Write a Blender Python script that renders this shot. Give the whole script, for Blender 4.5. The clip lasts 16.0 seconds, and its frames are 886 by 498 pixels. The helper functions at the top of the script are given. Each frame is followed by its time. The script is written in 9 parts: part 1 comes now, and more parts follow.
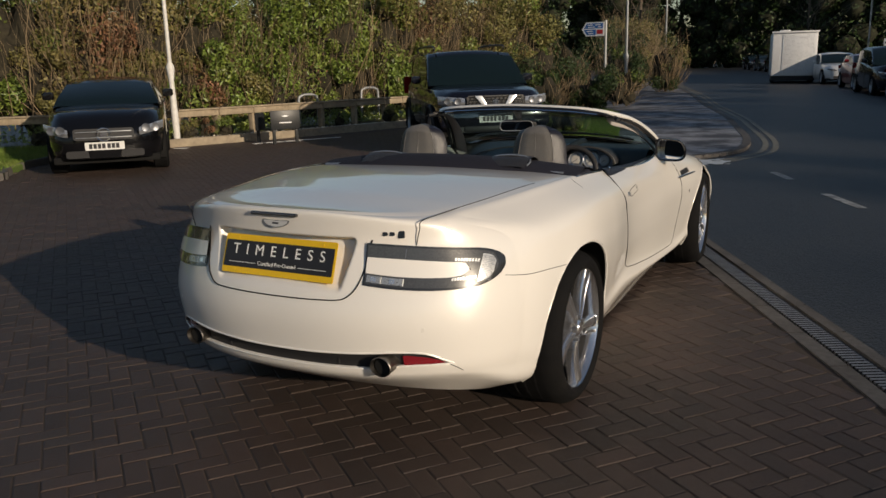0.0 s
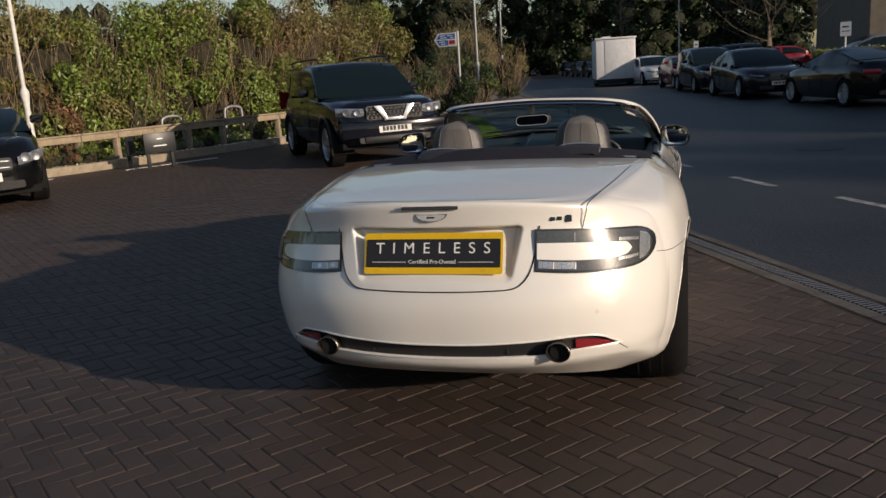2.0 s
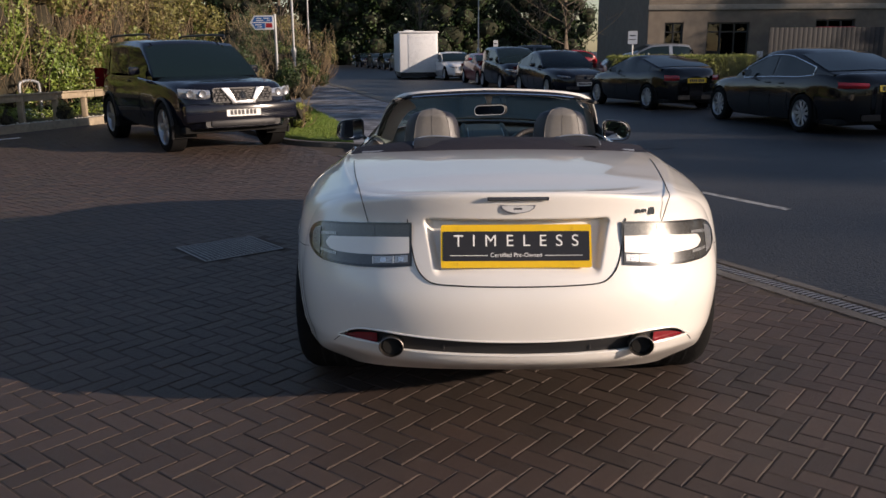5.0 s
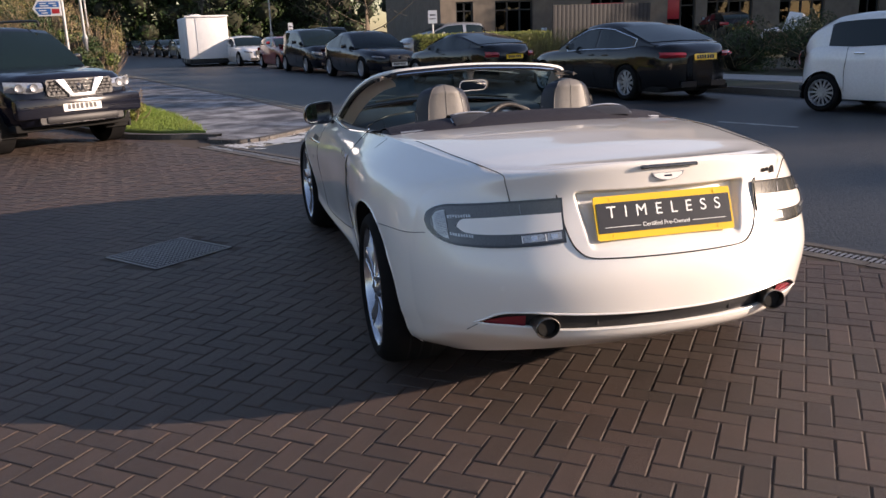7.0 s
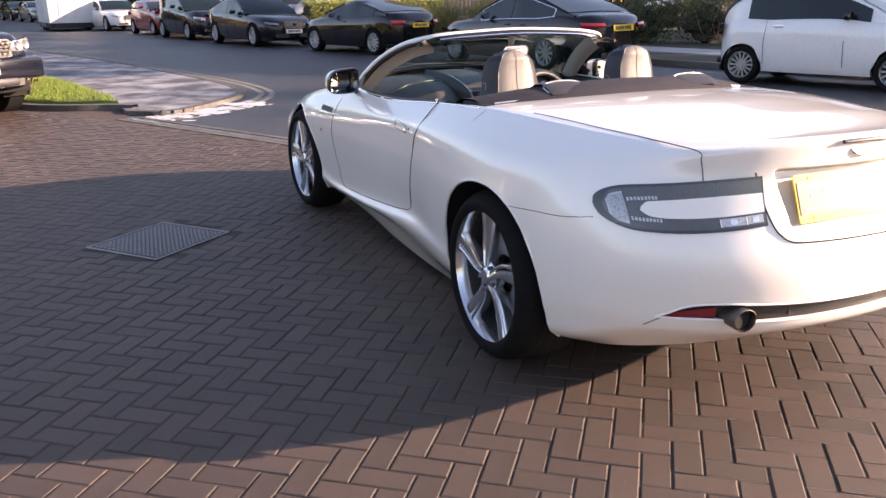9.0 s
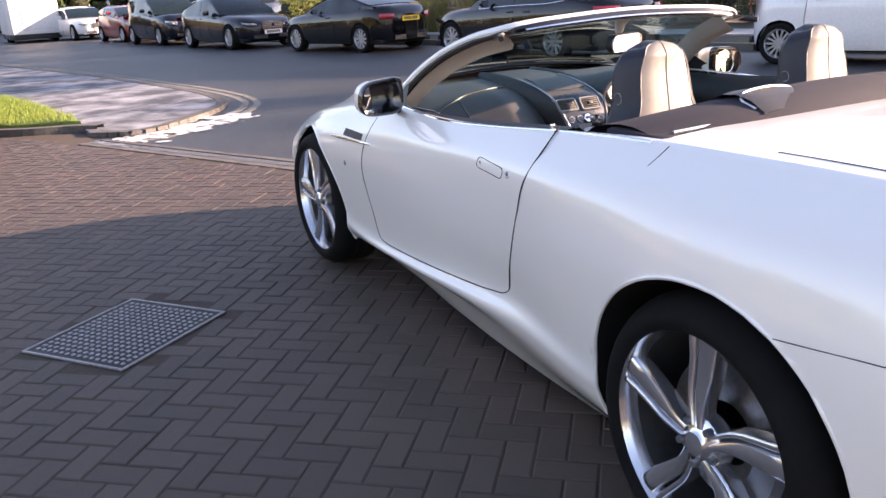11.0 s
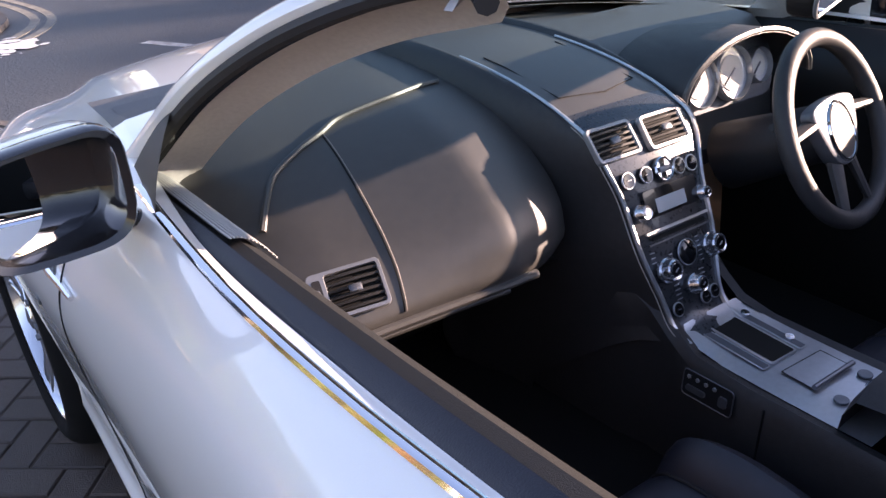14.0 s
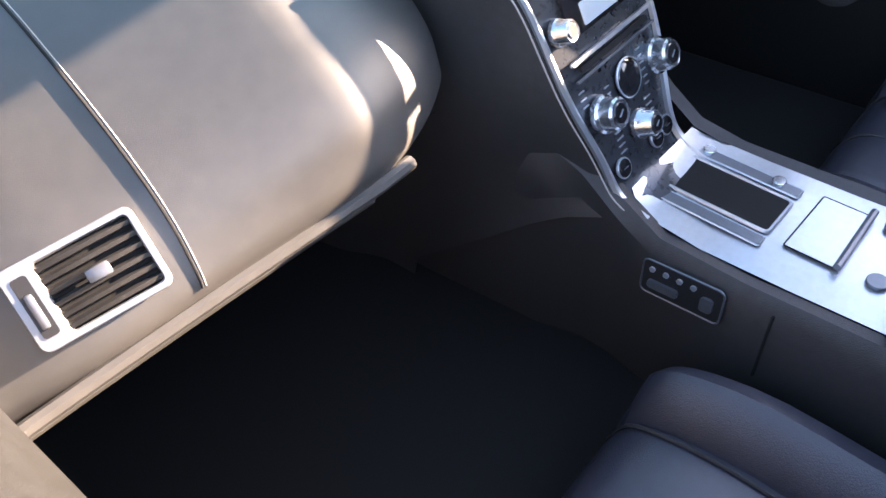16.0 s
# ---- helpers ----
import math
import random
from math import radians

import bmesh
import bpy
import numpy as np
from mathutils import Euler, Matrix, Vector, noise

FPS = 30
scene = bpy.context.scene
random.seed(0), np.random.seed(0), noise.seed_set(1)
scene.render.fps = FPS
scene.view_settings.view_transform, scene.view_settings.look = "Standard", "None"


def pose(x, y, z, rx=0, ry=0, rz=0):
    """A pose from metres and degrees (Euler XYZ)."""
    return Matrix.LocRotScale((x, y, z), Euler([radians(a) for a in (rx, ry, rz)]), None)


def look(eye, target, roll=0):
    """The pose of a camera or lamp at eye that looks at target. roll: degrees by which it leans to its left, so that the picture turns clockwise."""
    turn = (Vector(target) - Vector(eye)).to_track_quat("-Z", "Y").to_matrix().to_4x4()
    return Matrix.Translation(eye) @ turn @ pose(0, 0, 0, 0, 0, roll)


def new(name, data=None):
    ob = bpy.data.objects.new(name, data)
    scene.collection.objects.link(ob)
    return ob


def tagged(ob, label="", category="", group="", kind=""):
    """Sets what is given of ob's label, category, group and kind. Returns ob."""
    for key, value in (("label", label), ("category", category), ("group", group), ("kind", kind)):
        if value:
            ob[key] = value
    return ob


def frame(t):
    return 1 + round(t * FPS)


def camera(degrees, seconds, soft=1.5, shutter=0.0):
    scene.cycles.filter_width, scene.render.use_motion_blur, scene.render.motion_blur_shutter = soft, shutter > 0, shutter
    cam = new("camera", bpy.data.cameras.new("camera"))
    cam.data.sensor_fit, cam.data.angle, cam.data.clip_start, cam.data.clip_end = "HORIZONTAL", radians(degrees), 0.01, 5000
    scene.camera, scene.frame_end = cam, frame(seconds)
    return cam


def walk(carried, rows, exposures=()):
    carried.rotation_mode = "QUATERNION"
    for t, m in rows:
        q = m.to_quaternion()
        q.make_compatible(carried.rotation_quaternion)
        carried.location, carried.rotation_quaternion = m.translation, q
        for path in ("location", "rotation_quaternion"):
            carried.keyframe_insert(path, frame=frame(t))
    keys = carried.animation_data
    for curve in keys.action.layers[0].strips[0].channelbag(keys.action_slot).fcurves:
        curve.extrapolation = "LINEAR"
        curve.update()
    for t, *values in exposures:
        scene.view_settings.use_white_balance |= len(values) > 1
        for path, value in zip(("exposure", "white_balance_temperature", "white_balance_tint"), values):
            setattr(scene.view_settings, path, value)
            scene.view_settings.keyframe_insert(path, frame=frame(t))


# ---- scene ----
cam = camera(56.8, 16.0)
EXPOSURE = [(0, -0.4, 7100, 13), (1.5, -0.3, 7050, 15), (3, 0.05, 7000, 19), (4.2, 0.2, 7000, 21), (6.4, 0.75, 7100, 23), (7, 1, 7200, 25), (8, 1.5, 7600, 29), (9, 2.1, 8000, 33), (10, 2.65, 8100, 33), (12.4, 2.18, 7700, 35), (13.5, 2.2, 7400, 36), (14, 2.35, 7400, 35), (14.5, 2.65, 7400, 33), (15, 3.25, 7500, 31), (15.5, 3.9, 7600, 27), (16, 4.2, 7700, 25)]
PATH = [
    (0, (1.909, -3.297, 1.481), (1.021, -1.562, 1.034), -1.5),
    (0.5, (1.682, -3.423, 1.46), (0.889, -1.639, 1.023), -1.3),
    (1, (1.406, -3.499, 1.452), (0.698, -1.679, 1.022), -1.3),
    (1.5, (1.08, -3.673, 1.451), (0.472, -1.816, 1.022), -2.4),
    (2, (0.782, -3.717, 1.43), (0.274, -1.831, 1.002), -3.8),
    (2.5, (0.542, -3.714, 1.434), (0.14, -1.806, 0.991), -2.8),
    (3, (0.284, -3.767, 1.438), (-0.001, -1.84, 0.986), -3.0),
    (3.5, (0.107, -3.716, 1.428), (-0.093, -1.78, 0.967), -2.1),
    (4, (0.009, -3.688, 1.436), (-0.122, -1.747, 0.973), -1.1),
    (4.2, (-0.015, -3.686, 1.439), (-0.121, -1.744, 0.974), -1.0),
    (6.3, (-1.104, -3.581, 1.435), (-0.767, -1.671, 0.947), -0.1),
    (6.5, (-1.234, -3.533, 1.435), (-0.83, -1.645, 0.912), -0.3),
    (7, (-1.499, -3.372, 1.416), (-0.988, -1.509, 0.898), -1.9),
    (7.5, (-1.766, -3.223, 1.409), (-1.123, -1.405, 0.882), -1.2),
    (8, (-2.039, -3.096, 1.407), (-1.29, -1.327, 0.849), -2.4),
    (8.5, (-2.186, -2.898, 1.399), (-1.407, -1.151, 0.817), -1.2),
    (9, (-2.3, -2.671, 1.391), (-1.501, -0.935, 0.799), -0.7),
    (9.5, (-2.34, -2.375, 1.386), (-1.518, -0.655, 0.779), -1.6),
    (10, (-2.255, -1.975, 1.378), (-1.464, -0.238, 0.78), -2.7),
    (10.2, (-2.23, -1.829, 1.368), (-1.442, -0.092, 0.767), -2.9),
    (12.3, (-1.547, -0.137, 1.301), (-0.652, 1.534, 0.664), -3.6),
    (12.5, (-1.469, -0.008, 1.304), (-0.576, 1.659, 0.654), -3.3),
    (13, (-1.326, 0.288, 1.286), (-0.39, 1.918, 0.603), -2.7),
    (13.5, (-1.164, 0.568, 1.272), (-0.153, 2.132, 0.543), -2.6),
    (14, (-0.977, 0.817, 1.257), (0.03, 2.31, 0.388), -3.7),
    (14.5, (-0.929, 1.031, 1.222), (0.2, 2.358, 0.238), -4.2),
    (15, (-0.795, 1.123, 1.195), (0.273, 2.355, 0.036), -6.2),
    (15.5, (-0.715, 1.188, 1.148), (0.319, 2.285, -0.167), -6.6),
    (16, (-0.645, 1.224, 1.139), (0.366, 2.244, -0.253), -7.2),
]
walk(cam, [(t, look(eye, target, roll)) for t, eye, target, roll in PATH], EXPOSURE)

# ---- light ----
world = bpy.data.worlds.new("sky")
scene.world = world
world.use_nodes = True
wn = world.node_tree.nodes
sky = wn.new("ShaderNodeTexSky")
sky.sky_type = "NISHITA"
sky.sun_disc = False
sky.sun_elevation = radians(14)
sky.sun_rotation = radians(111.8)
sky.air_density, sky.dust_density, sky.ozone_density = 1.0, 0.6, 2.0
wn["Background"].inputs[1].default_value = 0.105
world.node_tree.links.new(sky.outputs[0], wn["Background"].inputs[0])

SUN_AZ = Vector((0.9285, -0.3714, 0)).normalized()
sun_data = bpy.data.lights.new("sun", "SUN")
sun_data.energy, sun_data.angle, sun_data.color = 4.5, radians(0.55), (1.0, 0.885, 0.72)
sun = new("sun", sun_data)
sun.matrix_world = look(SUN_AZ * 60 + Vector((0, 0, 60 * math.tan(radians(14.0)))), (0, 0, 0))

# ---- materials ----


def mat(name, base, rough=0.5, metal=0.0, coat=0.0, spec=0.5, var=0.0, scale=20.0, bump=0.0, bscale=200.0,
        second=None, amount=0.5, stain=3.0, emit=0.0, rand=0.0, transmission=0.0, ior=1.45, alpha=1.0, coat_rough=0.03, isl=0.0):
    """A procedural surface: grain and stains over a base colour, with fine relief."""
    m = bpy.data.materials.new(name)
    m.use_nodes = True
    nt = m.node_tree
    n, l = nt.nodes, nt.links
    b = n["Principled BSDF"]
    b.inputs["Roughness"].default_value = rough
    b.inputs["Metallic"].default_value = metal
    b.inputs["Coat Weight"].default_value = coat
    b.inputs["Coat Roughness"].default_value = coat_rough
    b.inputs["Specular IOR Level"].default_value = spec
    b.inputs["Transmission Weight"].default_value = transmission
    b.inputs["IOR"].default_value = ior
    b.inputs["Alpha"].default_value = alpha
    rgb = n.new("ShaderNodeRGB")
    rgb.outputs[0].default_value = (*base, 1)
    col = rgb.outputs[0]
    tc = n.new("ShaderNodeTexCoord")
    if second is not None:
        big = n.new("ShaderNodeTexNoise")
        big.inputs["Scale"].default_value = stain
        big.inputs["Detail"].default_value = 6
        big.inputs["Roughness"].default_value = 0.65
        l.new(tc.outputs["Object"], big.inputs["Vector"])
        ramp = n.new("ShaderNodeMapRange")
        ramp.inputs[1].default_value, ramp.inputs[2].default_value = 0.4, 0.65
        ramp.inputs[4].default_value = amount
        l.new(big.outputs[0], ramp.inputs[0])
        mix = n.new("ShaderNodeMix")
        mix.data_type = "RGBA"
        l.new(ramp.outputs[0], mix.inputs[0])
        l.new(col, mix.inputs[6])
        mix.inputs[7].default_value = (*second, 1)
        col = mix.outputs[2]
    if var > 0:
        fine = n.new("ShaderNodeTexNoise")
        fine.inputs["Scale"].default_value = scale
        fine.inputs["Detail"].default_value = 8
        l.new(tc.outputs["Object"], fine.inputs["Vector"])
        mr = n.new("ShaderNodeMapRange")
        mr.inputs[1].default_value, mr.inputs[2].default_value = 0.25, 0.75
        mr.inputs[3].default_value, mr.inputs[4].default_value = 1 - var, 1 + var
        l.new(fine.outputs[0], mr.inputs[0])
        hv = n.new("ShaderNodeHueSaturation")
        l.new(mr.outputs[0], hv.inputs["Value"])
        l.new(col, hv.inputs["Color"])
        col = hv.outputs[0]
        rr = n.new("ShaderNodeMapRange")
        rr.inputs[3].default_value, rr.inputs[4].default_value = max(rough - 0.12 * min(1, var * 4), 0.02), min(rough + 0.12 * min(1, var * 4), 1)
        l.new(fine.outputs[0], rr.inputs[0])
        l.new(rr.outputs[0], b.inputs["Roughness"])
    if rand > 0 or isl > 0:
        src = n.new("ShaderNodeObjectInfo").outputs["Random"] if rand > 0 else n.new("ShaderNodeNewGeometry").outputs["Random Per Island"]
        k = rand or isl
        mr = n.new("ShaderNodeMapRange")
        mr.inputs[3].default_value, mr.inputs[4].default_value = 1 - k, 1 + k
        l.new(src, mr.inputs[0])
        hv = n.new("ShaderNodeHueSaturation")
        l.new(mr.outputs[0], hv.inputs["Value"])
        l.new(col, hv.inputs["Color"])
        col = hv.outputs[0]
    l.new(col, b.inputs["Base Color"])
    if bump > 0:
        bn = n.new("ShaderNodeTexNoise")
        bn.inputs["Scale"].default_value = bscale
        bn.inputs["Detail"].default_value = 4
        l.new(tc.outputs["Object"], bn.inputs["Vector"])
        bp = n.new("ShaderNodeBump")
        bp.inputs["Strength"].default_value = bump
        bp.inputs["Distance"].default_value = 0.004
        l.new(bn.outputs[0], bp.inputs["Height"])
        l.new(bp.outputs[0], b.inputs["Normal"])
    if emit > 0:
        b.inputs["Emission Color"].default_value = (*base, 1)
        b.inputs["Emission Strength"].default_value = emit
    return m


M = {}
M["paint"] = mat("pearl_white_paint", (0.84, 0.81, 0.765), 0.30, 0.05, coat=1.0, var=0.015, scale=900)
M["black_gloss"] = mat("black_gloss", (0.012, 0.012, 0.014), 0.12, coat=0.6)
M["black_plastic"] = mat("black_plastic", (0.018, 0.018, 0.02), 0.5, var=0.1, scale=300, bump=0.1, bscale=900)
M["gap"] = mat("shadow_gap_rubber", (0.006, 0.006, 0.007), 0.9)
M["rubber"] = mat("tyre_rubber", (0.005, 0.005, 0.0055), 0.85, spec=0.2, var=0.25, scale=60, second=(0.014, 0.013, 0.012), amount=0.3, stain=9, bump=0.25, bscale=300)
M["alloy"] = mat("silver_alloy", (0.74, 0.75, 0.78), 0.17, 0.92, coat=0.5, var=0.05, scale=40)
M["alloy_far"] = mat("worn_alloy", (0.42, 0.43, 0.45), 0.35, 0.8, var=0.15, scale=30)
M["steel"] = mat("brake_steel", (0.30, 0.29, 0.28), 0.35, 1.0, var=0.2, scale=80)
M["chrome"] = mat("chrome", (0.85, 0.86, 0.88), 0.06, 1.0)
M["exhaust"] = mat("stained_exhaust_metal", (0.20, 0.185, 0.17), 0.42, 1.0, var=0.2, scale=40)
# near-black that stands in for shade in wells, bores, slots and troughs
M["dark"] = mat("shade_black", (0.004, 0.004, 0.004), 0.9)
M["leather_black"] = mat("black_leather", (0.037, 0.035, 0.036), 0.45, var=0.15, scale=90, bump=0.25, bscale=700)
M["leather_navy"] = mat("dark_blue_black_leather", (0.013, 0.013, 0.020), 0.38, spec=0.65, var=0.15, scale=60, bump=0.22, bscale=600)
M["leather_taupe"] = mat("taupe_headliner_suede", (0.495, 0.448, 0.416), 0.75, var=0.08, scale=140, bump=0.15, bscale=900)
M["dash"] = mat("soft_charcoal_dash_leather", (0.056, 0.053, 0.050), 0.44, spec=1.0, var=0.10, scale=50, bump=0.12, bscale=1300)
M["stitch"] = mat("pale_stitching", (0.42, 0.37, 0.33), 0.7)
M["cloth"] = mat("navy_hood_cloth", (0.014, 0.014, 0.024), 0.85, var=0.3, scale=200, bump=0.4, bscale=1200)
M["silver"] = mat("brushed_silver_trim", (0.50, 0.52, 0.55), 0.34, 0.75, var=0.06, scale=120)
M["silver_dark"] = mat("graphite_trim", (0.16, 0.17, 0.19), 0.38, 0.6, var=0.08, scale=120)
M["leather_seat"] = mat("blue_black_seat_leather", (0.028, 0.028, 0.039), 0.36, spec=0.8, var=0.12, scale=60, bump=0.2, bscale=600)
M["carpet"] = mat("black_carpet", (0.025, 0.025, 0.026), 0.95, var=0.4, scale=300, bump=0.6, bscale=1500)
M["lens_red"] = mat("red_reflector", (0.22, 0.012, 0.02), 0.2, coat=0.8)
M["lens_smoke"] = mat("smoked_lamp_lens", (0.085, 0.085, 0.084), 0.22, 0.35, coat=1.0, var=0.35, scale=240)
M["lens_bright"] = mat("clear_lamp_reflector", (0.42, 0.43, 0.44), 0.3, 0.6, coat=1.0, var=0.3, scale=220)
M["lens_edge"] = mat("lamp_surround", (0.024, 0.025, 0.027), 0.22, coat=0.8)
M["yellow"] = mat("yellow_plate", (0.80, 0.50, 0.01), 0.3, coat=0.5, var=0.03, scale=40)
M["plate_black"] = mat("black_plate", (0.022, 0.02, 0.02), 0.35, coat=0.3, var=0.1, scale=60)
M["white"] = mat("white_lettering", (0.82, 0.82, 0.80), 0.5)
M["mirror"] = mat("mirror_glass", (0.92, 0.93, 0.94), 0.01, 1.0)
M["disp"] = mat("grey_display", (0.45, 0.48, 0.50), 0.25, coat=0.6)
M["mesh_grey"] = mat("speaker_mesh", (0.30, 0.285, 0.27), 0.6, 0.0, var=0.3, scale=500)
M["rib_pale"] = mat("pale_ribbed_grille", (0.52, 0.50, 0.47), 0.55)
M["ivory"] = mat("ivory_dial", (0.60, 0.58, 0.55), 0.4)


def glass_mat(name, tint, rough=0.0, mixv=0.25):
    m = bpy.data.materials.new(name)
    m.use_nodes = True
    n, l = m.node_tree.nodes, m.node_tree.links
    n.remove(n["Principled BSDF"])
    tr, gl, mx, lw = n.new("ShaderNodeBsdfTransparent"), n.new("ShaderNodeBsdfGlossy"), n.new("ShaderNodeMixShader"), n.new("ShaderNodeLayerWeight")
    tr.inputs[0].default_value = (*tint, 1)
    gl.inputs[0].default_value = (1, 1, 1, 1)
    gl.inputs["Roughness"].default_value = rough
    pw, ml = n.new("ShaderNodeMath"), n.new("ShaderNodeMath")
    pw.operation, ml.operation = "POWER", "MULTIPLY_ADD"
    pw.inputs[1].default_value = 5.0
    ml.inputs[1].default_value, ml.inputs[2].default_value = 0.9, 0.05
    lw.inputs[0].default_value = 0.5
    l.new(lw.outputs["Facing"], pw.inputs[0])
    l.new(pw.outputs[0], ml.inputs[0])
    l.new(ml.outputs[0], mx.inputs[0])
    l.new(tr.outputs[0], mx.inputs[1])
    l.new(gl.outputs[0], mx.inputs[2])
    l.new(mx.outputs[0], n["Material Output"].inputs[0])
    return m


M["glass"] = glass_mat("windscreen_glass", (0.46, 0.62, 0.62))
M["glass_dark"] = glass_mat("tinted_car_glass", (0.10, 0.12, 0.12))

# ---- helpers of this scene ----


def thing(name, label, category, m=None, group=""):
    e = new(name)
    e.empty_display_size = 0.1
    if m is not None:
        e.matrix_world = m
    return tagged(e, label, category, group)


def finish(name, bm, material, smooth=True, angle=40):
    me = bpy.data.meshes.new(name)
    bmesh.ops.recalc_face_normals(bm, faces=bm.faces[:])
    for f in bm.faces:
        f.smooth = smooth
    if smooth:
        lim = radians(angle)
        for e in bm.edges:
            if len(e.link_faces) == 2 and e.calc_face_angle(0) > lim:
                e.smooth = False
    bm.to_mesh(me)
    bm.free()
    for one in material if isinstance(material, (list, tuple)) else [material]:
        me.materials.append(M[one] if isinstance(one, str) else one)
    return me


def part(name, bm, material, parent=None, label="", m=None, smooth=True, angle=40):
    ob = new(name, finish(name, bm, material, smooth, angle))
    if parent is not None:
        ob.parent = parent
    if m is not None:
        ob.matrix_basis = m
    if label:
        ob["label"] = label
    return ob


def single(name, bm, material, label, category, m=None, group="", kind="", smooth=True, angle=40):
    ob = part(name, bm, material, None, "", m, smooth, angle)
    return tagged(ob, label, category, group, kind)


def box(sx, sy, sz, bevel=0.0, at=(0, 0, 0), seg=2, bm=None, rot=None, taper=1.0):
    """A box of full sizes, centred, with rounded edges. Adds to bm if given."""
    b = bmesh.new()
    bmesh.ops.create_cube(b, size=1)
    for v in b.verts:
        k = taper if v.co.z > 0 else 1.0
        v.co = Vector((v.co.x * sx * k, v.co.y * sy * k, v.co.z * sz))
    if bevel > 0:
        bmesh.ops.bevel(b, geom=b.edges[:], offset=min(bevel, 0.49 * min(sx, sy, sz)), segments=seg, profile=0.5, affect="EDGES")
    mm = Matrix.Translation(at) @ (rot.to_4x4() if rot is not None else Matrix())
    bmesh.ops.transform(b, matrix=mm, verts=b.verts[:])
    return b if bm is None else join(bm, b)


def join(bm, b):
    me = bpy.data.meshes.new("tmp")
    b.to_mesh(me)
    b.free()
    bm.from_mesh(me)
    bpy.data.meshes.remove(me)
    return bm


def revolve(prof, seg=48, axis="x", bm=None, m=None, closed=False):
    """Turns (r, a) pairs round the axis."""
    b = bm or bmesh.new()
    rings = []
    for r, a in prof:
        ring = []
        for i in range(seg):
            t = 2 * math.pi * i / seg
            c, s = r * math.cos(t), r * math.sin(t)
            co = Vector((a, c, s)) if axis == "x" else Vector((c, s, a)) if axis == "z" else Vector((c, a, s))
            ring.append(b.verts.new(m @ co if m is not None else co))
        rings.append(ring)
    pairs = list(zip(rings, rings[1:])) + ([(rings[-1], rings[0])] if closed else [])
    for p, q in pairs:
        for i in range(seg):
            j = (i + 1) % seg
            b.faces.new((p[i], p[j], q[j], q[i]))
    if not closed:
        for ring, (r, a) in ((rings[0], prof[0]), (rings[-1], prof[-1])):
            if r > 1e-6 and r < 0.02:
                b.faces.new(ring)
    return b


def disc(r, depth, seg=24, axis="z", bm=None, m=None, bevel=0.15):
    k = depth * bevel
    prof = [(1e-4, 0), (r - k, 0), (r, k), (r, depth - k), (r - k, depth), (1e-4, depth)]
    return revolve(prof, seg, axis, bm, m)


def tube(points, radius, seg=8, bm=None, cap=True, closed=False, flat=1.0):
    """A round bar along points; radius may be a list."""
    b = bm or bmesh.new()
    pts = [Vector(p) for p in points]
    rad = radius if isinstance(radius, (list, tuple)) else [radius] * len(pts)
    rings = []
    up = Vector((0, 0, 1))
    n = len(pts)
    for i, p in enumerate(pts):
        a, c = pts[(i - 1) % n] if (i or closed) else p, pts[(i + 1) % n] if (i < n - 1 or closed) else p
        d = (c - a).normalized() if (c - a).length > 1e-9 else Vector((0, 1, 0))
        side = d.cross(up)
        if side.length < 1e-3:
            side = d.cross(Vector((1, 0, 0)))
        side.normalize()
        top = side.cross(d).normalized()
        rings.append([b.verts.new(p + rad[i] * (math.cos(2 * math.pi * k / seg) * side + flat * math.sin(2 * math.pi * k / seg) * top)) for k in range(seg)])
    for p, q in list(zip(rings, rings[1:])) + ([(rings[-1], rings[0])] if closed else []):
        for k in range(seg):
            j = (k + 1) % seg
            b.faces.new((p[k], p[j], q[j], q[k]))
    if cap and not closed:
        b.faces.new(rings[0][::-1])
        b.faces.new(rings[-1])
    return b


def grid(rows, bm=None, closed=False):
    """Faces over rows of points, all of one length."""
    b = bm or bmesh.new()
    vs = [[b.verts.new(Vector(p)) for p in row] for row in rows]
    for r, s in zip(vs, vs[1:]):
        k = len(r)
        for i in range(k if closed else k - 1):
            j = (i + 1) % k
            b.faces.new((r[i], r[j], s[j], s[i]))
    return b


def smooth_line(points, per=6, closed=False):
    """A Catmull-Rom curve through points."""
    p = [np.array(q, float) for q in points]
    n = len(p)
    out = []
    for i in range(n if closed else n - 1):
        a, b, c, d = (p[(i - 1) % n] if closed or i else 2 * p[0] - p[1]), p[i], p[(i + 1) % n], (p[(i + 2) % n] if closed or i < n - 2 else 2 * p[-1] - p[-2])
        for k in range(per):
            t = k / per
            out.append(0.5 * (2 * b + (c - a) * t + (2 * a - 5 * b + 4 * c - d) * t * t + (3 * b - a - 3 * c + d) * t ** 3))
    if not closed:
        out.append(p[-1])
    return [Vector(q) for q in out]


def keyed(keys, y):
    """A smooth curve through (position, value) keys, held flat outside them."""
    k = np.array(keys, float)
    xs, vs = k[:, 0], k[:, 1]
    m = np.gradient(vs, xs) if len(xs) > 2 else np.full(2, (vs[-1] - vs[0]) / (xs[-1] - xs[0]))
    y = np.clip(np.asarray(y, float), xs[0], xs[-1])
    i = np.clip(np.searchsorted(xs, y, "right") - 1, 0, len(xs) - 2)
    h = xs[i + 1] - xs[i]
    t = (y - xs[i]) / h
    return (2 * t ** 3 - 3 * t ** 2 + 1) * vs[i] + (t ** 3 - 2 * t ** 2 + t) * h * m[i] + (-2 * t ** 3 + 3 * t ** 2) * vs[i + 1] + (t ** 3 - t ** 2) * h * m[i + 1]


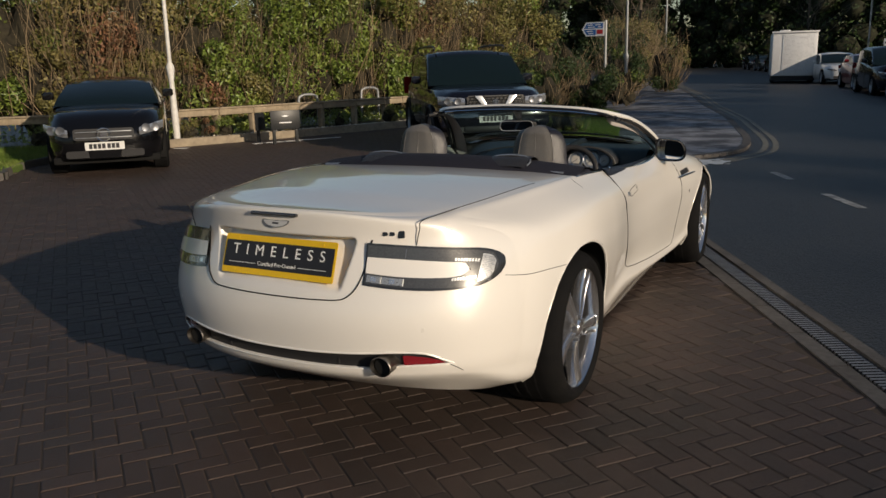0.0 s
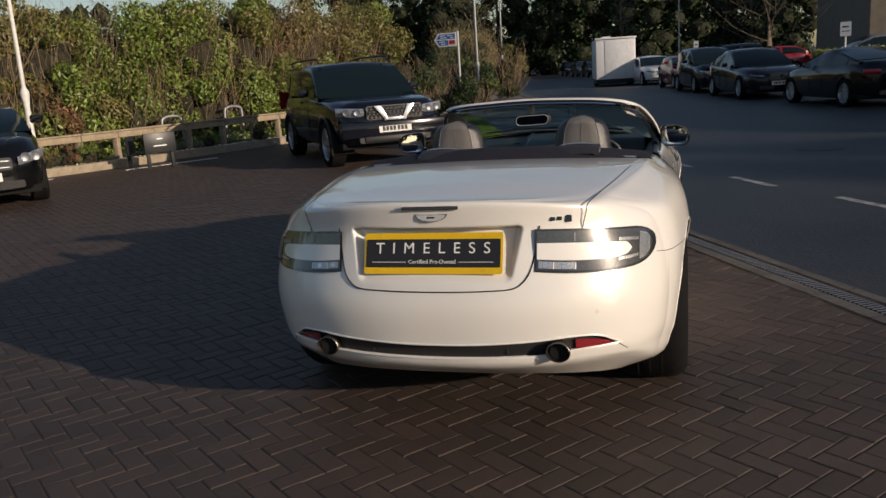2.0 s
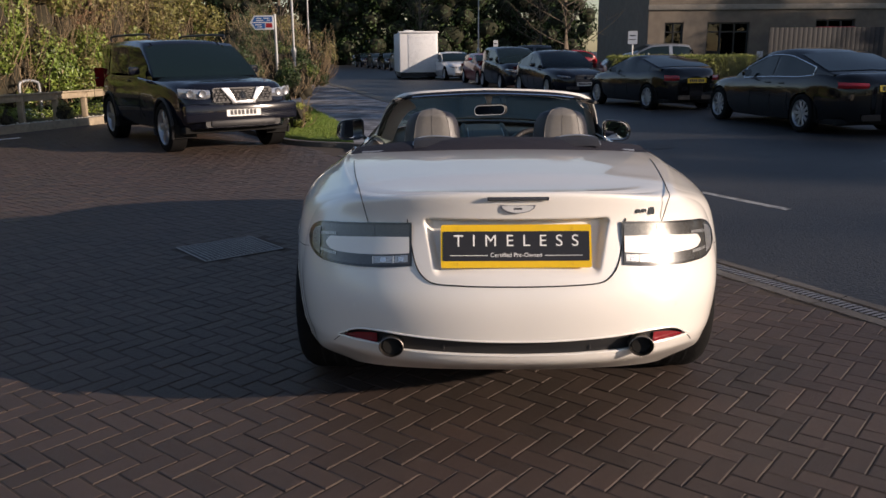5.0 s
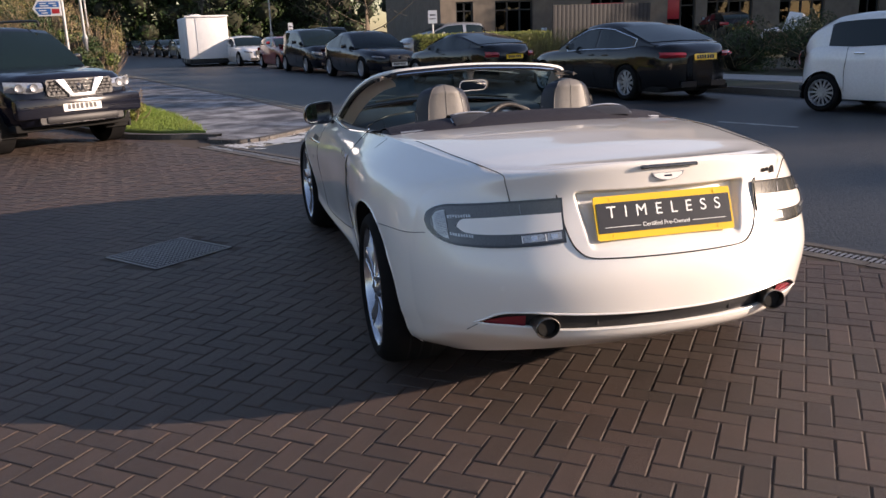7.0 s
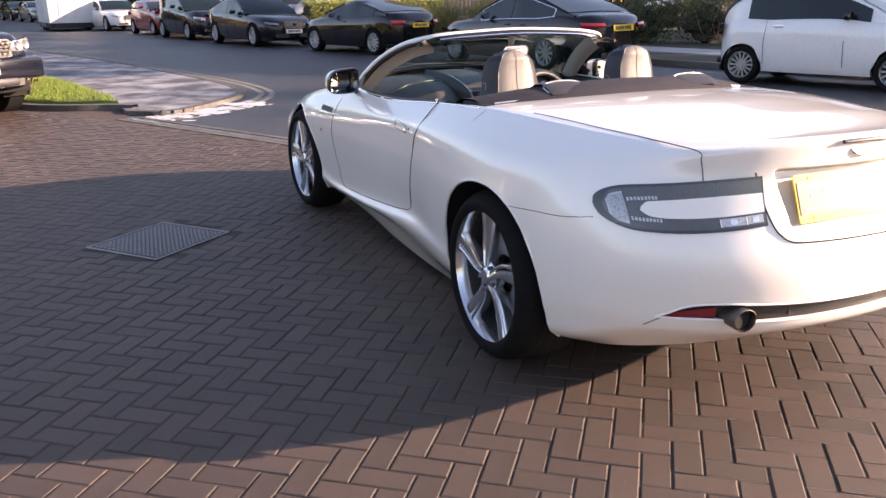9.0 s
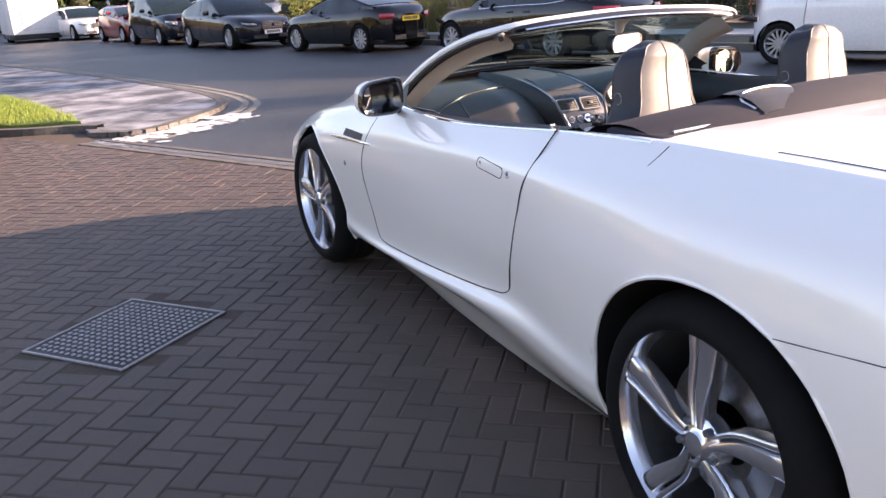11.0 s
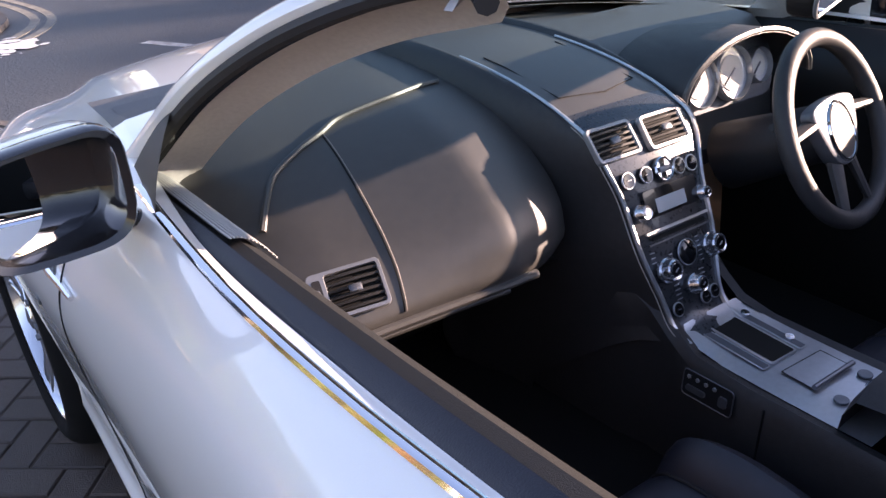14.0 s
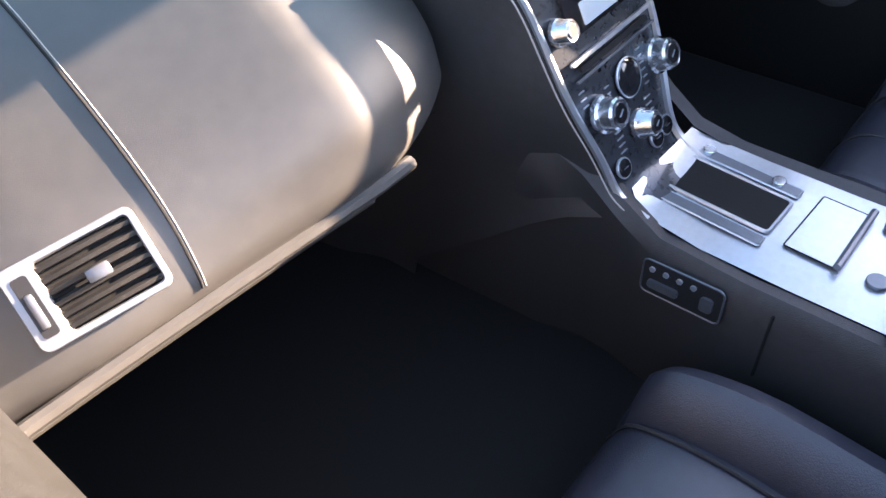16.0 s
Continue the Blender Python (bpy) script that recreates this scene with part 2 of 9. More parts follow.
def prism(outline, depth, axis="z", bm=None, m=None, bevel=0.0):
    """A flat outline of (a, b) pairs pushed out by depth."""
    b = bmesh.new()
    vs = [b.verts.new((p[0], p[1], 0)) for p in outline]
    f = b.faces.new(vs)
    top = bmesh.ops.extrude_face_region(b, geom=[f])["geom"]
    bmesh.ops.translate(b, vec=(0, 0, depth), verts=[v for v in top if isinstance(v, bmesh.types.BMVert)])
    if bevel > 0:
        bmesh.ops.bevel(b, geom=[e for e in b.edges], offset=bevel, segments=2, profile=0.5, affect="EDGES")
    if m is not None:
        bmesh.ops.transform(b, matrix=m, verts=b.verts[:])
    return b if bm is None else join(bm, b)


def rrect(w, h, r, n=4):
    """The outline of a rounded rectangle."""
    out = []
    for cx, cy, a in ((w / 2 - r, h / 2 - r, 0), (-w / 2 + r, h / 2 - r, 90), (-w / 2 + r, -h / 2 + r, 180), (w / 2 - r, -h / 2 + r, 270)):
        for k in range(n + 1):
            t = radians(a + 90 * k / n)
            out.append((cx + r * math.cos(t), cy + r * math.sin(t)))
    return out


def lettering(name, text, size, material, parent, m, spacing=1.0, label=""):
    c = bpy.data.curves.new(name, "FONT")
    c.body, c.size, c.extrude, c.align_x, c.align_y, c.space_character = text, size, 0.0006, "CENTER", "CENTER", spacing
    c.materials.append(M[material])
    ob = new(name, c)
    ob.parent = parent
    ob.matrix_basis = m
    if label:
        ob["label"] = label
    return ob


def axes(o, x, y):
    """A pose with its origin, x axis and y axis given."""
    x, y = Vector(x).normalized(), Vector(y)
    z = x.cross(y).normalized()
    y = z.cross(x)
    r = Matrix((x, y, z)).transposed().to_4x4()
    return Matrix.Translation(o) @ r

# ---- the white open car: shell ----
# Rings run round the half body from the middle of the tail along the flank to the nose:
# rear end, rear corner length, front end, corner power, half widths by y, heights by y.
RINGS = [
    (-0.80, 0.50, 3.50, 2.3, [(-0.4, 0.68), (0.5, 0.68), (2.0, 0.68), (3.2, 0.62)], [(-0.9, 0.30), (-0.35, 0.17), (3.5, 0.17)]),
    (-0.925, 0.62, 3.60, 2.3, [(-0.45, 0.785), (0, 0.84), (0.5, 0.82), (1, 0.795), (2, 0.80), (2.35, 0.81), (2.7, 0.84), (3.3, 0.78)],
     [(-0.93, 0.345), (-0.7, 0.325), (-0.42, 0.235), (-0.2, 0.20), (0.5, 0.205), (1.4, 0.225), (2.3, 0.205), (3.6, 0.2)]),
    (-0.955, 0.63, 3.64, 2.3, [(-0.5, 0.815), (-0.2, 0.868), (0, 0.885), (0.45, 0.872), (0.8, 0.862), (1.2, 0.858), (1.6, 0.857), (2.1, 0.857), (2.4, 0.860), (2.7, 0.875), (3.3, 0.82)],
     [(-0.95, 0.402), (-0.5, 0.338), (-0.2, 0.300), (0.45, 0.30), (0.8, 0.325), (1.2, 0.305), (1.6, 0.280), (2.1, 0.262), (2.7, 0.29), (3.6, 0.29)]),
    (-0.965, 0.64, 3.66, 2.3, [(-0.5, 0.838), (-0.2, 0.882), (0, 0.900), (0.5, 0.872), (0.9, 0.836), (1.6, 0.836), (2.1, 0.846), (2.4, 0.862), (2.7, 0.90), (3.3, 0.85)],
     [(-0.97, 0.455), (-0.5, 0.42), (-0.2, 0.39), (0.5, 0.38), (0.8, 0.395), (1.2, 0.368), (1.6, 0.338), (2.1, 0.325), (2.7, 0.38), (3.6, 0.38)]),
    (-0.972, 0.65, 3.67, 2.35, [(-0.5, 0.848), (-0.2, 0.895), (0, 0.917), (0.5, 0.895), (0.9, 0.860), (1.6, 0.862), (2.1, 0.876), (2.4, 0.892), (2.7, 0.915), (3.3, 0.86)],
     [(-0.97, 0.57), (0, 0.56), (0.9, 0.54), (2.1, 0.54), (3.6, 0.5)]),
    (-0.94, 0.65, 3.64, 2.35, [(-0.5, 0.836), (-0.2, 0.888), (0, 0.914), (0.45, 0.905), (0.9, 0.866), (1.6, 0.870), (2.1, 0.886), (2.4, 0.900), (2.7, 0.905), (3.3, 0.82)],
     [(-0.95, 0.70), (0, 0.71), (0.9, 0.69), (2.1, 0.67), (2.7, 0.66), (3.6, 0.56)]),
    (-0.895, 0.58, 3.55, 2.3, [(-0.5, 0.782), (-0.3, 0.826), (0, 0.866), (0.45, 0.872), (0.9, 0.852), (1.6, 0.846), (2.1, 0.850), (2.7, 0.83), (3.3, 0.72)],
     [(-0.9, 0.835), (-0.3, 0.842), (0.2, 0.850), (0.9, 0.818), (1.6, 0.79), (2.1, 0.78), (2.7, 0.765), (3.3, 0.68), (3.6, 0.6)]),
    (-0.905, 0.34, 3.42, 2.2, [(-0.6, 0.635), (-0.3, 0.695), (0, 0.737), (0.4, 0.758), (0.72, 0.765), (1.05, 0.776), (1.3, 0.786), (1.65, 0.788), (1.9, 0.775), (2.4, 0.725), (2.9, 0.66), (3.3, 0.56)],
     [(-0.9, 0.953), (-0.8, 0.925), (-0.5, 0.925), (0, 0.940), (0.4, 0.936), (0.72, 0.918), (1.05, 0.891), (1.3, 0.875), (1.5, 0.871), (1.65, 0.876), (1.9, 0.882), (2.4, 0.85), (2.9, 0.79), (3.4, 0.66)]),
    (-0.875, 0.34, 3.36, 2.2, [(-0.6, 0.585), (-0.3, 0.65), (0, 0.70), (0.4, 0.725), (0.72, 0.738), (1.3, 0.758), (1.65, 0.760), (1.9, 0.735), (2.4, 0.66), (2.9, 0.60), (3.3, 0.5)],
     [(-0.9, 0.962), (-0.8, 0.942), (-0.5, 0.943), (0, 0.955), (0.4, 0.948), (0.72, 0.925), (1.05, 0.899), (1.3, 0.885), (1.65, 0.881), (1.9, 0.889), (2.4, 0.875), (2.9, 0.82), (3.4, 0.69)]),
]
N_REAR, N_SIDE, N_FRONT, SUB = 180, 150, 24, 20


def ring_points(ring):
    yr, cr, yf, n, ws, zs = ring
    cf = 0.5
    th = np.linspace(0, np.pi / 2, N_REAR, endpoint=False)
    ya = (yr + cr) - cr * np.cos(th) ** (2 / n)
    sa = np.sin(th) ** (2 / n)
    yb = np.linspace(yr + cr, yf - cf, N_SIDE, endpoint=False)
    tc = np.linspace(0, np.pi / 2, N_FRONT)
    yc = (yf - cf) + cf * np.sin(tc) ** (2 / 2.2)
    sc = np.cos(tc).clip(0) ** (2 / 2.2)
    y = np.concatenate([ya, yb, yc])
    s = np.concatenate([sa, np.ones(N_SIDE), sc])
    x = keyed(ws, y) * s
    return np.stack([x, y, keyed(zs, y)], -1)


def tail_relief(p):
    """The tray for the plate in the boot lid and the slot over the lower lip."""
    x, y, z = np.abs(p[..., 0]), p[..., 1], p[..., 2]
    out = p.copy()

    def ramp(v, a, b):
        return np.clip((v - a) / (b - a), 0, 1)
    half = 0.285 + (z - 0.66) * 0.20
    tray = ramp(half - x, 0, 0.02) * ramp(z, 0.672, 0.70) * ramp(0.868 - z, 0, 0.012) * (y < -0.5)
    out[..., 1] += 0.050 * tray * (0.35 + 0.65 * ramp(z, 0.68, 0.86))
    top = keyed([(0, 0.443), (0.3, 0.449), (0.48, 0.458), (0.56, 0.454), (0.60, 0.442), (0.66, 0.405)], x)
    low = keyed([(0, 0.388), (0.3, 0.390), (0.42, 0.392), (0.50, 0.404), (0.66, 0.405)], x)
    slot = ramp(z, low - 0.003, low + 0.004) * ramp(top - z, 0, 0.007) * (x < 0.66) * (y < -0.4)
    out[..., 1] += 0.07 * slot
    return out, slot > 0.4


ring_arr = np.array([ring_points(r) for r in RINGS])
rows = []
for k in range(len(RINGS) - 1):
    a, b, c, d = ring_arr[max(k - 1, 0)], ring_arr[k], ring_arr[k + 1], ring_arr[min(k + 2, len(RINGS) - 1)]
    for j in range(SUB):
        t = j / SUB
        rows.append(0.5 * (2 * b + (c - a) * t + (2 * a - 5 * b + 4 * c - d) * t * t + (3 * b - a - 3 * c + d) * t ** 3))
rows.append(ring_arr[-1])
HALF = np.array(rows)
SHELL = HALF.copy()
HALF, SLOT = tail_relief(HALF)
FLAT = SHELL.reshape(-1, 3)


NEAR = (FLAT[FLAT[:, 0] > 0.45], FLAT[np.abs(FLAT[:, 1] + 0.93) < 0.62], FLAT[FLAT[:, 2] > 0.86])


def on_body(axis, a, b, side=1, lift=0.0):
    """The point of the shell with two coordinates given: axis 0 gives x from (y, z), 1 gives y from (x, z), 2 gives z from (x, y)."""
    other = [n for n in range(3) if n != axis]
    q = NEAR[axis]
    want = np.array([abs(a) if other[0] == 0 else a, b])
    d = ((q[:, other] - want) ** 2).sum(1)
    i = np.argpartition(d, 4)[:4]
    w = 1 / (d[i] + 1e-6)
    v = (q[i, axis] * w).sum() / w.sum()
    p = [0, 0, 0]
    p[axis], p[other[0]], p[other[1]] = v, want[0], want[1]
    n = Vector((1, 0, 0.2)) if axis == 0 else Vector((0.45 * min(1, p[0] / 0.7) ** 2, -1, 0.1)) if axis == 1 else Vector((0, 0, 1))
    v = Vector(p) + n.normalized() * lift
    v.x *= side
    return v


def deck_z(x, y):
    """The height of the boot deck and bonnet."""
    w = keyed(RINGS[8][4], y)
    crown = keyed([(-0.9, 0.0), (-0.75, 0.022), (-0.3, 0.036), (0.0, 0.030), (0.4, 0.020), (1.9, 0.05), (2.4, 0.055), (3.0, 0.05), (3.4, 0.03)], y)
    return float(keyed(RINGS[8][5], y) + crown * (1 - min(1, abs(x) / w) ** 2))


ARCHES = ((0.0, 0.342, 0.378), (2.745, 0.338, 0.372))


def region(c):
    x, y, z = abs(c[0]), c[1], c[2]
    if x > 0.5 and 0.25 < z < 0.97 and 0.7 < y < 2.1 and z > low_edge(y) and rear_edge(z) < y < front_edge(z):
        return "door_skin_left" if c[0] < 0 else "door_skin_right"
    if y < -0.36 and z < 0.645 + 0.10 * max(0, (x - 0.38)) and not (x < 0.30 and z > 0.645):
        return "rear_bumper"
    if y < 0.0 and ((z > 0.9 and x < 0.56 + 0.14 * (y + 0.78)) or (x < 0.37 + 0.02 * z and z >= 0.645 and y < -0.7)):
        return "boot_lid"
    return "body"


def low_edge(y):
    return float(keyed([(0.86, 0.43), (0.92, 0.392), (1.0, 0.374), (1.2, 0.348), (1.4, 0.330), (1.7, 0.308), (2.0, 0.300)], y))


def rear_edge(z):
    return float(keyed([(0.39, 0.93), (0.42, 0.885), (0.48, 0.852), (0.565, 0.813), (0.675, 0.767), (0.779, 0.727), (0.856, 0.706), (0.895, 0.710), (0.934, 0.728), (1.0, 0.735)], z))


def front_edge(z):
    return float(keyed([(0.29, 2.0), (0.41, 2.02), (0.57, 2.045), (0.70, 2.015), (0.82, 1.975), (0.94, 1.94)], z))


def build_shell(parent):
    bm = bmesh.new()
    nr, nc = HALF.shape[:2]
    vs = {}
    for side in (1, -1):
        for i in range(nr):
            for j in range(nc):
                if side < 0 and HALF[i, j, 0] < 1e-6:
                    vs[side, i, j] = vs[1, i, j]
                    continue
                p = HALF[i, j]
                vs[side, i, j] = bm.verts.new((p[0] * side if p[0] > 1e-6 else 0.0, p[1], p[2]))
    slot_faces = set()
    for side in (1, -1):
        for i in range(nr - 1):
            for j in range(nc - 1):
                q = [vs[side, i, j], vs[side, i, j + 1], vs[side, i + 1, j + 1], vs[side, i + 1, j]]
                q = list(dict.fromkeys(q))
                if len(q) < 3:
                    continue
                f = bm.faces.new(q if side < 0 else q[::-1])
                if SLOT[i, j] and SLOT[i + 1, j + 1]:
                    slot_faces.add(f)
    # deck and bonnet, row by row between the two inner rings
    cols = 26
    for lo, hi in ((-9, 0.33), (1.93, 9)):
        line = [j for j in range(nc) if lo <= HALF[nr - 1, j, 1] <= hi]
        prev = None
        for j in line:
            r, l = vs[1, nr - 1, j], vs[-1, nr - 1, j]
            x0 = r.co.x
            if x0 < 1e-6:
                row = [r]
            else:
                row = [r]
                for k in range(1, cols):
                    x = x0 * (1 - 2 * k / cols)
                    y = r.co.y
                    if lo > 0:                      # the bonnet starts at the curved foot of the windscreen
                        foot = 1.93 + 0.44 * (1 - min(1, abs(x) / 0.71) ** 2) ** 0.6
                        y = foot + (y - 1.93) * (3.36 - foot) / (3.36 - 1.93)
                    row.append(bm.verts.new((x, y, deck_z(x, y))))
                row.append(l)
            if prev:
                if len(prev) == 1 or len(row) == 1:
                    one, many = (prev, row) if len(prev) == 1 else (row, prev)
                    for k in range(len(many) - 1):
                        bm.faces.new((one[0], many[k], many[k + 1]))
                else:
                    for k in range(cols):
                        bm.faces.new((prev[k], row[k], row[k + 1], prev[k + 1]))
            prev = row
    # wheel arches
    for cy, cz, rad in ARCHES:
        inside = {v for v in bm.verts if abs(v.co.x) > 0.55 and (v.co.y - cy) ** 2 + (v.co.z - cz) ** 2 < rad * rad}
        low = {v for v in bm.verts if abs(v.co.x) > 0.55 and abs(v.co.y - cy) < rad and v.co.z < cz}
        kill = [f for f in bm.faces if all(v in inside or v in low for v in f.verts)]
        edge = {v for f in bm.faces if f not in set(kill) for v in f.verts if v in inside}
        for v in edge:
            d = Vector((0, v.co.y - cy, v.co.z - cz))
            d = d.normalized() * rad
            v.co.y, v.co.z = cy + d.y, cz + d.z
        bmesh.ops.delete(bm, geom=kill, context="FACES")
    bmesh.ops.recalc_face_normals(bm, faces=bm.faces[:])
    bm.normal_update()
    slot_faces = {f for f in slot_faces if f.is_valid}
    normals = {v: v.normal.copy() for v in bm.verts}
    groups = {}
    for f in bm.faces:
        if f in slot_faces:
            groups.setdefault("rear_vent", []).append(f)
        else:
            c = f.calc_center_median()
            g = region(c)
            if g == "body" and c.y > 2.05 and c.z > 0.6 and abs(c.x) < keyed([(2.0, 0.70), (2.6, 0.64), (3.2, 0.50)], c.y):
                g = "bonnet"
            if g == "body" and c.y > 3.05:
                g = "front_bumper"
            groups.setdefault(g, []).append(f)
    for g, faces in groups.items():
        verts, index, polys, nrm = [], {}, [], []
        for f in faces:
            for v in f.verts:
                if v not in index:
                    index[v] = len(verts)
                    verts.append(tuple(v.co))
                    nrm.append(tuple(normals[v]))
            polys.append([index[v] for v in f.verts])
        me = bpy.data.meshes.new(g)
        me.from_pydata(verts, [], polys)
        me.shade_smooth()
        me.normals_split_custom_set_from_vertices(nrm)
        me.materials.append(M["black_plastic" if g == "rear_vent" else "paint"])
        ob = new({"door_skin_left": "door", "door_skin_right": "door"}.get(g, g), me)
        ob.parent = parent
        if g == "rear_vent":
            ob["label"] = "black slotted rear vent"
        groups[g] = ob
    bm.free()
    return groups


car = thing("white_convertible", "pearl white open-top sports car with silver wheels, parked on block paving", "car", pose(0, 0, 0, 0, 0, -0.9))
shell = build_shell(car)
door_l, door_r, boot, bumper = shell["door_skin_left"], shell["door_skin_right"], shell["boot_lid"], shell["rear_bumper"]
body = shell["body"]


M["seam_grey"] = mat("grey_panel_gap", (0.05, 0.05, 0.05), 0.8)
M["badge_silver"] = mat("satin_badge", (0.62, 0.61, 0.60), 0.45, 0.3)


def seam(name, pts, parent, r=0.0028, material="gap", closed=False):
    return part(name, tube(smooth_line(pts, 5, closed), r, 6, closed=closed), material, parent)


for s, door in ((-1, door_l), (1, door_r)):
    zs = [0.935, 0.88, 0.80, 0.70, 0.60, 0.50, 0.43]
    line = [on_body(0, rear_edge(z), z, s, 0.004 if z > 0.85 else 0.0015) for z in zs]
    line += [on_body(0, y, low_edge(y), s) for y in (0.90, 0.94, 1.0, 1.1, 1.3, 1.5, 1.75, 1.95)]
    line += [on_body(0, front_edge(z), z, s) for z in (0.33, 0.42, 0.57, 0.65, 0.72, 0.80, 0.87)]
    yb = rear_edge(0.94)
    line.insert(0, Vector((s * (float(keyed(RINGS[7][4], yb)) - 0.003), yb, float(keyed(RINGS[7][5], yb)) + 0.004)))
    seam("shut_line", line, door, 0.0021)
    # bumper shut line and boot lid shut lines
    seam("shut_line", [on_body(0, y, z, s) for y, z in ((-0.20, 0.668), (-0.26, 0.673), (-0.353, 0.680), (-0.41, 0.682), (-0.47, 0.686), (-0.52, 0.694), (-0.57, 0.704))], bumper, 0.0014, "seam_grey")
    deck_edge = [(0.668, 0.02), (0.655, -0.1), (0.642, -0.2), (0.62, -0.36), (0.595, -0.52), (0.572, -0.66)]
    pts = [Vector((s * x, y, deck_z(x, y))) if x < keyed(RINGS[8][4], y) else on_body(2, x, y, s) for x, y in deck_edge]
    brow, foot_ = Vector((s * 0.553, -0.775, 0.929)), on_body(1, 0.530, 0.838, s, 0.002)
    pts += [brow] + [brow.lerp(foot_, f) + Vector((0, -0.003, 0.002)) * math.sin(math.pi * f) for f in (0.33, 0.66)] + [foot_]
    seam("shut_line", pts, boot, 0.0019, "seam_grey")
    # lower lid line round the plate tray
    low = [on_body(1, x, z, s, 0.0022) for x, z in ((0.385, 0.86), (0.372, 0.78), (0.355, 0.71), (0.33, 0.672), (0.29, 0.650), (0.2, 0.645), (0.1, 0.6435), (0.0, 0.643))]
    seam("shut_line", low, boot, 0.0024)
    seam("shut_line", [on_body(1, x, z, s, 0.001) for x, z in ((0.648, 0.402), (0.662, 0.388), (0.678, 0.368))], bumper, 0.0014, "seam_grey")
    # rear deck panel lines by the doors
    seam("shut_line", [on_body(0, 0.27, 0.945, s), on_body(0, 0.272, 0.925, s), on_body(0, 0.275, 0.905, s)], body, 0.0012, "seam_grey")
    # chrome belt strip
    belt = [Vector((s * (keyed(RINGS[7][4], y) - 0.012), y, keyed(RINGS[7][5], y) + 0.006)) for y in np.linspace(1.86, 0.718, 18)]
    part("belt_strip", tube(belt, 0.0075, 8, flat=0.7), "chrome", door, "bright chrome belt strip")
    rear_belt = [Vector((s * (keyed(RINGS[7][4], y) - 0.012), y, keyed(RINGS[7][5], y) + 0.006)) for y in np.linspace(0.710, 0.33, 8)]
    part("belt_strip", tube(rear_belt, 0.0075, 8, flat=0.7), "chrome", body, "bright chrome belt strip")
    # flush door handle outline and lock
    hz, hy0, hy1 = 0.801, 1.036, 0.862
    out = []
    for k in range(28):
        t = 2 * math.pi * k / 28
        cy = hy0 - 0.016 if math.cos(t) > 0 else hy1 + 0.016
        out.append(on_body(0, cy + 0.016 * math.cos(t), hz - 0.009 * (hy0 - cy) / 0.16 + 0.016 * math.sin(t), s, 0.0005))
    hp = part("door_handle", tube(out, 0.0013, 5, closed=True), "gap", door, "flush door handle outline")
    for q in (0, 1):
        part("handle_mark", tube([on_body(0, hy0 - 0.016 - 0.004 * q, hz + 0.004, s, 0.0008), on_body(0, hy0 - 0.022 - 0.004 * q, hz - 0.004, s, 0.0008)], 0.0009, 5), "gap", door)
    lock = Matrix.Translation(on_body(0, 0.828, 0.796, s, -0.004)) @ pose(0, 0, 0, 0, 90 * s, 0)
    part("door_lock", revolve([(0.0062, 0.004), (0.0075, 0.0075), (0.0098, 0.0075), (0.011, 0.006), (0.011, 0.0)], 24, "z"), "chrome", door, "round door lock", lock)
    part("lock_barrel", disc(0.0068, 0.005, 20, "z"), "gap", door, "", lock)
    # side strake: vent and bright spear
    vent = grid([[on_body(0, y, z, s, 0.0015) for y in np.linspace(2.262, 2.045, 8)] for z in (0.757, 0.748, 0.738, 0.727)])
    part("side_vent", vent, "black_plastic", body, "black wing vent")
    spear = [on_body(0, y, 0.727 - (y - 1.95) * 0.036, s, 0.004) for y in np.linspace(2.39, 1.935, 9)]
    part("wing_strake", tube(spear, [0.003, 0.006, 0.007, 0.007, 0.007, 0.007, 0.007, 0.006, 0.004], 8), "chrome", body, "bright wing strake")
    part("wing_badge", disc(0.011, 0.003, 16, "z", m=Matrix.Translation(on_body(0, 2.235, 0.607, s, -0.001)) @ pose(0, 0, 0, 0, 90 * s, 0)), "silver_dark", body)

# wheel arch lips, and wells coloured near-black for their shade
for cy, cz, rad in ARCHES:
    for s in (-1, 1):
        lip, well = [], []
        for a in np.linspace(-22, 202, 40):
            y, z = cy + rad * math.cos(radians(a)), cz + rad * math.sin(radians(a))
            q = FLAT[FLAT[:, 0] > 0.5]
            d = ((q[:, 1:] - (y, z)) ** 2).sum(1)
            x = float(q[np.argmin(d), 0]) if z > 0.2 else 0.82
            lip.append(Vector((s * (x - 0.004), y, max(z, 0.19))))
        part("arch_lip", tube(lip, 0.006, 6), "paint", body)
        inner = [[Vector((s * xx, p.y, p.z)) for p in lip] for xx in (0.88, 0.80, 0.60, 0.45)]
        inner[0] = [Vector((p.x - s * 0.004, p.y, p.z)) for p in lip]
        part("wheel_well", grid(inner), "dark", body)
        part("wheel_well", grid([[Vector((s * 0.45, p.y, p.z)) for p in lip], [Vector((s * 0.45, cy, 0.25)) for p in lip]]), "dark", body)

# floor pan below, near-black for the shade under the car
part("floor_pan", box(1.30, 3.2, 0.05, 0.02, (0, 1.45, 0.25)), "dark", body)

# ---- tail lamps ----
M["head_glint"] = mat("bright_lamp_bowl", (0.72, 0.72, 0.72), 0.18, 0.8, coat=1.0, var=0.3, scale=260)



# a smooth skin through the tail corner: distance from an upright axis by angle and height
_q = FLAT[(FLAT[:, 0] > 0.28) & (FLAT[:, 1] < -0.30) & (FLAT[:, 2] > 0.64) & (FLAT[:, 2] < 0.90)]
_th, _zz = np.arctan2(_q[:, 0], -(_q[:, 1] + 0.15)), _q[:, 2] - 0.77


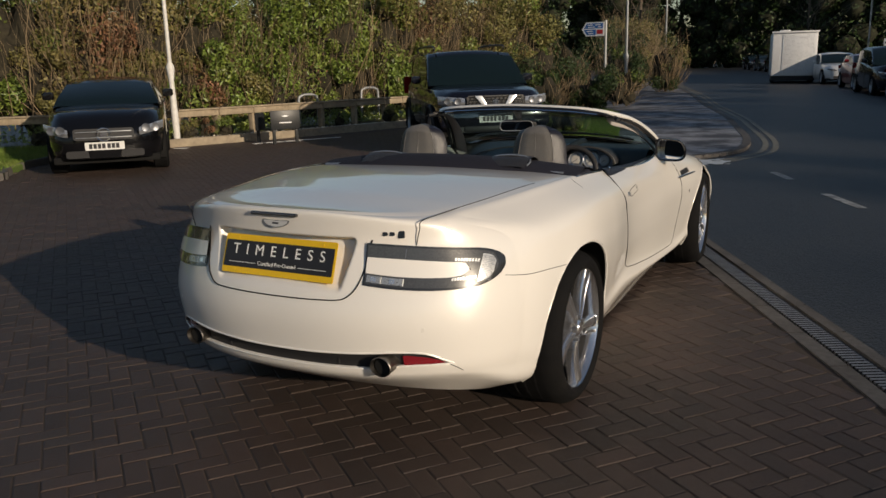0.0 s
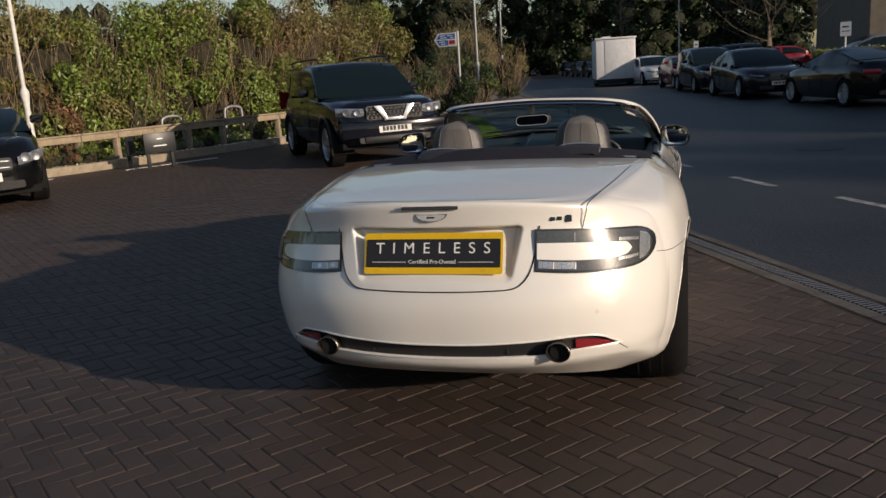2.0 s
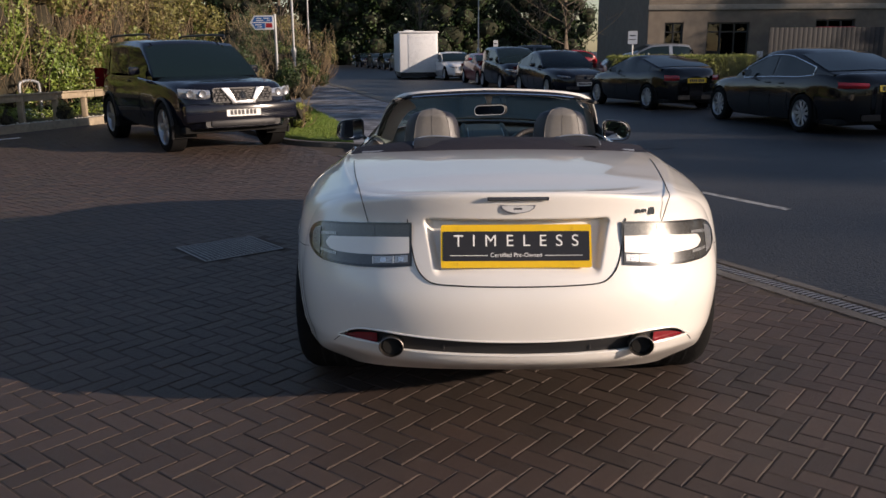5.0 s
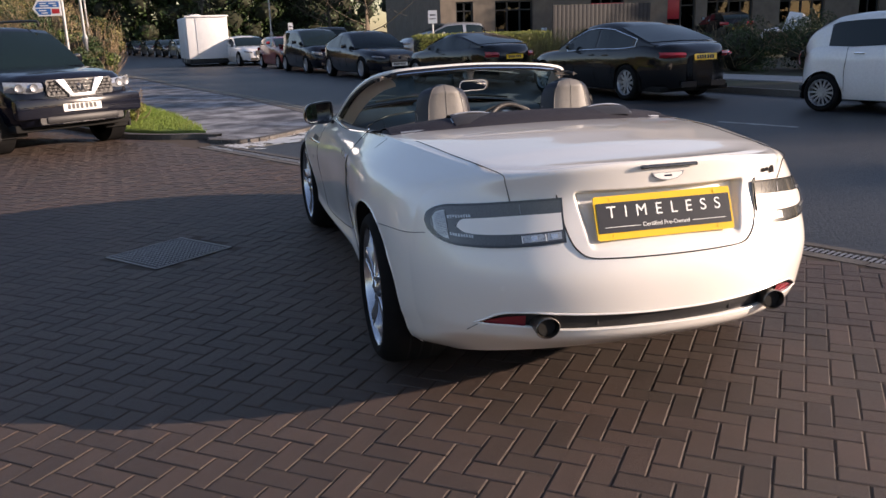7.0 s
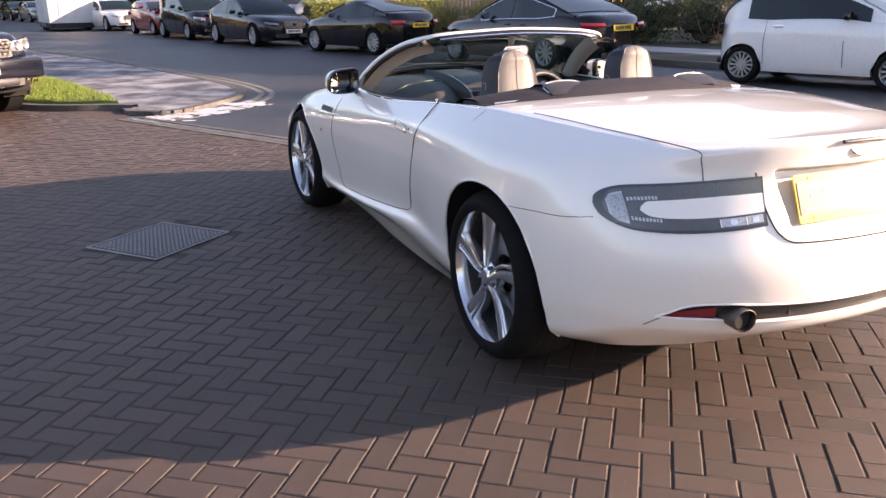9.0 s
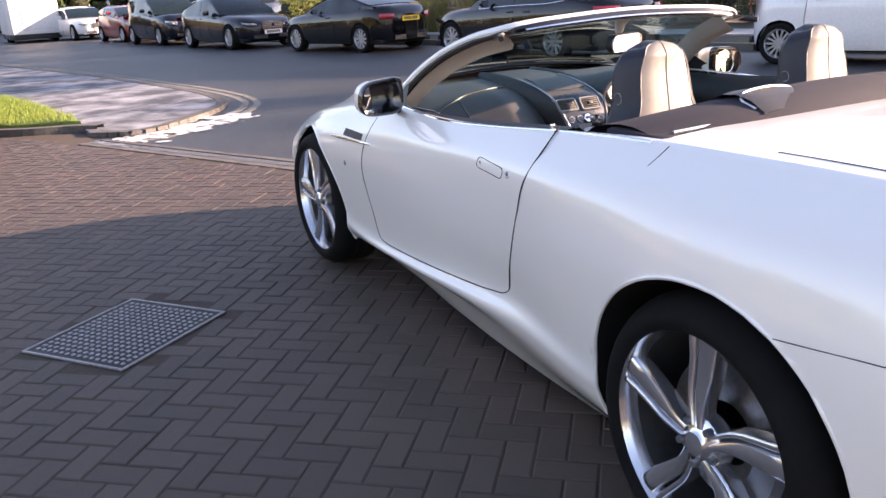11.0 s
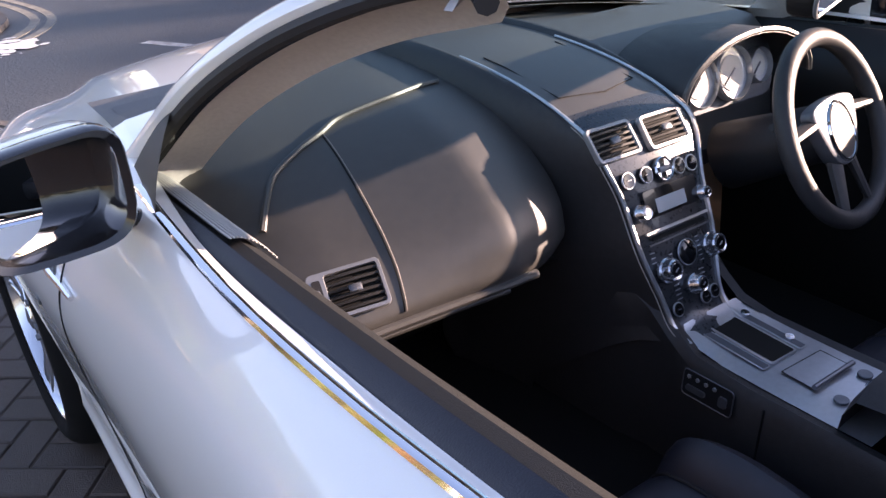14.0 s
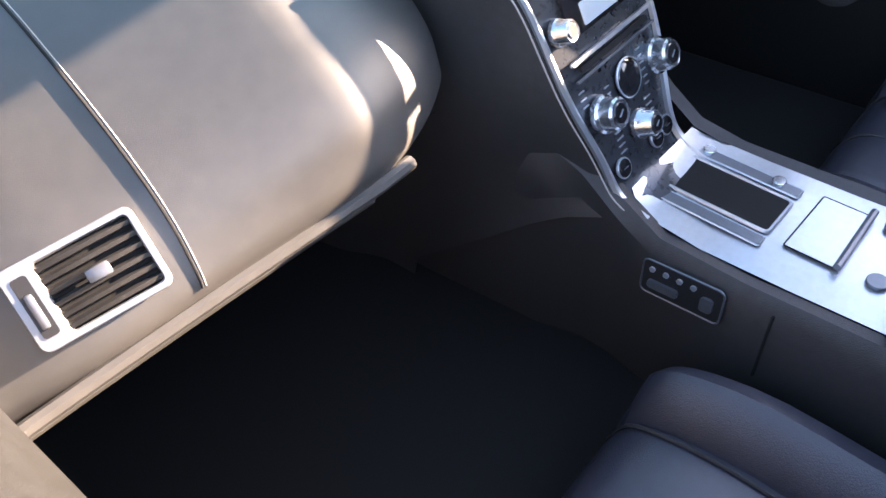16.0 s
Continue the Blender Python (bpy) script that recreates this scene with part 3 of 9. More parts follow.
def skin_terms(th, z):
    return np.stack([th ** i * z ** j for i in range(6) for j in range(3)], -1)


SKIN = np.linalg.lstsq(skin_terms(_th, _zz), np.hypot(_q[:, 0], _q[:, 1] + 0.15), rcond=None)[0]
SCAN = np.linspace(0.42, 1.25, 120)


def lamp_on(x, z, s, lift):
    """A point of the smooth tail corner, raised by lift."""
    r = skin_terms(SCAN, np.full(120, z - 0.77)) @ SKIN
    th = float(np.interp(x, r * np.sin(SCAN), SCAN))
    rr = float(np.interp(th, SCAN, r)) + lift + 0.003
    return Vector((s * rr * math.sin(th), -0.15 - rr * math.cos(th), z))


def lamp_patch(s, x0, x1, top, bot, lift, nx=24, nz=6):
    rows = []
    for k in range(nz + 1):
        row = []
        for i in range(nx + 1):
            x = x0 + (x1 - x0) * i / nx
            zt, zb = top(x), bot(x)
            row.append(lamp_on(x, zt + (zb - zt) * k / nz, s, lift))
        rows.append(row)
    return grid(rows)


def lamp_end(x):
    """The blunt round outer end of the lamp."""
    return 1.0 if x <= 0.690 else max(0.0, 1 - ((x - 0.690) / 0.088) ** 2.3) ** (1 / 2.3)


def lamp_top(x):
    t = float(keyed([(0.36, 0.852), (0.5, 0.842), (0.65, 0.824), (0.76, 0.806), (0.83, 0.794)], x))
    b = float(keyed([(0.36, 0.705), (0.5, 0.690), (0.65, 0.682), (0.75, 0.684), (0.83, 0.692)], x))
    return (t + b) / 2 + (t - b) / 2 * lamp_end(x)


def lamp_bot(x):
    t = float(keyed([(0.36, 0.852), (0.5, 0.842), (0.65, 0.824), (0.76, 0.806), (0.83, 0.794)], x))
    b = float(keyed([(0.36, 0.705), (0.5, 0.690), (0.65, 0.682), (0.75, 0.684), (0.83, 0.692)], x))
    return (t + b) / 2 - (t - b) / 2 * lamp_end(x)


for s in (-1, 1):
    lamp = part("tail_lamp", lamp_patch(s, 0.366, 0.7778, lamp_top, lamp_bot, 0.004, 90, 8), "lens_edge", car, "smoked tail lamp with a white centre bar")
    part("lens", lamp_patch(s, 0.372, 0.760, lambda x: lamp_top(x) - 0.007 - 40 * max(0, x - 0.735) ** 2, lambda x: lamp_bot(x) + 0.009 + 40 * max(0, x - 0.735) ** 2, 0.007, 40, 8), "lens_smoke", lamp)
    part("centre_bar", lamp_patch(s, 0.372, 0.692, lambda x: lamp_top(x) - 0.048 - 40 * max(0, x - 0.667) ** 2, lambda x: lamp_bot(x) + 0.044 + max(0, x - 0.64) * 0.12 + 30 * max(0, x - 0.667) ** 2, 0.010, 40, 4), "paint", lamp, "white centre bar")
    # bright prisms round the outer end and clear cells at the inner end
    part("side_reflector", lamp_patch(s, 0.716, 0.752, lambda x: lamp_top(x) - 0.016 - 40 * max(0, x - 0.735) ** 2, lambda x: lamp_bot(x) + 0.018 + 40 * max(0, x - 0.735) ** 2, 0.0095, 8, 12), "lens_bright", lamp, "bright ribbed side reflector")
    for k in range(14):
        part("rib", lamp_patch(s, 0.715, 0.748, lambda x: lamp_top(x) - 0.022 - 0.0056 * k, lambda x: lamp_top(x) - 0.0234 - 0.0056 * k, 0.0115, 4, 1), "silver_dark", lamp)
    for k in range(9):
        xk = 0.646 + 0.0075 * k
        part("prism", lamp_patch(s, xk, xk + 0.005, lambda x: lamp_top(x) - 0.034, lambda x: lamp_top(x) - 0.044, 0.0105, 1, 1), "lens_bright", lamp)
        part("prism", lamp_patch(s, xk, xk + 0.005, lambda x: lamp_bot(x) + 0.042, lambda x: lamp_bot(x) + 0.032, 0.0105, 1, 1), "lens_bright", lamp)
    for xa, xb in ((0.378, 0.425), (0.431, 0.499)):
        part("clear_cell", lamp_patch(s, xa, xb, lambda x: lamp_bot(x) + 0.038, lambda x: lamp_bot(x) + 0.015, 0.0095, 6, 3), "lens_bright", lamp, "clear lamp cell")
        part("lamp_bulb", lamp_patch(s, (xa + xb) / 2 - 0.010, (xa + xb) / 2 + 0.010, lambda x: lamp_bot(x) + 0.034, lambda x: lamp_bot(x) + 0.019, 0.0105, 4, 3), "head_glint", lamp)
    for xd in (0.428, 0.502):
        part("divider", lamp_patch(s, xd - 0.002, xd + 0.002, lambda x: lamp_bot(x) + 0.038, lambda x: lamp_bot(x) + 0.014, 0.011, 1, 2), "white", lamp)
    part("divider", lamp_patch(s, 0.498, 0.501, lambda x: lamp_top(x) - 0.012, lambda x: lamp_top(x) - 0.044, 0.0085, 1, 2), "silver_dark", lamp)

# black mesh deep in the slot over the lower lip
slot_rows = []
for k in range(5):
    slot_rows.append([on_body(1, abs(x), 0.384 + 0.075 * k / 4, -1 if x < 0 else 1, -0.022) for x in np.linspace(-0.62, 0.62, 60)])
for nm, keys in (("slot_brow", ((0, 0.4445), (0.15, 0.446), (0.3, 0.4505), (0.40, 0.455), (0.48, 0.4595), (0.56, 0.4555), (0.60, 0.4435), (0.63, 0.424), (0.66, 0.405))), ("slot_sill", ((0, 0.387), (0.15, 0.388), (0.3, 0.389), (0.40, 0.3905), (0.45, 0.396), (0.50, 0.4025), (0.58, 0.4035), (0.66, 0.404)))):
    edge = [on_body(1, x, z, -1, -0.0005) for x, z in keys[::-1]] + [on_body(1, x, z, 1, -0.0005) for x, z in keys[1:]]
    part(nm, tube(smooth_line(edge, 6), 0.0042, 8), "paint", bumper, "rounded painted edge of the slot")
part("slot_mesh", grid(slot_rows), "black_plastic", car, "black mesh behind the lower slot")

# ---- tail: plate, badge, stop lamp, exhausts, lower lip ----
tilt = math.atan2(0.052, 0.14)
plate_m = axes((-0.004, -0.898, 0.774), (1, 0, 0), (0, math.sin(tilt), math.cos(tilt)))
display_plate = part("display_plate", prism(rrect(0.525, 0.152, 0.008), 0.004), "yellow", boot, "yellow and black dealer display plate", plate_m)
part("black_panel", prism(rrect(0.510, 0.104, 0.004), 0.002, m=pose(0, 0.0, 0.0042)), "plate_black", display_plate)
lettering("lettering", "TIMELESS", 0.058, "white", display_plate, pose(0, 0.017, 0.0065), 2.0)
lettering("lettering", "Certified Pre-Owned", 0.021, "white", display_plate, pose(0, -0.032, 0.0065), 1.0)
for s in (-1, 1):
    part("rule", box(0.13, 0.002, 0.0008, 0, (s * 0.165, -0.033, 0.0066)), "white", display_plate)
    for zz in (-0.062, 0.062):
        part("screw", disc(0.005, 0.002, 12, "z", m=pose(s * 0.2, zz, 0.004)), "yellow", display_plate)

part("stop_lamp", tube([Vector((x, float(on_body(1, x, 0.945).y) - 0.008, 0.944 - 0.05 * x * x)) for x in np.linspace(-0.105, 0.105, 14)], 0.0075, 8, flat=0.9), "lens_edge", boot, "slim high stop lamp")
part("stop_lens", tube([Vector((x, float(on_body(1, x, 0.945).y) - 0.012, 0.944 - 0.05 * x * x)) for x in np.linspace(-0.10, 0.10, 14)], 0.0045, 8, flat=0.9), "lens_smoke", boot)

# winged badge as plain shapes
bz, by = 0.908, float(on_body(1, 0, 0.908).y) - 0.0015
wing = [(0, 0.010), (0.02, 0.013), (0.062, 0.012), (0.056, 0.0), (0.040, -0.010), (0.02, -0.015), (0, -0.017), (-0.02, -0.015), (-0.040, -0.010), (-0.056, 0.0), (-0.062, 0.012), (-0.02, 0.013)]
badge = part("badge", prism(wing, 0.003, m=axes((0, by, bz), (1, 0, 0), (0, 0.25, 1))), "silver_dark", boot, "small winged chrome badge")
part("badge_field", prism([(x * 0.9, y * 0.82) for x, y in wing], 0.0012, m=axes((0, by - 0.0035, bz), (1, 0, 0), (0, 0.25, 1))), "badge_silver", badge)
part("badge_bar", box(0.030, 0.006, 0.002, 0, (0, 0, 0)), "black_gloss", badge, "", axes((0, by - 0.004, bz), (1, 0, 0), (0, 0.25, 1)))
for xx, w_, h_, dz in ((0.430, 0.019, 0.014, 0.0), (0.453, 0.019, 0.014, 0.0), (0.483, 0.024, 0.026, -0.003)):
    p = on_body(1, xx, 0.882, 1, 0.0015)
    part("model_badge", prism(rrect(w_, h_, 0.005), 0.003, m=axes(p + Vector((0, 0, dz)), (1, 0.30, 0), (0, 0.2, 1))), "black_gloss", boot, "small dark badge bar")

for s in (-1, 1):
    ex = Vector((s * 0.446, -0.878, 0.412))
    m = Matrix.Translation(ex) @ pose(0, 0, 0, 0, 0, 0) @ Matrix.Diagonal((1.06, 1, 0.88, 1))
    pipe = part("tailpipe", revolve([(0.036, 0.30), (0.037, 0.02), (0.041, -0.03), (0.0425, -0.045), (0.040, -0.048), (0.037, -0.03), (0.033, 0.05), (0.033, 0.25)], 36, "y", m=m), "exhaust", bumper, "oval stained steel tailpipe")
    # flat black disc close to the mouth, for the shade inside the pipe
    part("pipe_bore", disc(0.0325, 0.01, 24, "y", m=Matrix.Translation(ex + Vector((0, -0.032, 0)))), "dark", pipe)
    rr = grid([[on_body(1, x, z0 + (z1 - z0) * f, s, -0.012) for x, z0, z1 in ((0.505, 0.404, 0.443), (0.53, 0.404, 0.442), (0.56, 0.4045, 0.437), (0.59, 0.405, 0.430), (0.615, 0.405, 0.420), (0.635, 0.405, 0.411))] for f in (0, 0.5, 1)])
    part("rear_reflector", rr, "lens_red", bumper, "dark red rear reflector")
    part("parking_sensor", disc(0.009, 0.002, 16, "y", m=Matrix.Translation(on_body(1, 0.58, 0.545, s, 0.0005)) @ pose(0, 0, 0, 0, 0, 25 * s)), "paint", bumper)
part("vent_bar", tube([Vector((x, -0.885 + 0.1 * (x / 0.6) ** 2, 0.432)) for x in np.linspace(-0.38, 0.38, 12)], 0.006, 6), "black_plastic", bumper)
for s in (-1, 1):
    part("vent_stay", box(0.012, 0.03, 0.045, 0.004, (s * 0.26, -0.905, 0.42)), "black_plastic", bumper)

# ---- wheels ----
# barrel much darker than the spokes
M["barrel_dark"] = mat("dark_grey_barrel", (0.06, 0.06, 0.062), 0.5, 0.5, var=0.2, scale=40)


def sports_wheel(parent, x, y, r_tyre, width, turn, side, steer=0):
    """Wheel with its outer face at x; side is the sign of x."""
    m = Matrix.Translation((x, y, r_tyre)) @ pose(0, 0, 0, 0, 0, steer) @ Matrix.Diagonal((side, 1, 1, 1))
    w = part("wheel", revolve([(0.258, -0.02), (0.267, -0.012), (0.272, -0.006), (0.271, 0.001), (0.266, 0.002), (0.258, -0.010), (0.252, -0.03), (0.248, -0.05)], 72, "x"), "alloy", parent, "five-spoke silver alloy wheel", m)
    part("barrel", revolve([(0.2475, -0.05), (0.244, -0.07), (0.236, -0.12), (0.234, -0.2), (0.258, -0.215), (0.26, -0.22)], 64, "x"), "barrel_dark", w)
    ty = [(0.258, 0.0), (0.268, 0.008), (0.280, 0.013), (0.292, 0.012), (0.306, 0.004), (0.319, -0.010), (r_tyre - 0.009, -0.027), (r_tyre - 0.002, -0.048), (r_tyre, -0.066), (r_tyre + 0.001, -width / 2), (r_tyre, -width + 0.03), (r_tyre - 0.02, -width + 0.006), (0.29, -width), (0.258, -width + 0.01)]
    tyre = part("tyre", revolve(ty, 72, "x"), "rubber", w, "black low-profile tyre")
    # tread grooves
    for off in (0.09, 0.14, 0.19):
        if off < width - 0.04:
            part("tread_groove", revolve([(r_tyre + 0.0016, -off), (r_tyre + 0.0016, -off - 0.009)], 48, "x"), "gap", tyre)
    for k in range(5):
        a = radians(turn + 72 * k)
        sp = bmesh.new()
        # a broad blade and a slim bar beside it with a channel between, both bent towards the rim
        for blade in (True, False):
            rows = []
            for r, wd in ((0.040, 0.010), (0.060, 0.011), (0.080, 0.0125), (0.10, 0.0155), (0.12, 0.0185), (0.145, 0.021), (0.17, 0.0225), (0.205, 0.024), (0.235, 0.0255), (0.258, 0.029)):
                g = (r - 0.04) / 0.22
                bend = -0.013 * float(keyed([(0.0, 0.0), (0.16, 0.75), (0.30, 1.0), (0.45, 0.8), (0.75, 0.25), (1.0, 0.0)], g)) + 0.004 * g
                dep = -0.012 - 0.012 * math.sin(min(1, g * 1.1) * math.pi) * 0.6
                off, half = (bend + 0.006, wd) if blade else (bend + 0.006 - wd - 0.0125 - 0.007 * g, 0.0065 + 0.003 * g)
                sec = ((-1, -0.040), (-1, -0.006), (-0.86, -0.001), (-0.4, 0.002), (0.4, 0.002), (0.86, -0.001), (1, -0.006), (1, -0.040))
                rows.append([Vector((dep + dz, r * math.cos(a) - (off + half * q) * math.sin(a), r * math.sin(a) + (off + half * q) * math.cos(a))) for q, dz in sec])
            grid(rows, sp)
        part("spoke", sp, "alloy", w)
    part("hub", revolve([(0.066, -0.06), (0.062, -0.026), (0.052, -0.018), (0.036, -0.012), (0.030, -0.008), (0.027, -0.004), (0.012, -0.001), (1e-4, -0.001)], 40, "x"), "alloy", w)
    for k in range(5):
        a = radians(turn + 36 + 72 * k)
        part("wheel_nut", revolve([(1e-4, -0.004), (0.008, -0.005), (0.0095, -0.012), (0.0095, -0.03)], 8, "x", m=Matrix.Translation((0, 0.052 * math.cos(a), 0.052 * math.sin(a)))), "silver_dark", w)
    part("brake_disc", revolve([(0.075, -0.10), (0.17, -0.10), (0.17, -0.128), (0.075, -0.128)], 48, "x", closed=True), "steel", w)
    cal = [[Vector((xx, rr * math.cos(t), rr * math.sin(t))) for t in np.linspace(radians(150), radians(215), 9)] for rr, xx in ((0.10, -0.085), (0.11, -0.07), (0.17, -0.07), (0.185, -0.085), (0.185, -0.14), (0.10, -0.14), (0.10, -0.085))]
    part("caliper", grid(cal), "silver_dark", w)
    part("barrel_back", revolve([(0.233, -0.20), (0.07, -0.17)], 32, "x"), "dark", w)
    return w


sports_wheel(car, -0.893, 0.0, 0.338, 0.275, 92, -1)
sports_wheel(car, 0.893, 0.0, 0.338, 0.275, 60, 1)
sports_wheel(car, -0.893, 2.745, 0.336, 0.235, 78, -1, 3)
sports_wheel(car, 0.893, 2.745, 0.336, 0.235, 40, 1, 3)

# ---- windscreen, mirrors, cabin ----
CI = pose(0, 0, 0, 0, 0, 0.9)


def cab(name, bm, material, parent=car, label="", **k):
    """A part given in world coordinates."""
    m = CI
    return part(name, bm, material, parent, label, m if parent is car else Matrix(), **k)


LEFT = [(-0.706, 2.03, 0.868), (-0.691, 1.999, 0.897), (-0.646, 1.869, 1.003), (-0.600, 1.727, 1.083), (-0.553, 1.584, 1.137), (-0.505, 1.455, 1.167)]
HEAD = [(-0.505, 1.455, 1.167), (-0.44, 1.405, 1.182), (-0.3, 1.378, 1.193), (0.02, 1.37, 1.203), (0.37, 1.378, 1.190), (0.54, 1.405, 1.172), (0.622, 1.455, 1.150)]
RIGHT = [(0.622, 1.455, 1.150), (0.675, 1.584, 1.118), (0.720, 1.727, 1.064), (0.762, 1.869, 0.987), (0.800, 1.999, 0.885), (0.812, 2.03, 0.858)]


frame_line = smooth_line(LEFT + HEAD[1:] + RIGHT[1:], 6)
cabframe = cab("windscreen_frame", tube(frame_line, [0.020] * len(frame_line), 10, flat=0.8), "paint", car, "white windscreen surround")
trim_line = [p + Vector((0.010 if p.x < 0 else -0.010 if p.x > 0.05 else 0, -0.016, -0.008)) for p in frame_line]
cab("header_seal", tube(trim_line, 0.014, 8), "black_gloss", cabframe, "black rubber header seal")
head_line = smooth_line([(x, y - 0.030, z - 0.016) for x, y, z in HEAD[1:-1]], 6)
cab("header_strip", tube(head_line, 0.006, 6), "chrome", cabframe, "bright header strip")
# inner pillar trims, lined in taupe, and the black seals beside them
for s, ln in ((-1, LEFT), (1, RIGHT[::-1])):
    q = smooth_line([Vector(p) for p in ln], 6)
    rows = []
    for i, p in enumerate(q):
        flare = 0.055 * math.exp(-(i / 3.2) ** 2)
        rows.append([p + Vector((-s * dx, dy - flare * 0.3 * dx / 0.08, dz - flare * dx / 0.05)) for dx, dy, dz in ((0.006, -0.004, -0.012), (0.030, 0.004, -0.020), (0.058, 0.016, -0.034), (0.080, 0.030, -0.056), (0.084, 0.048, -0.074))])
    if s > 0:
        rows = [[p + Vector(o) for o in ((-0.055, 0.022, 0.004), (-0.052, 0.000, -0.012), (-0.040, -0.018, -0.034), (-0.018, -0.024, -0.054), (0.004, -0.016, -0.062))] for p in q]
    cab("pillar_trim", grid(rows), "leather_taupe", cabframe, "taupe lined pillar trim")
    c0 = Vector(ln[-1])
    corner = [[c0 + Vector((s * a, b2, c2)) for a, b2, c2 in row] for row in (((0.075, -0.085, -0.026), (0.055, -0.075, -0.014), (0.02, -0.062, -0.004)), ((0.045, -0.03, -0.035), (0.02, -0.03, -0.028), (-0.02, -0.035, -0.014)), ((-0.005, 0.02, -0.030), (-0.03, 0.01, -0.028), (-0.06, -0.02, -0.018)))]
    cab("corner_trim", grid(corner), "leather_taupe", cabframe, "taupe lined header corner")
    seal = [p + Vector((s * 0.004, -0.018, -0.012)) for p in q[2:]]
    seal += [seal[-1] + Vector((s * 0.022, -0.040, -0.006)), seal[-1] + Vector((s * 0.044, -0.078, -0.010))]
    cab("pillar_seal", tube(smooth_line(seal, 2), 0.011, 8), "black_plastic", cabframe, "black rubber pillar seal")
# inner header lining with visors
vis = []
for dz, dy in ((-0.018, -0.012), (-0.028, 0.01), (-0.028, 0.035), (-0.020, 0.055)):
    vis.append([Vector((p.x * 0.97, p.y + dy, p.z + dz)) for p in smooth_line(HEAD[1:-1], 4)])
cab("header_lining", grid(vis), "leather_taupe", cabframe, "taupe header lining")
# glass from the header to the scuttle
top = smooth_line([LEFT[4], HEAD[0]] + HEAD[1:-1] + [HEAD[-1], RIGHT[1]], 5)
base = smooth_line([(-0.70, 2.03, 0.872), (-0.55, 2.22, 0.915), (-0.3, 2.33, 0.935), (0.03, 2.37, 0.945), (0.36, 2.33, 0.932), (0.61, 2.22, 0.908), (0.79, 2.03, 0.868)], 8)
nn = 28


def resample(line, n):
    d = [0.0]
    for a, b in zip(line, line[1:]):
        d.append(d[-1] + (b - a).length)
    out = []
    for k in range(n + 1):
        t = d[-1] * k / n
        i = max(0, min(len(d) - 2, int(np.searchsorted(d, t) - 1)))
        f = (t - d[i]) / max(1e-9, d[i + 1] - d[i])
        out.append(line[i].lerp(line[i + 1], f))
    return out


ta, ba = resample(top, nn), resample(base, nn)
rows = []
for k in range(13):
    f = k / 12
    rows.append([a.lerp(b, f) + Vector((0, 0.02, 0.03)) * math.sin(math.pi * f) for a, b in zip(ta, ba)])
ws = cab("windscreen", grid(rows), "glass", car, "clear curved windscreen")
# wipers and scuttle
scuttle = grid([[p + Vector((0, d, z)) for p in ba[3:-3]] for d, z in ((0.0, -0.004), (0.06, -0.010), (-0.02, -0.012))])
cab("scuttle", scuttle, "black_plastic", car)
cab("wiper", tube(smooth_line([(0.10, 2.36, 0.955), (-0.15, 2.30, 0.965), (-0.42, 2.17, 0.955)], 6), 0.007, 6), "black_plastic", car, "black wiper arm")
cab("wiper", tube(smooth_line([(0.55, 2.22, 0.935), (0.30, 2.27, 0.958), (0.02, 2.28, 0.968)], 6), 0.007, 6), "black_plastic", car, "black wiper arm")

# rear-view mirror
rv = cab("interior_mirror", prism(rrect(0.215, 0.068, 0.03, 6), 0.035, m=axes((0.032, 1.44, 1.088), (0.94, 0.34, 0), (0.03, -0.10, 1)), bevel=0.008), "black_plastic", car, "black rear-view mirror")
cab("mirror_glass", prism(rrect(0.195, 0.054, 0.025, 6), 0.002, m=axes((0.030, 1.4005, 1.084), (0.94, 0.34, 0), (0.03, -0.10, 1))), "mirror", rv)
cab("mirror_rim", tube([axes((0.030, 1.4005, 1.084), (0.94, 0.34, 0), (0.03, -0.10, 1)) @ Vector((p[0], p[1], 0.001)) for p in rrect(0.200, 0.058, 0.027, 6)], 0.003, 6, closed=True), "silver", rv)
cab("mirror_stem", tube([(0.03, 1.45, 1.11), (0.028, 1.44, 1.15), (0.025, 1.42, 1.185)], [0.012, 0.02, 0.03], 10), "leather_taupe", rv)


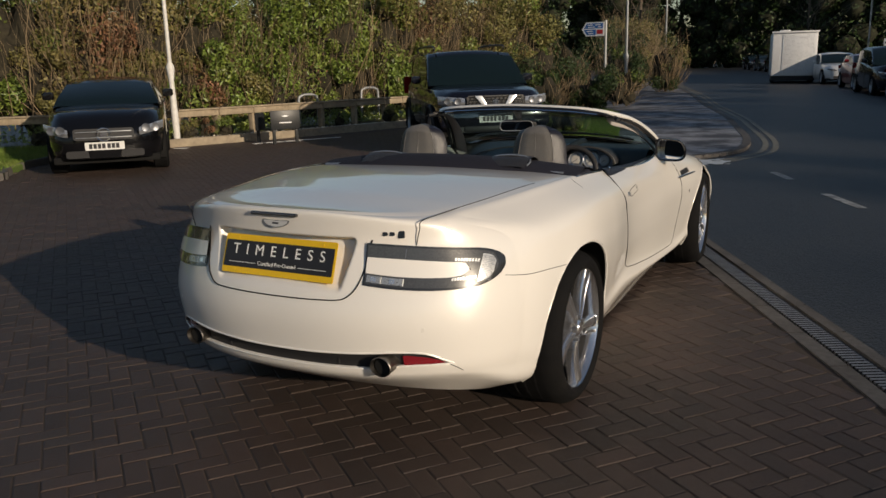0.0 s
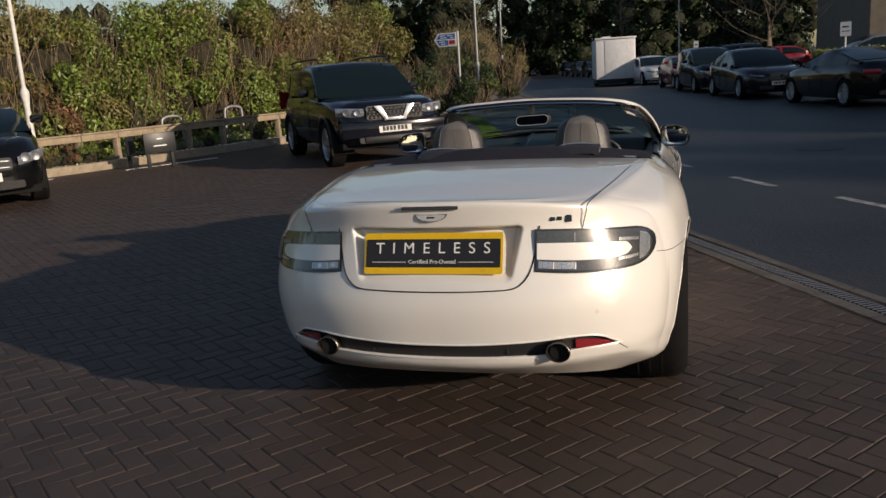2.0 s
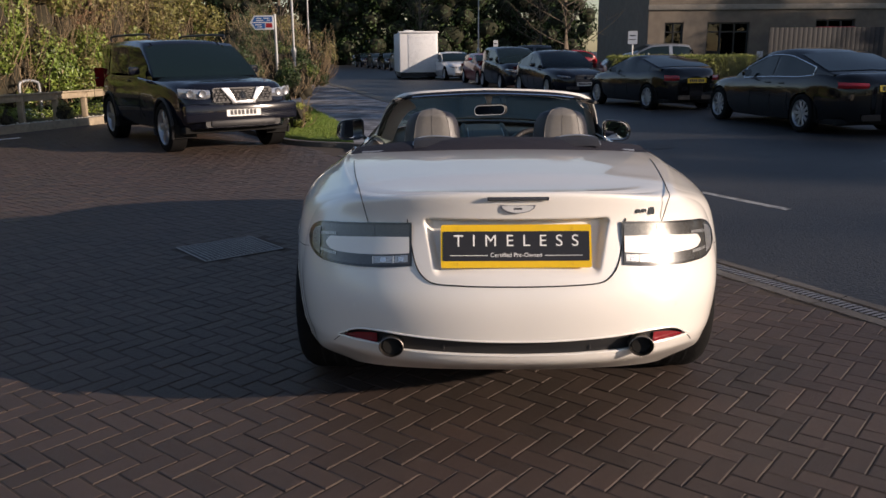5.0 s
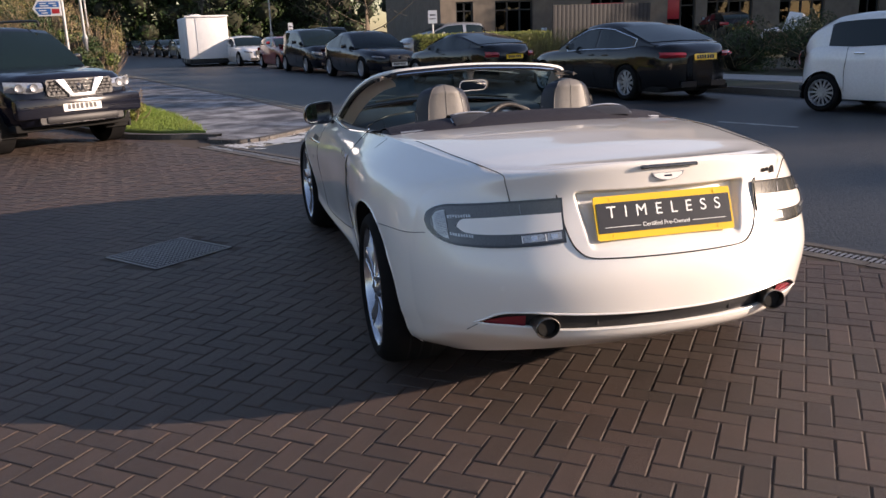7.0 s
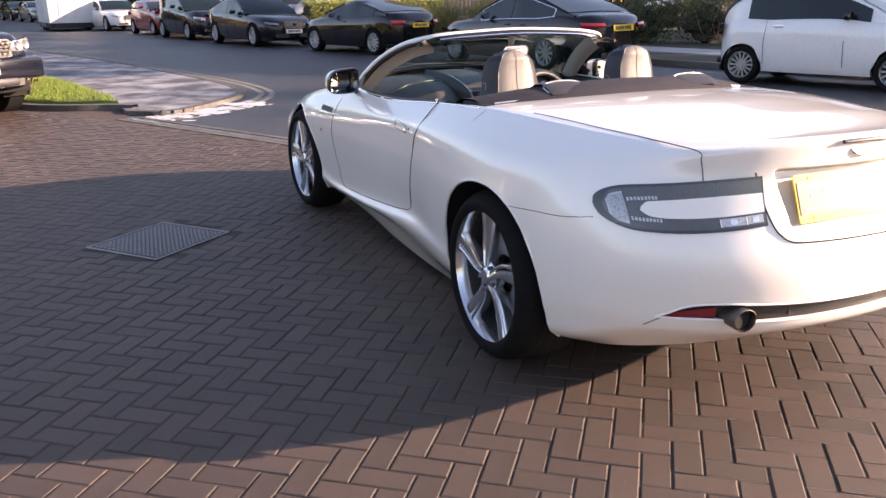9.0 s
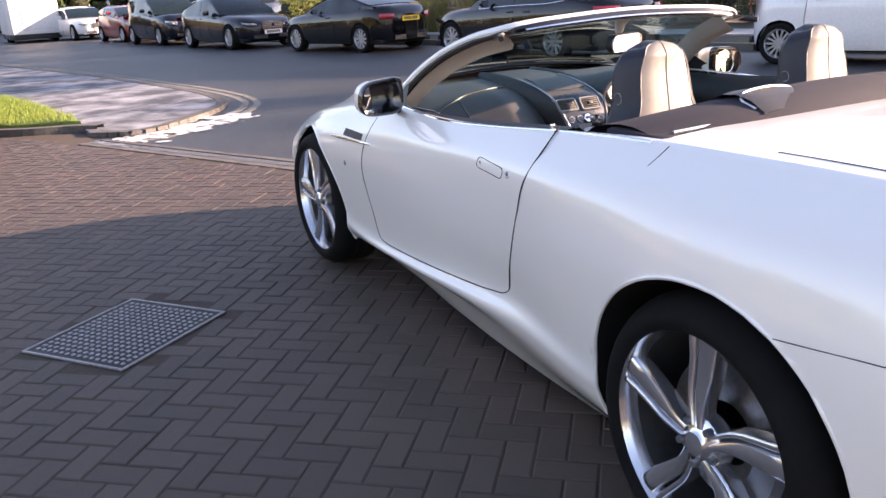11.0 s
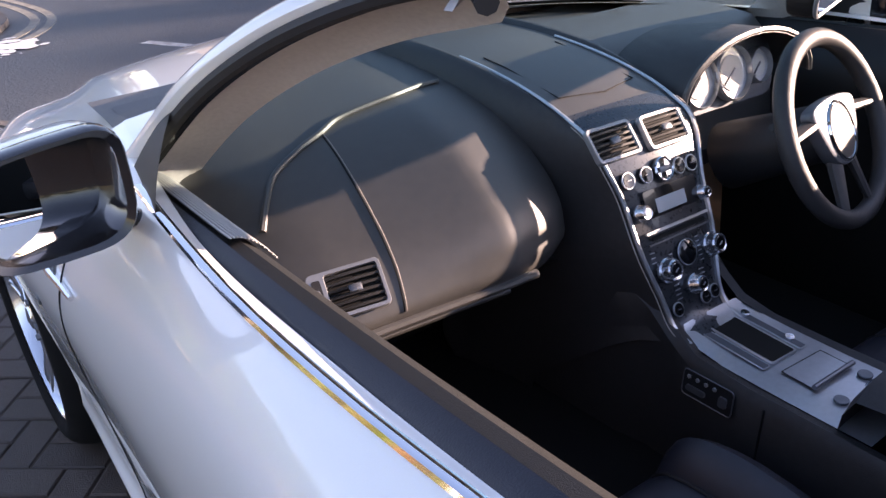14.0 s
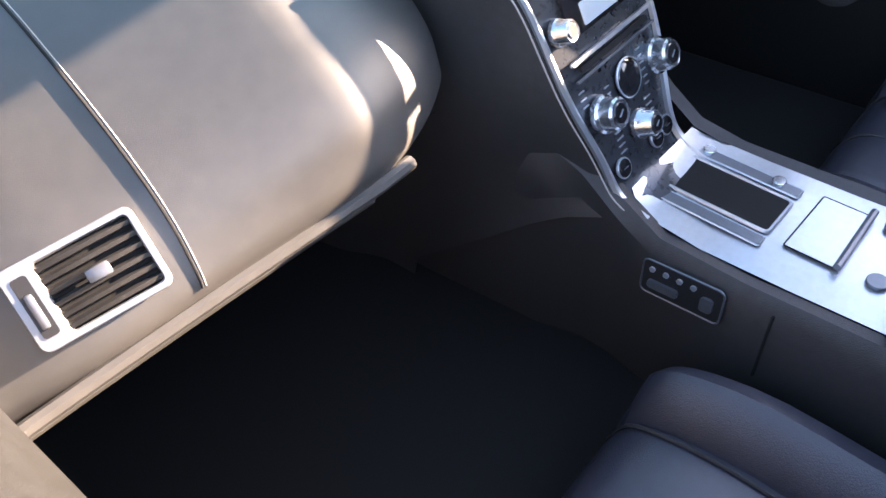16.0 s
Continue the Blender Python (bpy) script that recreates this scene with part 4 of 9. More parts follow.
def side_mirror(s, x, y, z, turn, lean):
    """Door mirror: a rounded shell, its black rim, glass and foot. z is the middle."""
    m = Matrix.Translation((x, y, z)) @ pose(0, 0, 0, 0, 0, turn)
    shell_rows = []
    for k in range(9):
        f = k / 8
        sc = math.sqrt(max(0.0, 1 - (f * 0.97) ** 2.2))
        ring = []
        for a in np.linspace(0, 2 * math.pi, 32, endpoint=False):
            c, sn = math.cos(a), math.sin(a)
            rx = 0.088 * abs(c) ** 0.52 * (1 if c >= 0 else -1)
            rz = (0.074 if sn >= 0 else 0.070) * abs(sn) ** 0.60 * (1 if sn >= 0 else -1)
            rz -= 0.020 * (s * c + 0.6) * (sn > 0)
            ring.append(m @ Vector((rx * sc, -0.03 + 0.13 * f, rz * sc)))
        shell_rows.append(ring)
    sm = cab("door_mirror", grid(shell_rows, closed=True), "paint", car, "white door mirror with black rim")
    rim = []
    for q, dy in ((1.0, -0.022), (1.035, -0.032), (1.035, -0.056), (1.0, -0.062), (0.90, -0.058), (0.86, -0.040), (0.83, 0.035)):
        rim.append([m @ (Vector((v.x * q, dy, v.z * q))) for v in [m.inverted() @ w for w in shell_rows[0]]])
    cab("mirror_rim", grid(rim, closed=True), "black_gloss", sm, "black mirror rim")
    gl = bmesh.new()
    gl.faces.new([gl.verts.new(m @ Vector((v.x * 0.85, -0.012 - lean * v.x + 0.06 * v.z, v.z * 0.85))) for v in [m.inverted() @ w for w in shell_rows[0]]])
    cab("mirror_glass", gl, "mirror", sm, "mirror glass")
    foot = tube([m @ Vector((-s * 0.075, 0.01, -0.050)), m @ Vector((-s * 0.10, 0.015, -0.072)), m @ Vector((-s * 0.15, 0.03, -0.095))], [0.022, 0.017, 0.026], 10, flat=0.7)
    cab("mirror_foot", foot, "black_gloss", sm)


side_mirror(-1, -0.866, 1.79, 0.945, 4, -0.40)
side_mirror(1, 0.888, 1.79, 0.925, 4, 0.20)
# sail pieces between mirror foot, door and pillar
for pa, pb, pc in (((-0.752, 1.760, 0.886), (-0.728, 1.96, 0.872), (-0.662, 1.905, 0.978)), ((0.815, 1.70, 0.876), (0.812, 1.97, 0.860), (0.768, 1.885, 0.978))):
    pa, pb, pc = Vector(pa), Vector(pb), Vector(pc)
    mid_ = Vector((-0.006 if pa.x < 0 else 0.006, 0, 0))
    cab("sail_panel", grid([[pa.lerp(pc, f).lerp(pb.lerp(pc, f), g) + mid_ * math.sin(math.pi * f) for g in np.linspace(0, 1, 7)] for f in np.linspace(0, 0.97, 8)]), "black_plastic", car, "black sail panel")

# tonneau behind the seats
tn = []
for y, zc, ze in ((0.27, 0.968, 0.945), (0.30, 0.996, 0.953), (0.35, 1.018, 0.962), (0.40, 1.024, 0.964), (0.46, 1.018, 0.958), (0.52, 0.996, 0.944), (0.56, 0.955, 0.92), (0.60, 0.86, 0.86)):
    tn.append([Vector((x, y + 0.10 * (abs(x - 0.02) / 0.70) ** 3, zc + (ze - zc) * (abs(x - 0.02) / 0.72) ** 2.2)) for x in np.linspace(-0.70, 0.74, 34)])
cab("hood_cover", grid(tn), "cloth", car, "dark navy cloth hood cover folded behind the seats")
for s in (-1, 1):
    cab("cover_end", box(0.07, 0.24, 0.03, 0.012, (0.02 + s * 0.70, 0.44, 0.938)), "cloth", car)
cab("deck_strip", tube([Vector((x, 0.325 + 0.04 * (abs(x) / 0.7) ** 2, deck_z(x, 0.32) + 0.002)) for x in np.linspace(-0.66, 0.68, 24)], 0.005, 6), "silver", car)


# seats
def seat(cx, label):
    def P(x, y, z):
        return Vector((cx + x, y, z))
    # cushion: low middle panel between raised bolsters, its front rolled over
    def cushion(y, z, w):
        row = []
        for x in np.linspace(-1, 1, 21):
            bolster = 0.045 * max(0.0, 1 - ((abs(x) - 0.80) / 0.20) ** 2) - 0.05 * max(0.0, abs(x) - 0.90) / 0.10
            row.append(P(x * w, y - 0.012 * abs(x) ** 6, z + bolster * (1 if z > 0.39 else 0.4) - 0.006 * (abs(abs(x) - 0.58) < 0.03)))
        return row
    st = cab("seat", grid([cushion(y, z, w) for y, z, w in smooth_line([(1.435, 0.26, 0.185), (1.458, 0.32, 0.195), (1.455, 0.37, 0.20), (1.435, 0.405, 0.205), (1.395, 0.422, 0.21), (1.32, 0.422, 0.22), (1.18, 0.405, 0.225), (1.02, 0.40, 0.23), (0.93, 0.44, 0.23)], 3)]), "leather_seat", car, label)
    cab("cushion_side", grid([[p[0] + Vector((0, 0, -d)) for p in [cushion(y, z, w) for y, z, w in ((1.40, 0.42, 0.21), (1.18, 0.405, 0.225), (0.93, 0.44, 0.23))]] for d in (0.0, 0.12)]), "leather_navy", st)
    cab("cushion_side", grid([[p[-1] + Vector((0, 0, -d)) for p in [cushion(y, z, w) for y, z, w in ((1.40, 0.42, 0.21), (1.18, 0.405, 0.225), (0.93, 0.44, 0.23))]] for d in (0.0, 0.12)]), "leather_navy", st)
    # backrest with its side wings, narrowing to the head restraint
    prof = [(0.93, 0.42, 0.235), (0.90, 0.55, 0.255), (0.875, 0.70, 0.262), (0.865, 0.80, 0.235), (0.86, 0.88, 0.185), (0.865, 0.95, 0.150), (0.872, 1.01, 0.141), (0.875, 1.06, 0.131), (0.872, 1.10, 0.111), (0.866, 1.125, 0.082), (0.86, 1.136, 0.04)]
    fr, bk = [], []
    outline = smooth_line(prof, 4)
    for i, (y, z, w) in enumerate(outline):
        f = i / (len(outline) - 1)
        thick = (0.12 - 0.035 * f) * (1 - 0.45 * max(0, f - 0.8) / 0.2)
        fr.append([P(x * w, y + 0.021 * (1 - abs(x) ** 4) - 0.01, z - 0.02 * abs(x) ** 3 * f ** 6) for x in np.linspace(-1, 1, 13)])
        bk.append([P(x * w, y - thick * (1 - 0.55 * abs(x) ** 4), z - 0.02 * abs(x) ** 3 * f ** 6) for x in np.linspace(-1, 1, 13)])
    cab("backrest_front", grid(fr), "leather_navy", st, "")
    n = 13
    cab("backrest_back", grid([r[2:n - 2] for r in bk]), "leather_back", st, "grey-taupe leather backrest panel")
    for a in (0, 1):
        rows = []
        for f, b in zip(fr, bk):
            if a == 0:
                rows.append([f[0], (f[0] + b[0]) / 2 + Vector((-0.008, 0, 0)), b[0], b[1], b[2]])
            else:
                rows.append([f[-1], (f[-1] + b[-1]) / 2 + Vector((0.008, 0, 0)), b[-1], b[-2], b[-3]])
        cab("backrest_side", grid(rows), "leather_navy", st, "black leather backrest side")
    cab("backrest_top", grid([fr[-1], bk[-1]]), "leather_black", st)
    for x in (2, n - 3):
        cab("piping", tube([b[x] + Vector((0, -0.0005, 0)) for b in bk], 0.0018, 5), "leather_back", st)
    cab("panel_stitch", tube([b[6] + Vector((0, -0.0006, 0)) for b in bk[8:]], 0.0012, 5), "leather_back", st)
    cab("seat_button", revolve([(0.0165, 0.0), (0.0172, 0.0012), (0.018, 0.0)], 28, "z", m=axes((cx - 0.149, 0.822, 0.976), (0, -1, 0), (0, 0, 1)), closed=True), "stitch", st, "round pale seat badge outline")
    for x in (-0.118, 0.118):
        cab("seat_stitch", tube(smooth_line([P(x, 1.458, 0.36), P(x, 1.437, 0.404), P(x, 1.395, 0.421), P(x * 1.03, 1.32, 0.422), P(x * 1.05, 1.18, 0.405), P(x * 1.08, 1.02, 0.40)], 5), 0.0022, 5), "leather_black", st)
    cab("seat_stitch", tube(smooth_line([P(0, 1.456, 0.37), P(0, 1.436, 0.4055), P(0, 1.395, 0.4230), P(0, 1.32, 0.4230)], 5), 0.0018, 5), "leather_black", st)


M["roll"] = mat("charcoal_door_roll", (0.011, 0.0108, 0.0106), 0.5, spec=0.45, var=0.12, scale=60, bump=0.2, bscale=900)
M["leather_back"] = mat("grey_taupe_leather", (0.15, 0.139, 0.127), 0.54, spec=1.0, var=0.08, scale=70, bump=0.2, bscale=700)
seat(-0.318, "black leather bucket seat with taupe back")
seat(0.385, "black leather bucket seat with taupe back")
# shelf and bulkhead behind, cabin floor and sides
cab("rear_shelf", box(1.36, 0.26, 0.05, 0.02, (0.02, 0.73, 0.80)), "leather_black", car)
cab("bulkhead", box(1.36, 0.04, 0.55, 0.01, (0.02, 0.63, 0.60)), "carpet", car)
cab("cabin_floor", box(1.46, 1.75, 0.03, 0.01, (0.02, 1.48, 0.235)), "carpet", car, "black carpet")
cab("firewall", box(1.42, 0.03, 0.62, 0.01, (0.035, 2.20, 0.52)), "carpet", car)
for s in (-1, 1):
    x0 = 0.025 + s * 0.72
    side = []
    for dx, z in ((0.056, 0.912), (0.048, 0.930), (0.036, 0.943), (0.018, 0.948), (0.000, 0.944), (-0.018, 0.930), (-0.036, 0.906), (-0.056, 0.880), (-0.072, 0.83), (-0.058, 0.74), (-0.075, 0.62), (-0.06, 0.40), (-0.05, 0.24)):
        drop = [keyed([(0.66, 0.015), (0.85, 0.0), (1.3, -0.032), (1.7, -0.045), (2.0, -0.05)], y) for y in np.linspace(0.70, 2.0, 16)]
        side.append([Vector((x0 + s * dx, y, z - (0.023 if z > 0.8 else 0.0) + d * (1 if z > 0.8 else 0.3))) for y, d in zip(np.linspace(0.70, 2.0, 16), drop)])
    dt = cab("door_lining", grid(side[:4]), "leather_navy", car, "dark leather door lining with a charcoal inner roll")
    cab("inner_roll", grid([side[3], [p + Vector((-s * 0.002, 0, -0.005)) for p in side[3]]] + side[4:]), "roll", dt, "charcoal leather inner roll")
    # weather strip beside the chrome
    strip = [Vector((x0 + s * 0.022, y, 0.913 + d)) for y, d in zip(np.linspace(0.72, 1.9, 12), [keyed([(0.66, 0.0), (0.85, -0.012), (1.3, -0.038), (1.7, -0.050), (2.0, -0.052)], y) for y in np.linspace(0.72, 1.9, 12)])]
    cab("window_seal", tube(strip, 0.009, 6), "cloth", dt)
    if s < 0:
        hs = np.linspace(1, -1, 8)
        spk = grid([[Vector((x0 - dx - 0.001 + 0.004, y, z - 0.019 + float(keyed([(1.3, -0.032), (1.7, -0.045), (2.0, -0.05)], y)))) for dx, z in [(q, float(keyed([(-0.056, 0.880), (-0.036, 0.906), (-0.018, 0.930), (0.0, 0.944), (0.018, 0.948), (0.036, 0.943)], q))) for q in (-0.010 + 0.027 * h for h in hs)]] for y in (1.95, 1.90, 1.85, 1.80, 1.75, 1.70, 1.66, 1.638)])
        grille = cab("speaker_grille", spk, "mesh_grey", dt, "grey perforated speaker strip")
        for h in np.linspace(0.92, -0.92, 13):
            q = -0.010 + 0.027 * h
            zq = float(keyed([(-0.056, 0.880), (-0.036, 0.906), (-0.018, 0.930), (0.0, 0.944), (0.018, 0.948), (0.036, 0.943)], q))
            cab("grille_rib", tube([Vector((x0 - q + 0.003, y, zq - 0.0182 + float(keyed([(1.3, -0.032), (1.7, -0.045), (2.0, -0.05)], y)))) for y in np.linspace(1.95, 1.636, 9)], 0.0011, 5), "rib_pale", grille)
    arm = box(0.09, 0.5, 0.06, 0.02, (x0 - s * 0.075, 1.25, 0.60))
    cab("armrest", arm, "leather_black", dt)
    cab("door_pull", tube(smooth_line([(x0 - s * 0.09, 1.42, 0.60), (x0 - s * 0.11, 1.38, 0.64), (x0 - s * 0.11, 1.28, 0.64), (x0 - s * 0.09, 1.24, 0.60)], 5), 0.010, 8), "silver", dt)
    cab("latch", box(0.012, 0.013, 0.022, 0.004, (x0 + s * 0.040, 0.775, 0.928)), "chrome", dt)

# ---- dashboard ----
PAD_LEFT = [(2.27, 0.905), (2.19, 0.895), (2.116, 0.876), (2.052, 0.852), (1.993, 0.823), (1.938, 0.791), (1.883, 0.759), (1.833, 0.728), (1.79, 0.698), (1.758, 0.668), (1.738, 0.641), (1.748, 0.614)]
PAD_RIGHT = [(2.24, 0.905), (2.14, 0.9), (2.055, 0.892), (1.95, 0.878), (1.872, 0.858), (1.811, 0.832), (1.758, 0.8), (1.713, 0.765), (1.686, 0.73), (1.677, 0.7), (1.675, 0.672), (1.694, 0.64)]
pad_l, pad_r = smooth_line([(0, y, z) for y, z in PAD_LEFT], 5), smooth_line([(0, y, z) for y, z in PAD_RIGHT], 5)


def smooth_line2(pts):
    return [(p.x, p.y) for p in smooth_line([(a, b, 0) for a, b in pts], 6)]


def pad_share(x):
    return min(1.0, max(0.0, (x + 0.62) / 0.36)) ** 1.2


def pad_point(x, f):
    """The passenger side of the dash, fuller to the right: f runs from the glass (0) to the lower lip (1)."""
    k = f * (len(pad_l) - 1)
    i = min(len(pad_l) - 2, int(k))
    p = pad_l[i].lerp(pad_l[i + 1], k - i).lerp(pad_r[i].lerp(pad_r[i + 1], k - i), pad_share(x))
    left = max(0.0, -0.50 - x) / 0.17
    right = max(0.0, x + 0.32) / 0.205
    return Vector((x, p.y + 0.03 * left ** 2 + 0.055 * right ** 2.5, p.z - 0.015 * left ** 2))


dash = cab("dashboard", grid([[pad_point(x, f) for x in np.linspace(-0.655, -0.115, 40)] for f in np.linspace(0, 1, 60)]), "dash", car, "charcoal leather dashboard")
cab("dash_shelf", grid([[Vector((x, y, z - 0.006 + 0.012 * math.sin(math.pi * (x + 0.66) / 1.4))) for x in np.linspace(-0.68, 0.74, 30)] for y, z in ((2.36, 0.90), (2.24, 0.893), (2.12, 0.875), (2.06, 0.855))]), "dash", dash)
for z0, dy, x1 in ((0.623, -0.006, -0.218), (0.607, 0.002, -0.265)):
    lip = []
    for x in np.linspace(-0.655, x1, 20):
        k = pad_share(x)
        lip.append(Vector((x, 1.742 + dy * 1.5 - 0.050 * k, z0 + 0.008 + 0.022 * k)))
    cab("dash_trim", tube(lip, 0.0075, 8), "dash", dash, "padded lower trim strip")
cab("dash_under", grid([[Vector((x, y, z)) for x in np.linspace(-0.64, -0.06, 8)] for y, z in ((1.765, 0.605), (1.90, 0.55), (2.10, 0.45), (2.19, 0.30))]), "leather_black", dash)
seam_pts = [pad_point(-0.415 - 0.032 * f, 0.296 + 0.60 * f) + Vector((0, -0.0006, 0.0006)) for f in np.linspace(0, 1, 30)]
cab("dash_seam", tube(seam_pts, 0.0014, 6), "gap", dash)
cab("dash_stitch", tube([p + Vector((0.0035, -0.0004, 0.0)) for p in seam_pts], 0.0006, 5), "stitch", dash)
# raised line along the top of the pad
ridge = [pad_point(x, f) + Vector((0, 0, 0.002)) for x, f in smooth_line2([(-0.575, 0.53), (-0.548, 0.455), (-0.518, 0.39), (-0.465, 0.335), (-0.418, 0.298), (-0.37, 0.260), (-0.28, 0.233), (-0.20, 0.225), (-0.15, 0.235)])]
cab("dash_ridge", tube(ridge, 0.0055, 8), "dash", dash, "raised padded ridge")


def vent(cx, cy, cz, w, h, xdir, ydir, parent, slats=5, thumb=False):
    """An air vent: flat bright frame, dark well, thick curved louvres and a tab."""
    m = axes((cx, cy, cz), xdir, ydir)
    v = cab("air_vent", prism(rrect(w + 0.004, h + 0.004, 0.004), 0.002, m=m @ pose(0, 0, -0.003)), "dark", parent)
    ex = 0.020 if thumb else 0.0
    outer, inner = rrect(w + 0.013 + ex, h + 0.013, 0.008), rrect(w, h, 0.004)
    rows = [[m @ Vector((p[0] - ex / 2 * k2, p[1], d)) for p in line] for line, d, k2 in ((outer, -0.004, 1), (outer, 0.004, 1), ([(q[0] * 0.985, q[1] * 0.98) for q in outer], 0.006, 1), ([(q[0] * 1.03, q[1] * 1.03) for q in inner], 0.006, 0), (inner, 0.004, 0), (inner, -0.003, 0))]
    cab("vent_surround", grid(rows, closed=True), "vent_silver", v, "bright silver vent surround")
    for k in range(slats):
        yy = (k - (slats - 1) / 2) * h / slats
        blade = grid([[Vector((x, yy + a, d + 0.0025 * (1 - (2 * x / w) ** 2))) for x in np.linspace(-w / 2, w / 2, 7)] for a, d in ((-0.35 * h / slats, -0.002), (-0.30 * h / slats, 0.0035), (0.05 * h / slats, 0.005), (0.30 * h / slats, 0.000))])
        ob = cab("slat", blade, "slat_grey", v)
        ob.matrix_basis = m
    small = cab("vent_tab", box(0.020, 0.012, 0.008, 0.003, (0, 0, 0)), "silver_dark", v)
    small.matrix_basis = m @ pose(0, 0, 0.008)
    if thumb:
        well = cab("thumb_well", prism(rrect(0.013, h * 0.86, 0.003), 0.001, m=m @ pose(-w / 2 - 0.0135, 0, 0.0055)), "black_plastic", v)
        tw = cab("thumb_wheel", box(0.007, 0.030, 0.006, 0.002, (0, 0, 0)), "silver_dark", v)
        tw.matrix_basis = m @ pose(-w / 2 - 0.014, -0.004, 0.006)
    return v


M["vent_silver"] = mat("satin_vent_silver", (0.30, 0.31, 0.33), 0.36, 0.6, var=0.06, scale=120)
M["slat_grey"] = mat("dark_grey_louvre", (0.030, 0.029, 0.029), 0.35, var=0.1, scale=90)
v_mid, v_right, v_up = pad_point(-0.502, 0.752), pad_point(-0.462, 0.752) - pad_point(-0.542, 0.752), pad_point(-0.502, 0.70) - pad_point(-0.502, 0.80)
v_mid += v_right.cross(v_up).normalized() * 0.004
vent(*v_mid, 0.078, 0.060, v_right, v_up, dash, 6, True)

# centre control unit and its leather flanks
SC = 0.036
STACK = [(2.30, 0.925), (2.15, 0.925), (2.02, 0.916), (1.90, 0.899), (1.80, 0.875), (1.735, 0.850), (1.695, 0.826), (1.663, 0.77), (1.637, 0.71), (1.61, 0.65), (1.585, 0.593), (1.566, 0.55), (1.548, 0.530), (1.52, 0.519)]
sl = smooth_line([(SC, y, z) for y, z in STACK], 6)
HALF = [(0.515, 0.066), (0.55, 0.066), (0.65, 0.087), (0.75, 0.098), (0.80, 0.112), (0.85, 0.118), (0.93, 0.118)]


def stack_face(x, t):
    """A point of the unit at share x of its half width, t along its line from the top."""
    i = max(0, min(len(sl) - 2, int(t * (len(sl) - 1))))
    f = t * (len(sl) - 1) - i
    p = sl[i].lerp(sl[i + 1], f)
    half = float(keyed(HALF, p.z))
    return Vector((SC + x * half, p.y + 0.006 * x * x, p.z - 0.004 * x * x))


def level(z):
    """Where along the line the height z lies."""
    zs = [p.z for p in sl]
    k = min(range(len(zs) // 3, len(zs)), key=lambda i: abs(zs[i] - z))
    j = k + 1 if zs[k] > z else k - 1
    j = max(0, min(len(zs) - 1, j))
    g = (zs[k] - z) / (zs[k] - zs[j]) if zs[k] != zs[j] else 0.0
    return (k + (j - k) * g) / (len(sl) - 1)


def on_stack(x, z, lift=0.002):
    t = level(z)
    half = float(keyed(HALF, z))
    xr = (x - SC) / half
    p, q = stack_face(xr, max(0, t - 0.02)), stack_face(xr, min(1, t + 0.02))
    return axes(stack_face(xr, t), (1, 0, 0), p - q) @ pose(0, 0, lift)


M["stack"] = mat("graphite_stack_panel", (0.050, 0.055, 0.064), 0.28, 0.5, coat=0.4, var=0.08, scale=160)
T0 = level(0.862)
stack = cab("centre_control_unit", grid([[stack_face(x, t) for x in np.linspace(-1, 1, 9)] for t in np.linspace(0, T0, 30)]), "dash", car, "centre control unit with silver knobs")
cab("stack_panel", grid([[stack_face(x, t) for x in np.linspace(-1, 1, 9)] for t in np.linspace(T0, 1.0, 50)]), "stack", stack)
cab("top_lid_seam", tube([stack_face(x, t) + Vector((0, 0, 0.001)) for x, t in [(-0.75, 0.16), (-0.75, 0.20), (-0.75, 0.30), (0, 0.315), (0.75, 0.30), (0.75, 0.16)]], 0.0012, 5), "gap", stack)
for s in (-1, 1):
    edge_line = [stack_face(s * 1.0, t) + Vector((0, -0.002, 0.002)) for t in np.linspace(0.14, 1.0, 50)]
    cab("stack_edge", tube(edge_line, [0.0025 + 0.003 * k / 49 for k in range(50)], 6), "silver", stack, "bright edge strip")
    flank = []
    for d, dy, dz in ((0.0, 0.0, 0.0), (0.008, 0.016, 0.000), (0.016, 0.045, -0.006), (0.026, 0.085, -0.018), (0.036, 0.13, -0.045), (0.044, 0.21, -0.11), (0.05, 0.32, -0.2), (0.055, 0.36, -0.34), (0.058, 0.38, -0.50)):
        row = []
        for t in np.linspace(0, 1.0, 44):
            up_ = max(0.0, min(1.0, (0.45 - t) / 0.25))
            row.append(stack_face(s, t) + Vector((s * d * (1 + 0.3 * up_), dy * (1 - 0.8 * up_), dz * (1 - 0.55 * up_) + 0.012 * up_ * math.sin(min(1, d / 0.036) * math.pi))))
        flank.append(row)
    cab("stack_flank", grid(flank), "leather_black", stack, "black leather flank with stitching")
    cab("flank_stitch", tube([p + Vector((s * 0.009, 0.004, 0.002)) for p in edge_line[14:]], 0.0010, 5), "stitch", stack)
for x, z in ((-0.046, 0.824), (0.068, 0.821)):
    m = on_stack(x, z, 0.004)
    mm = m.to_3x3()
    vent(*m.translation, 0.084, 0.048, mm.col[0], mm.col[1], stack, 5)


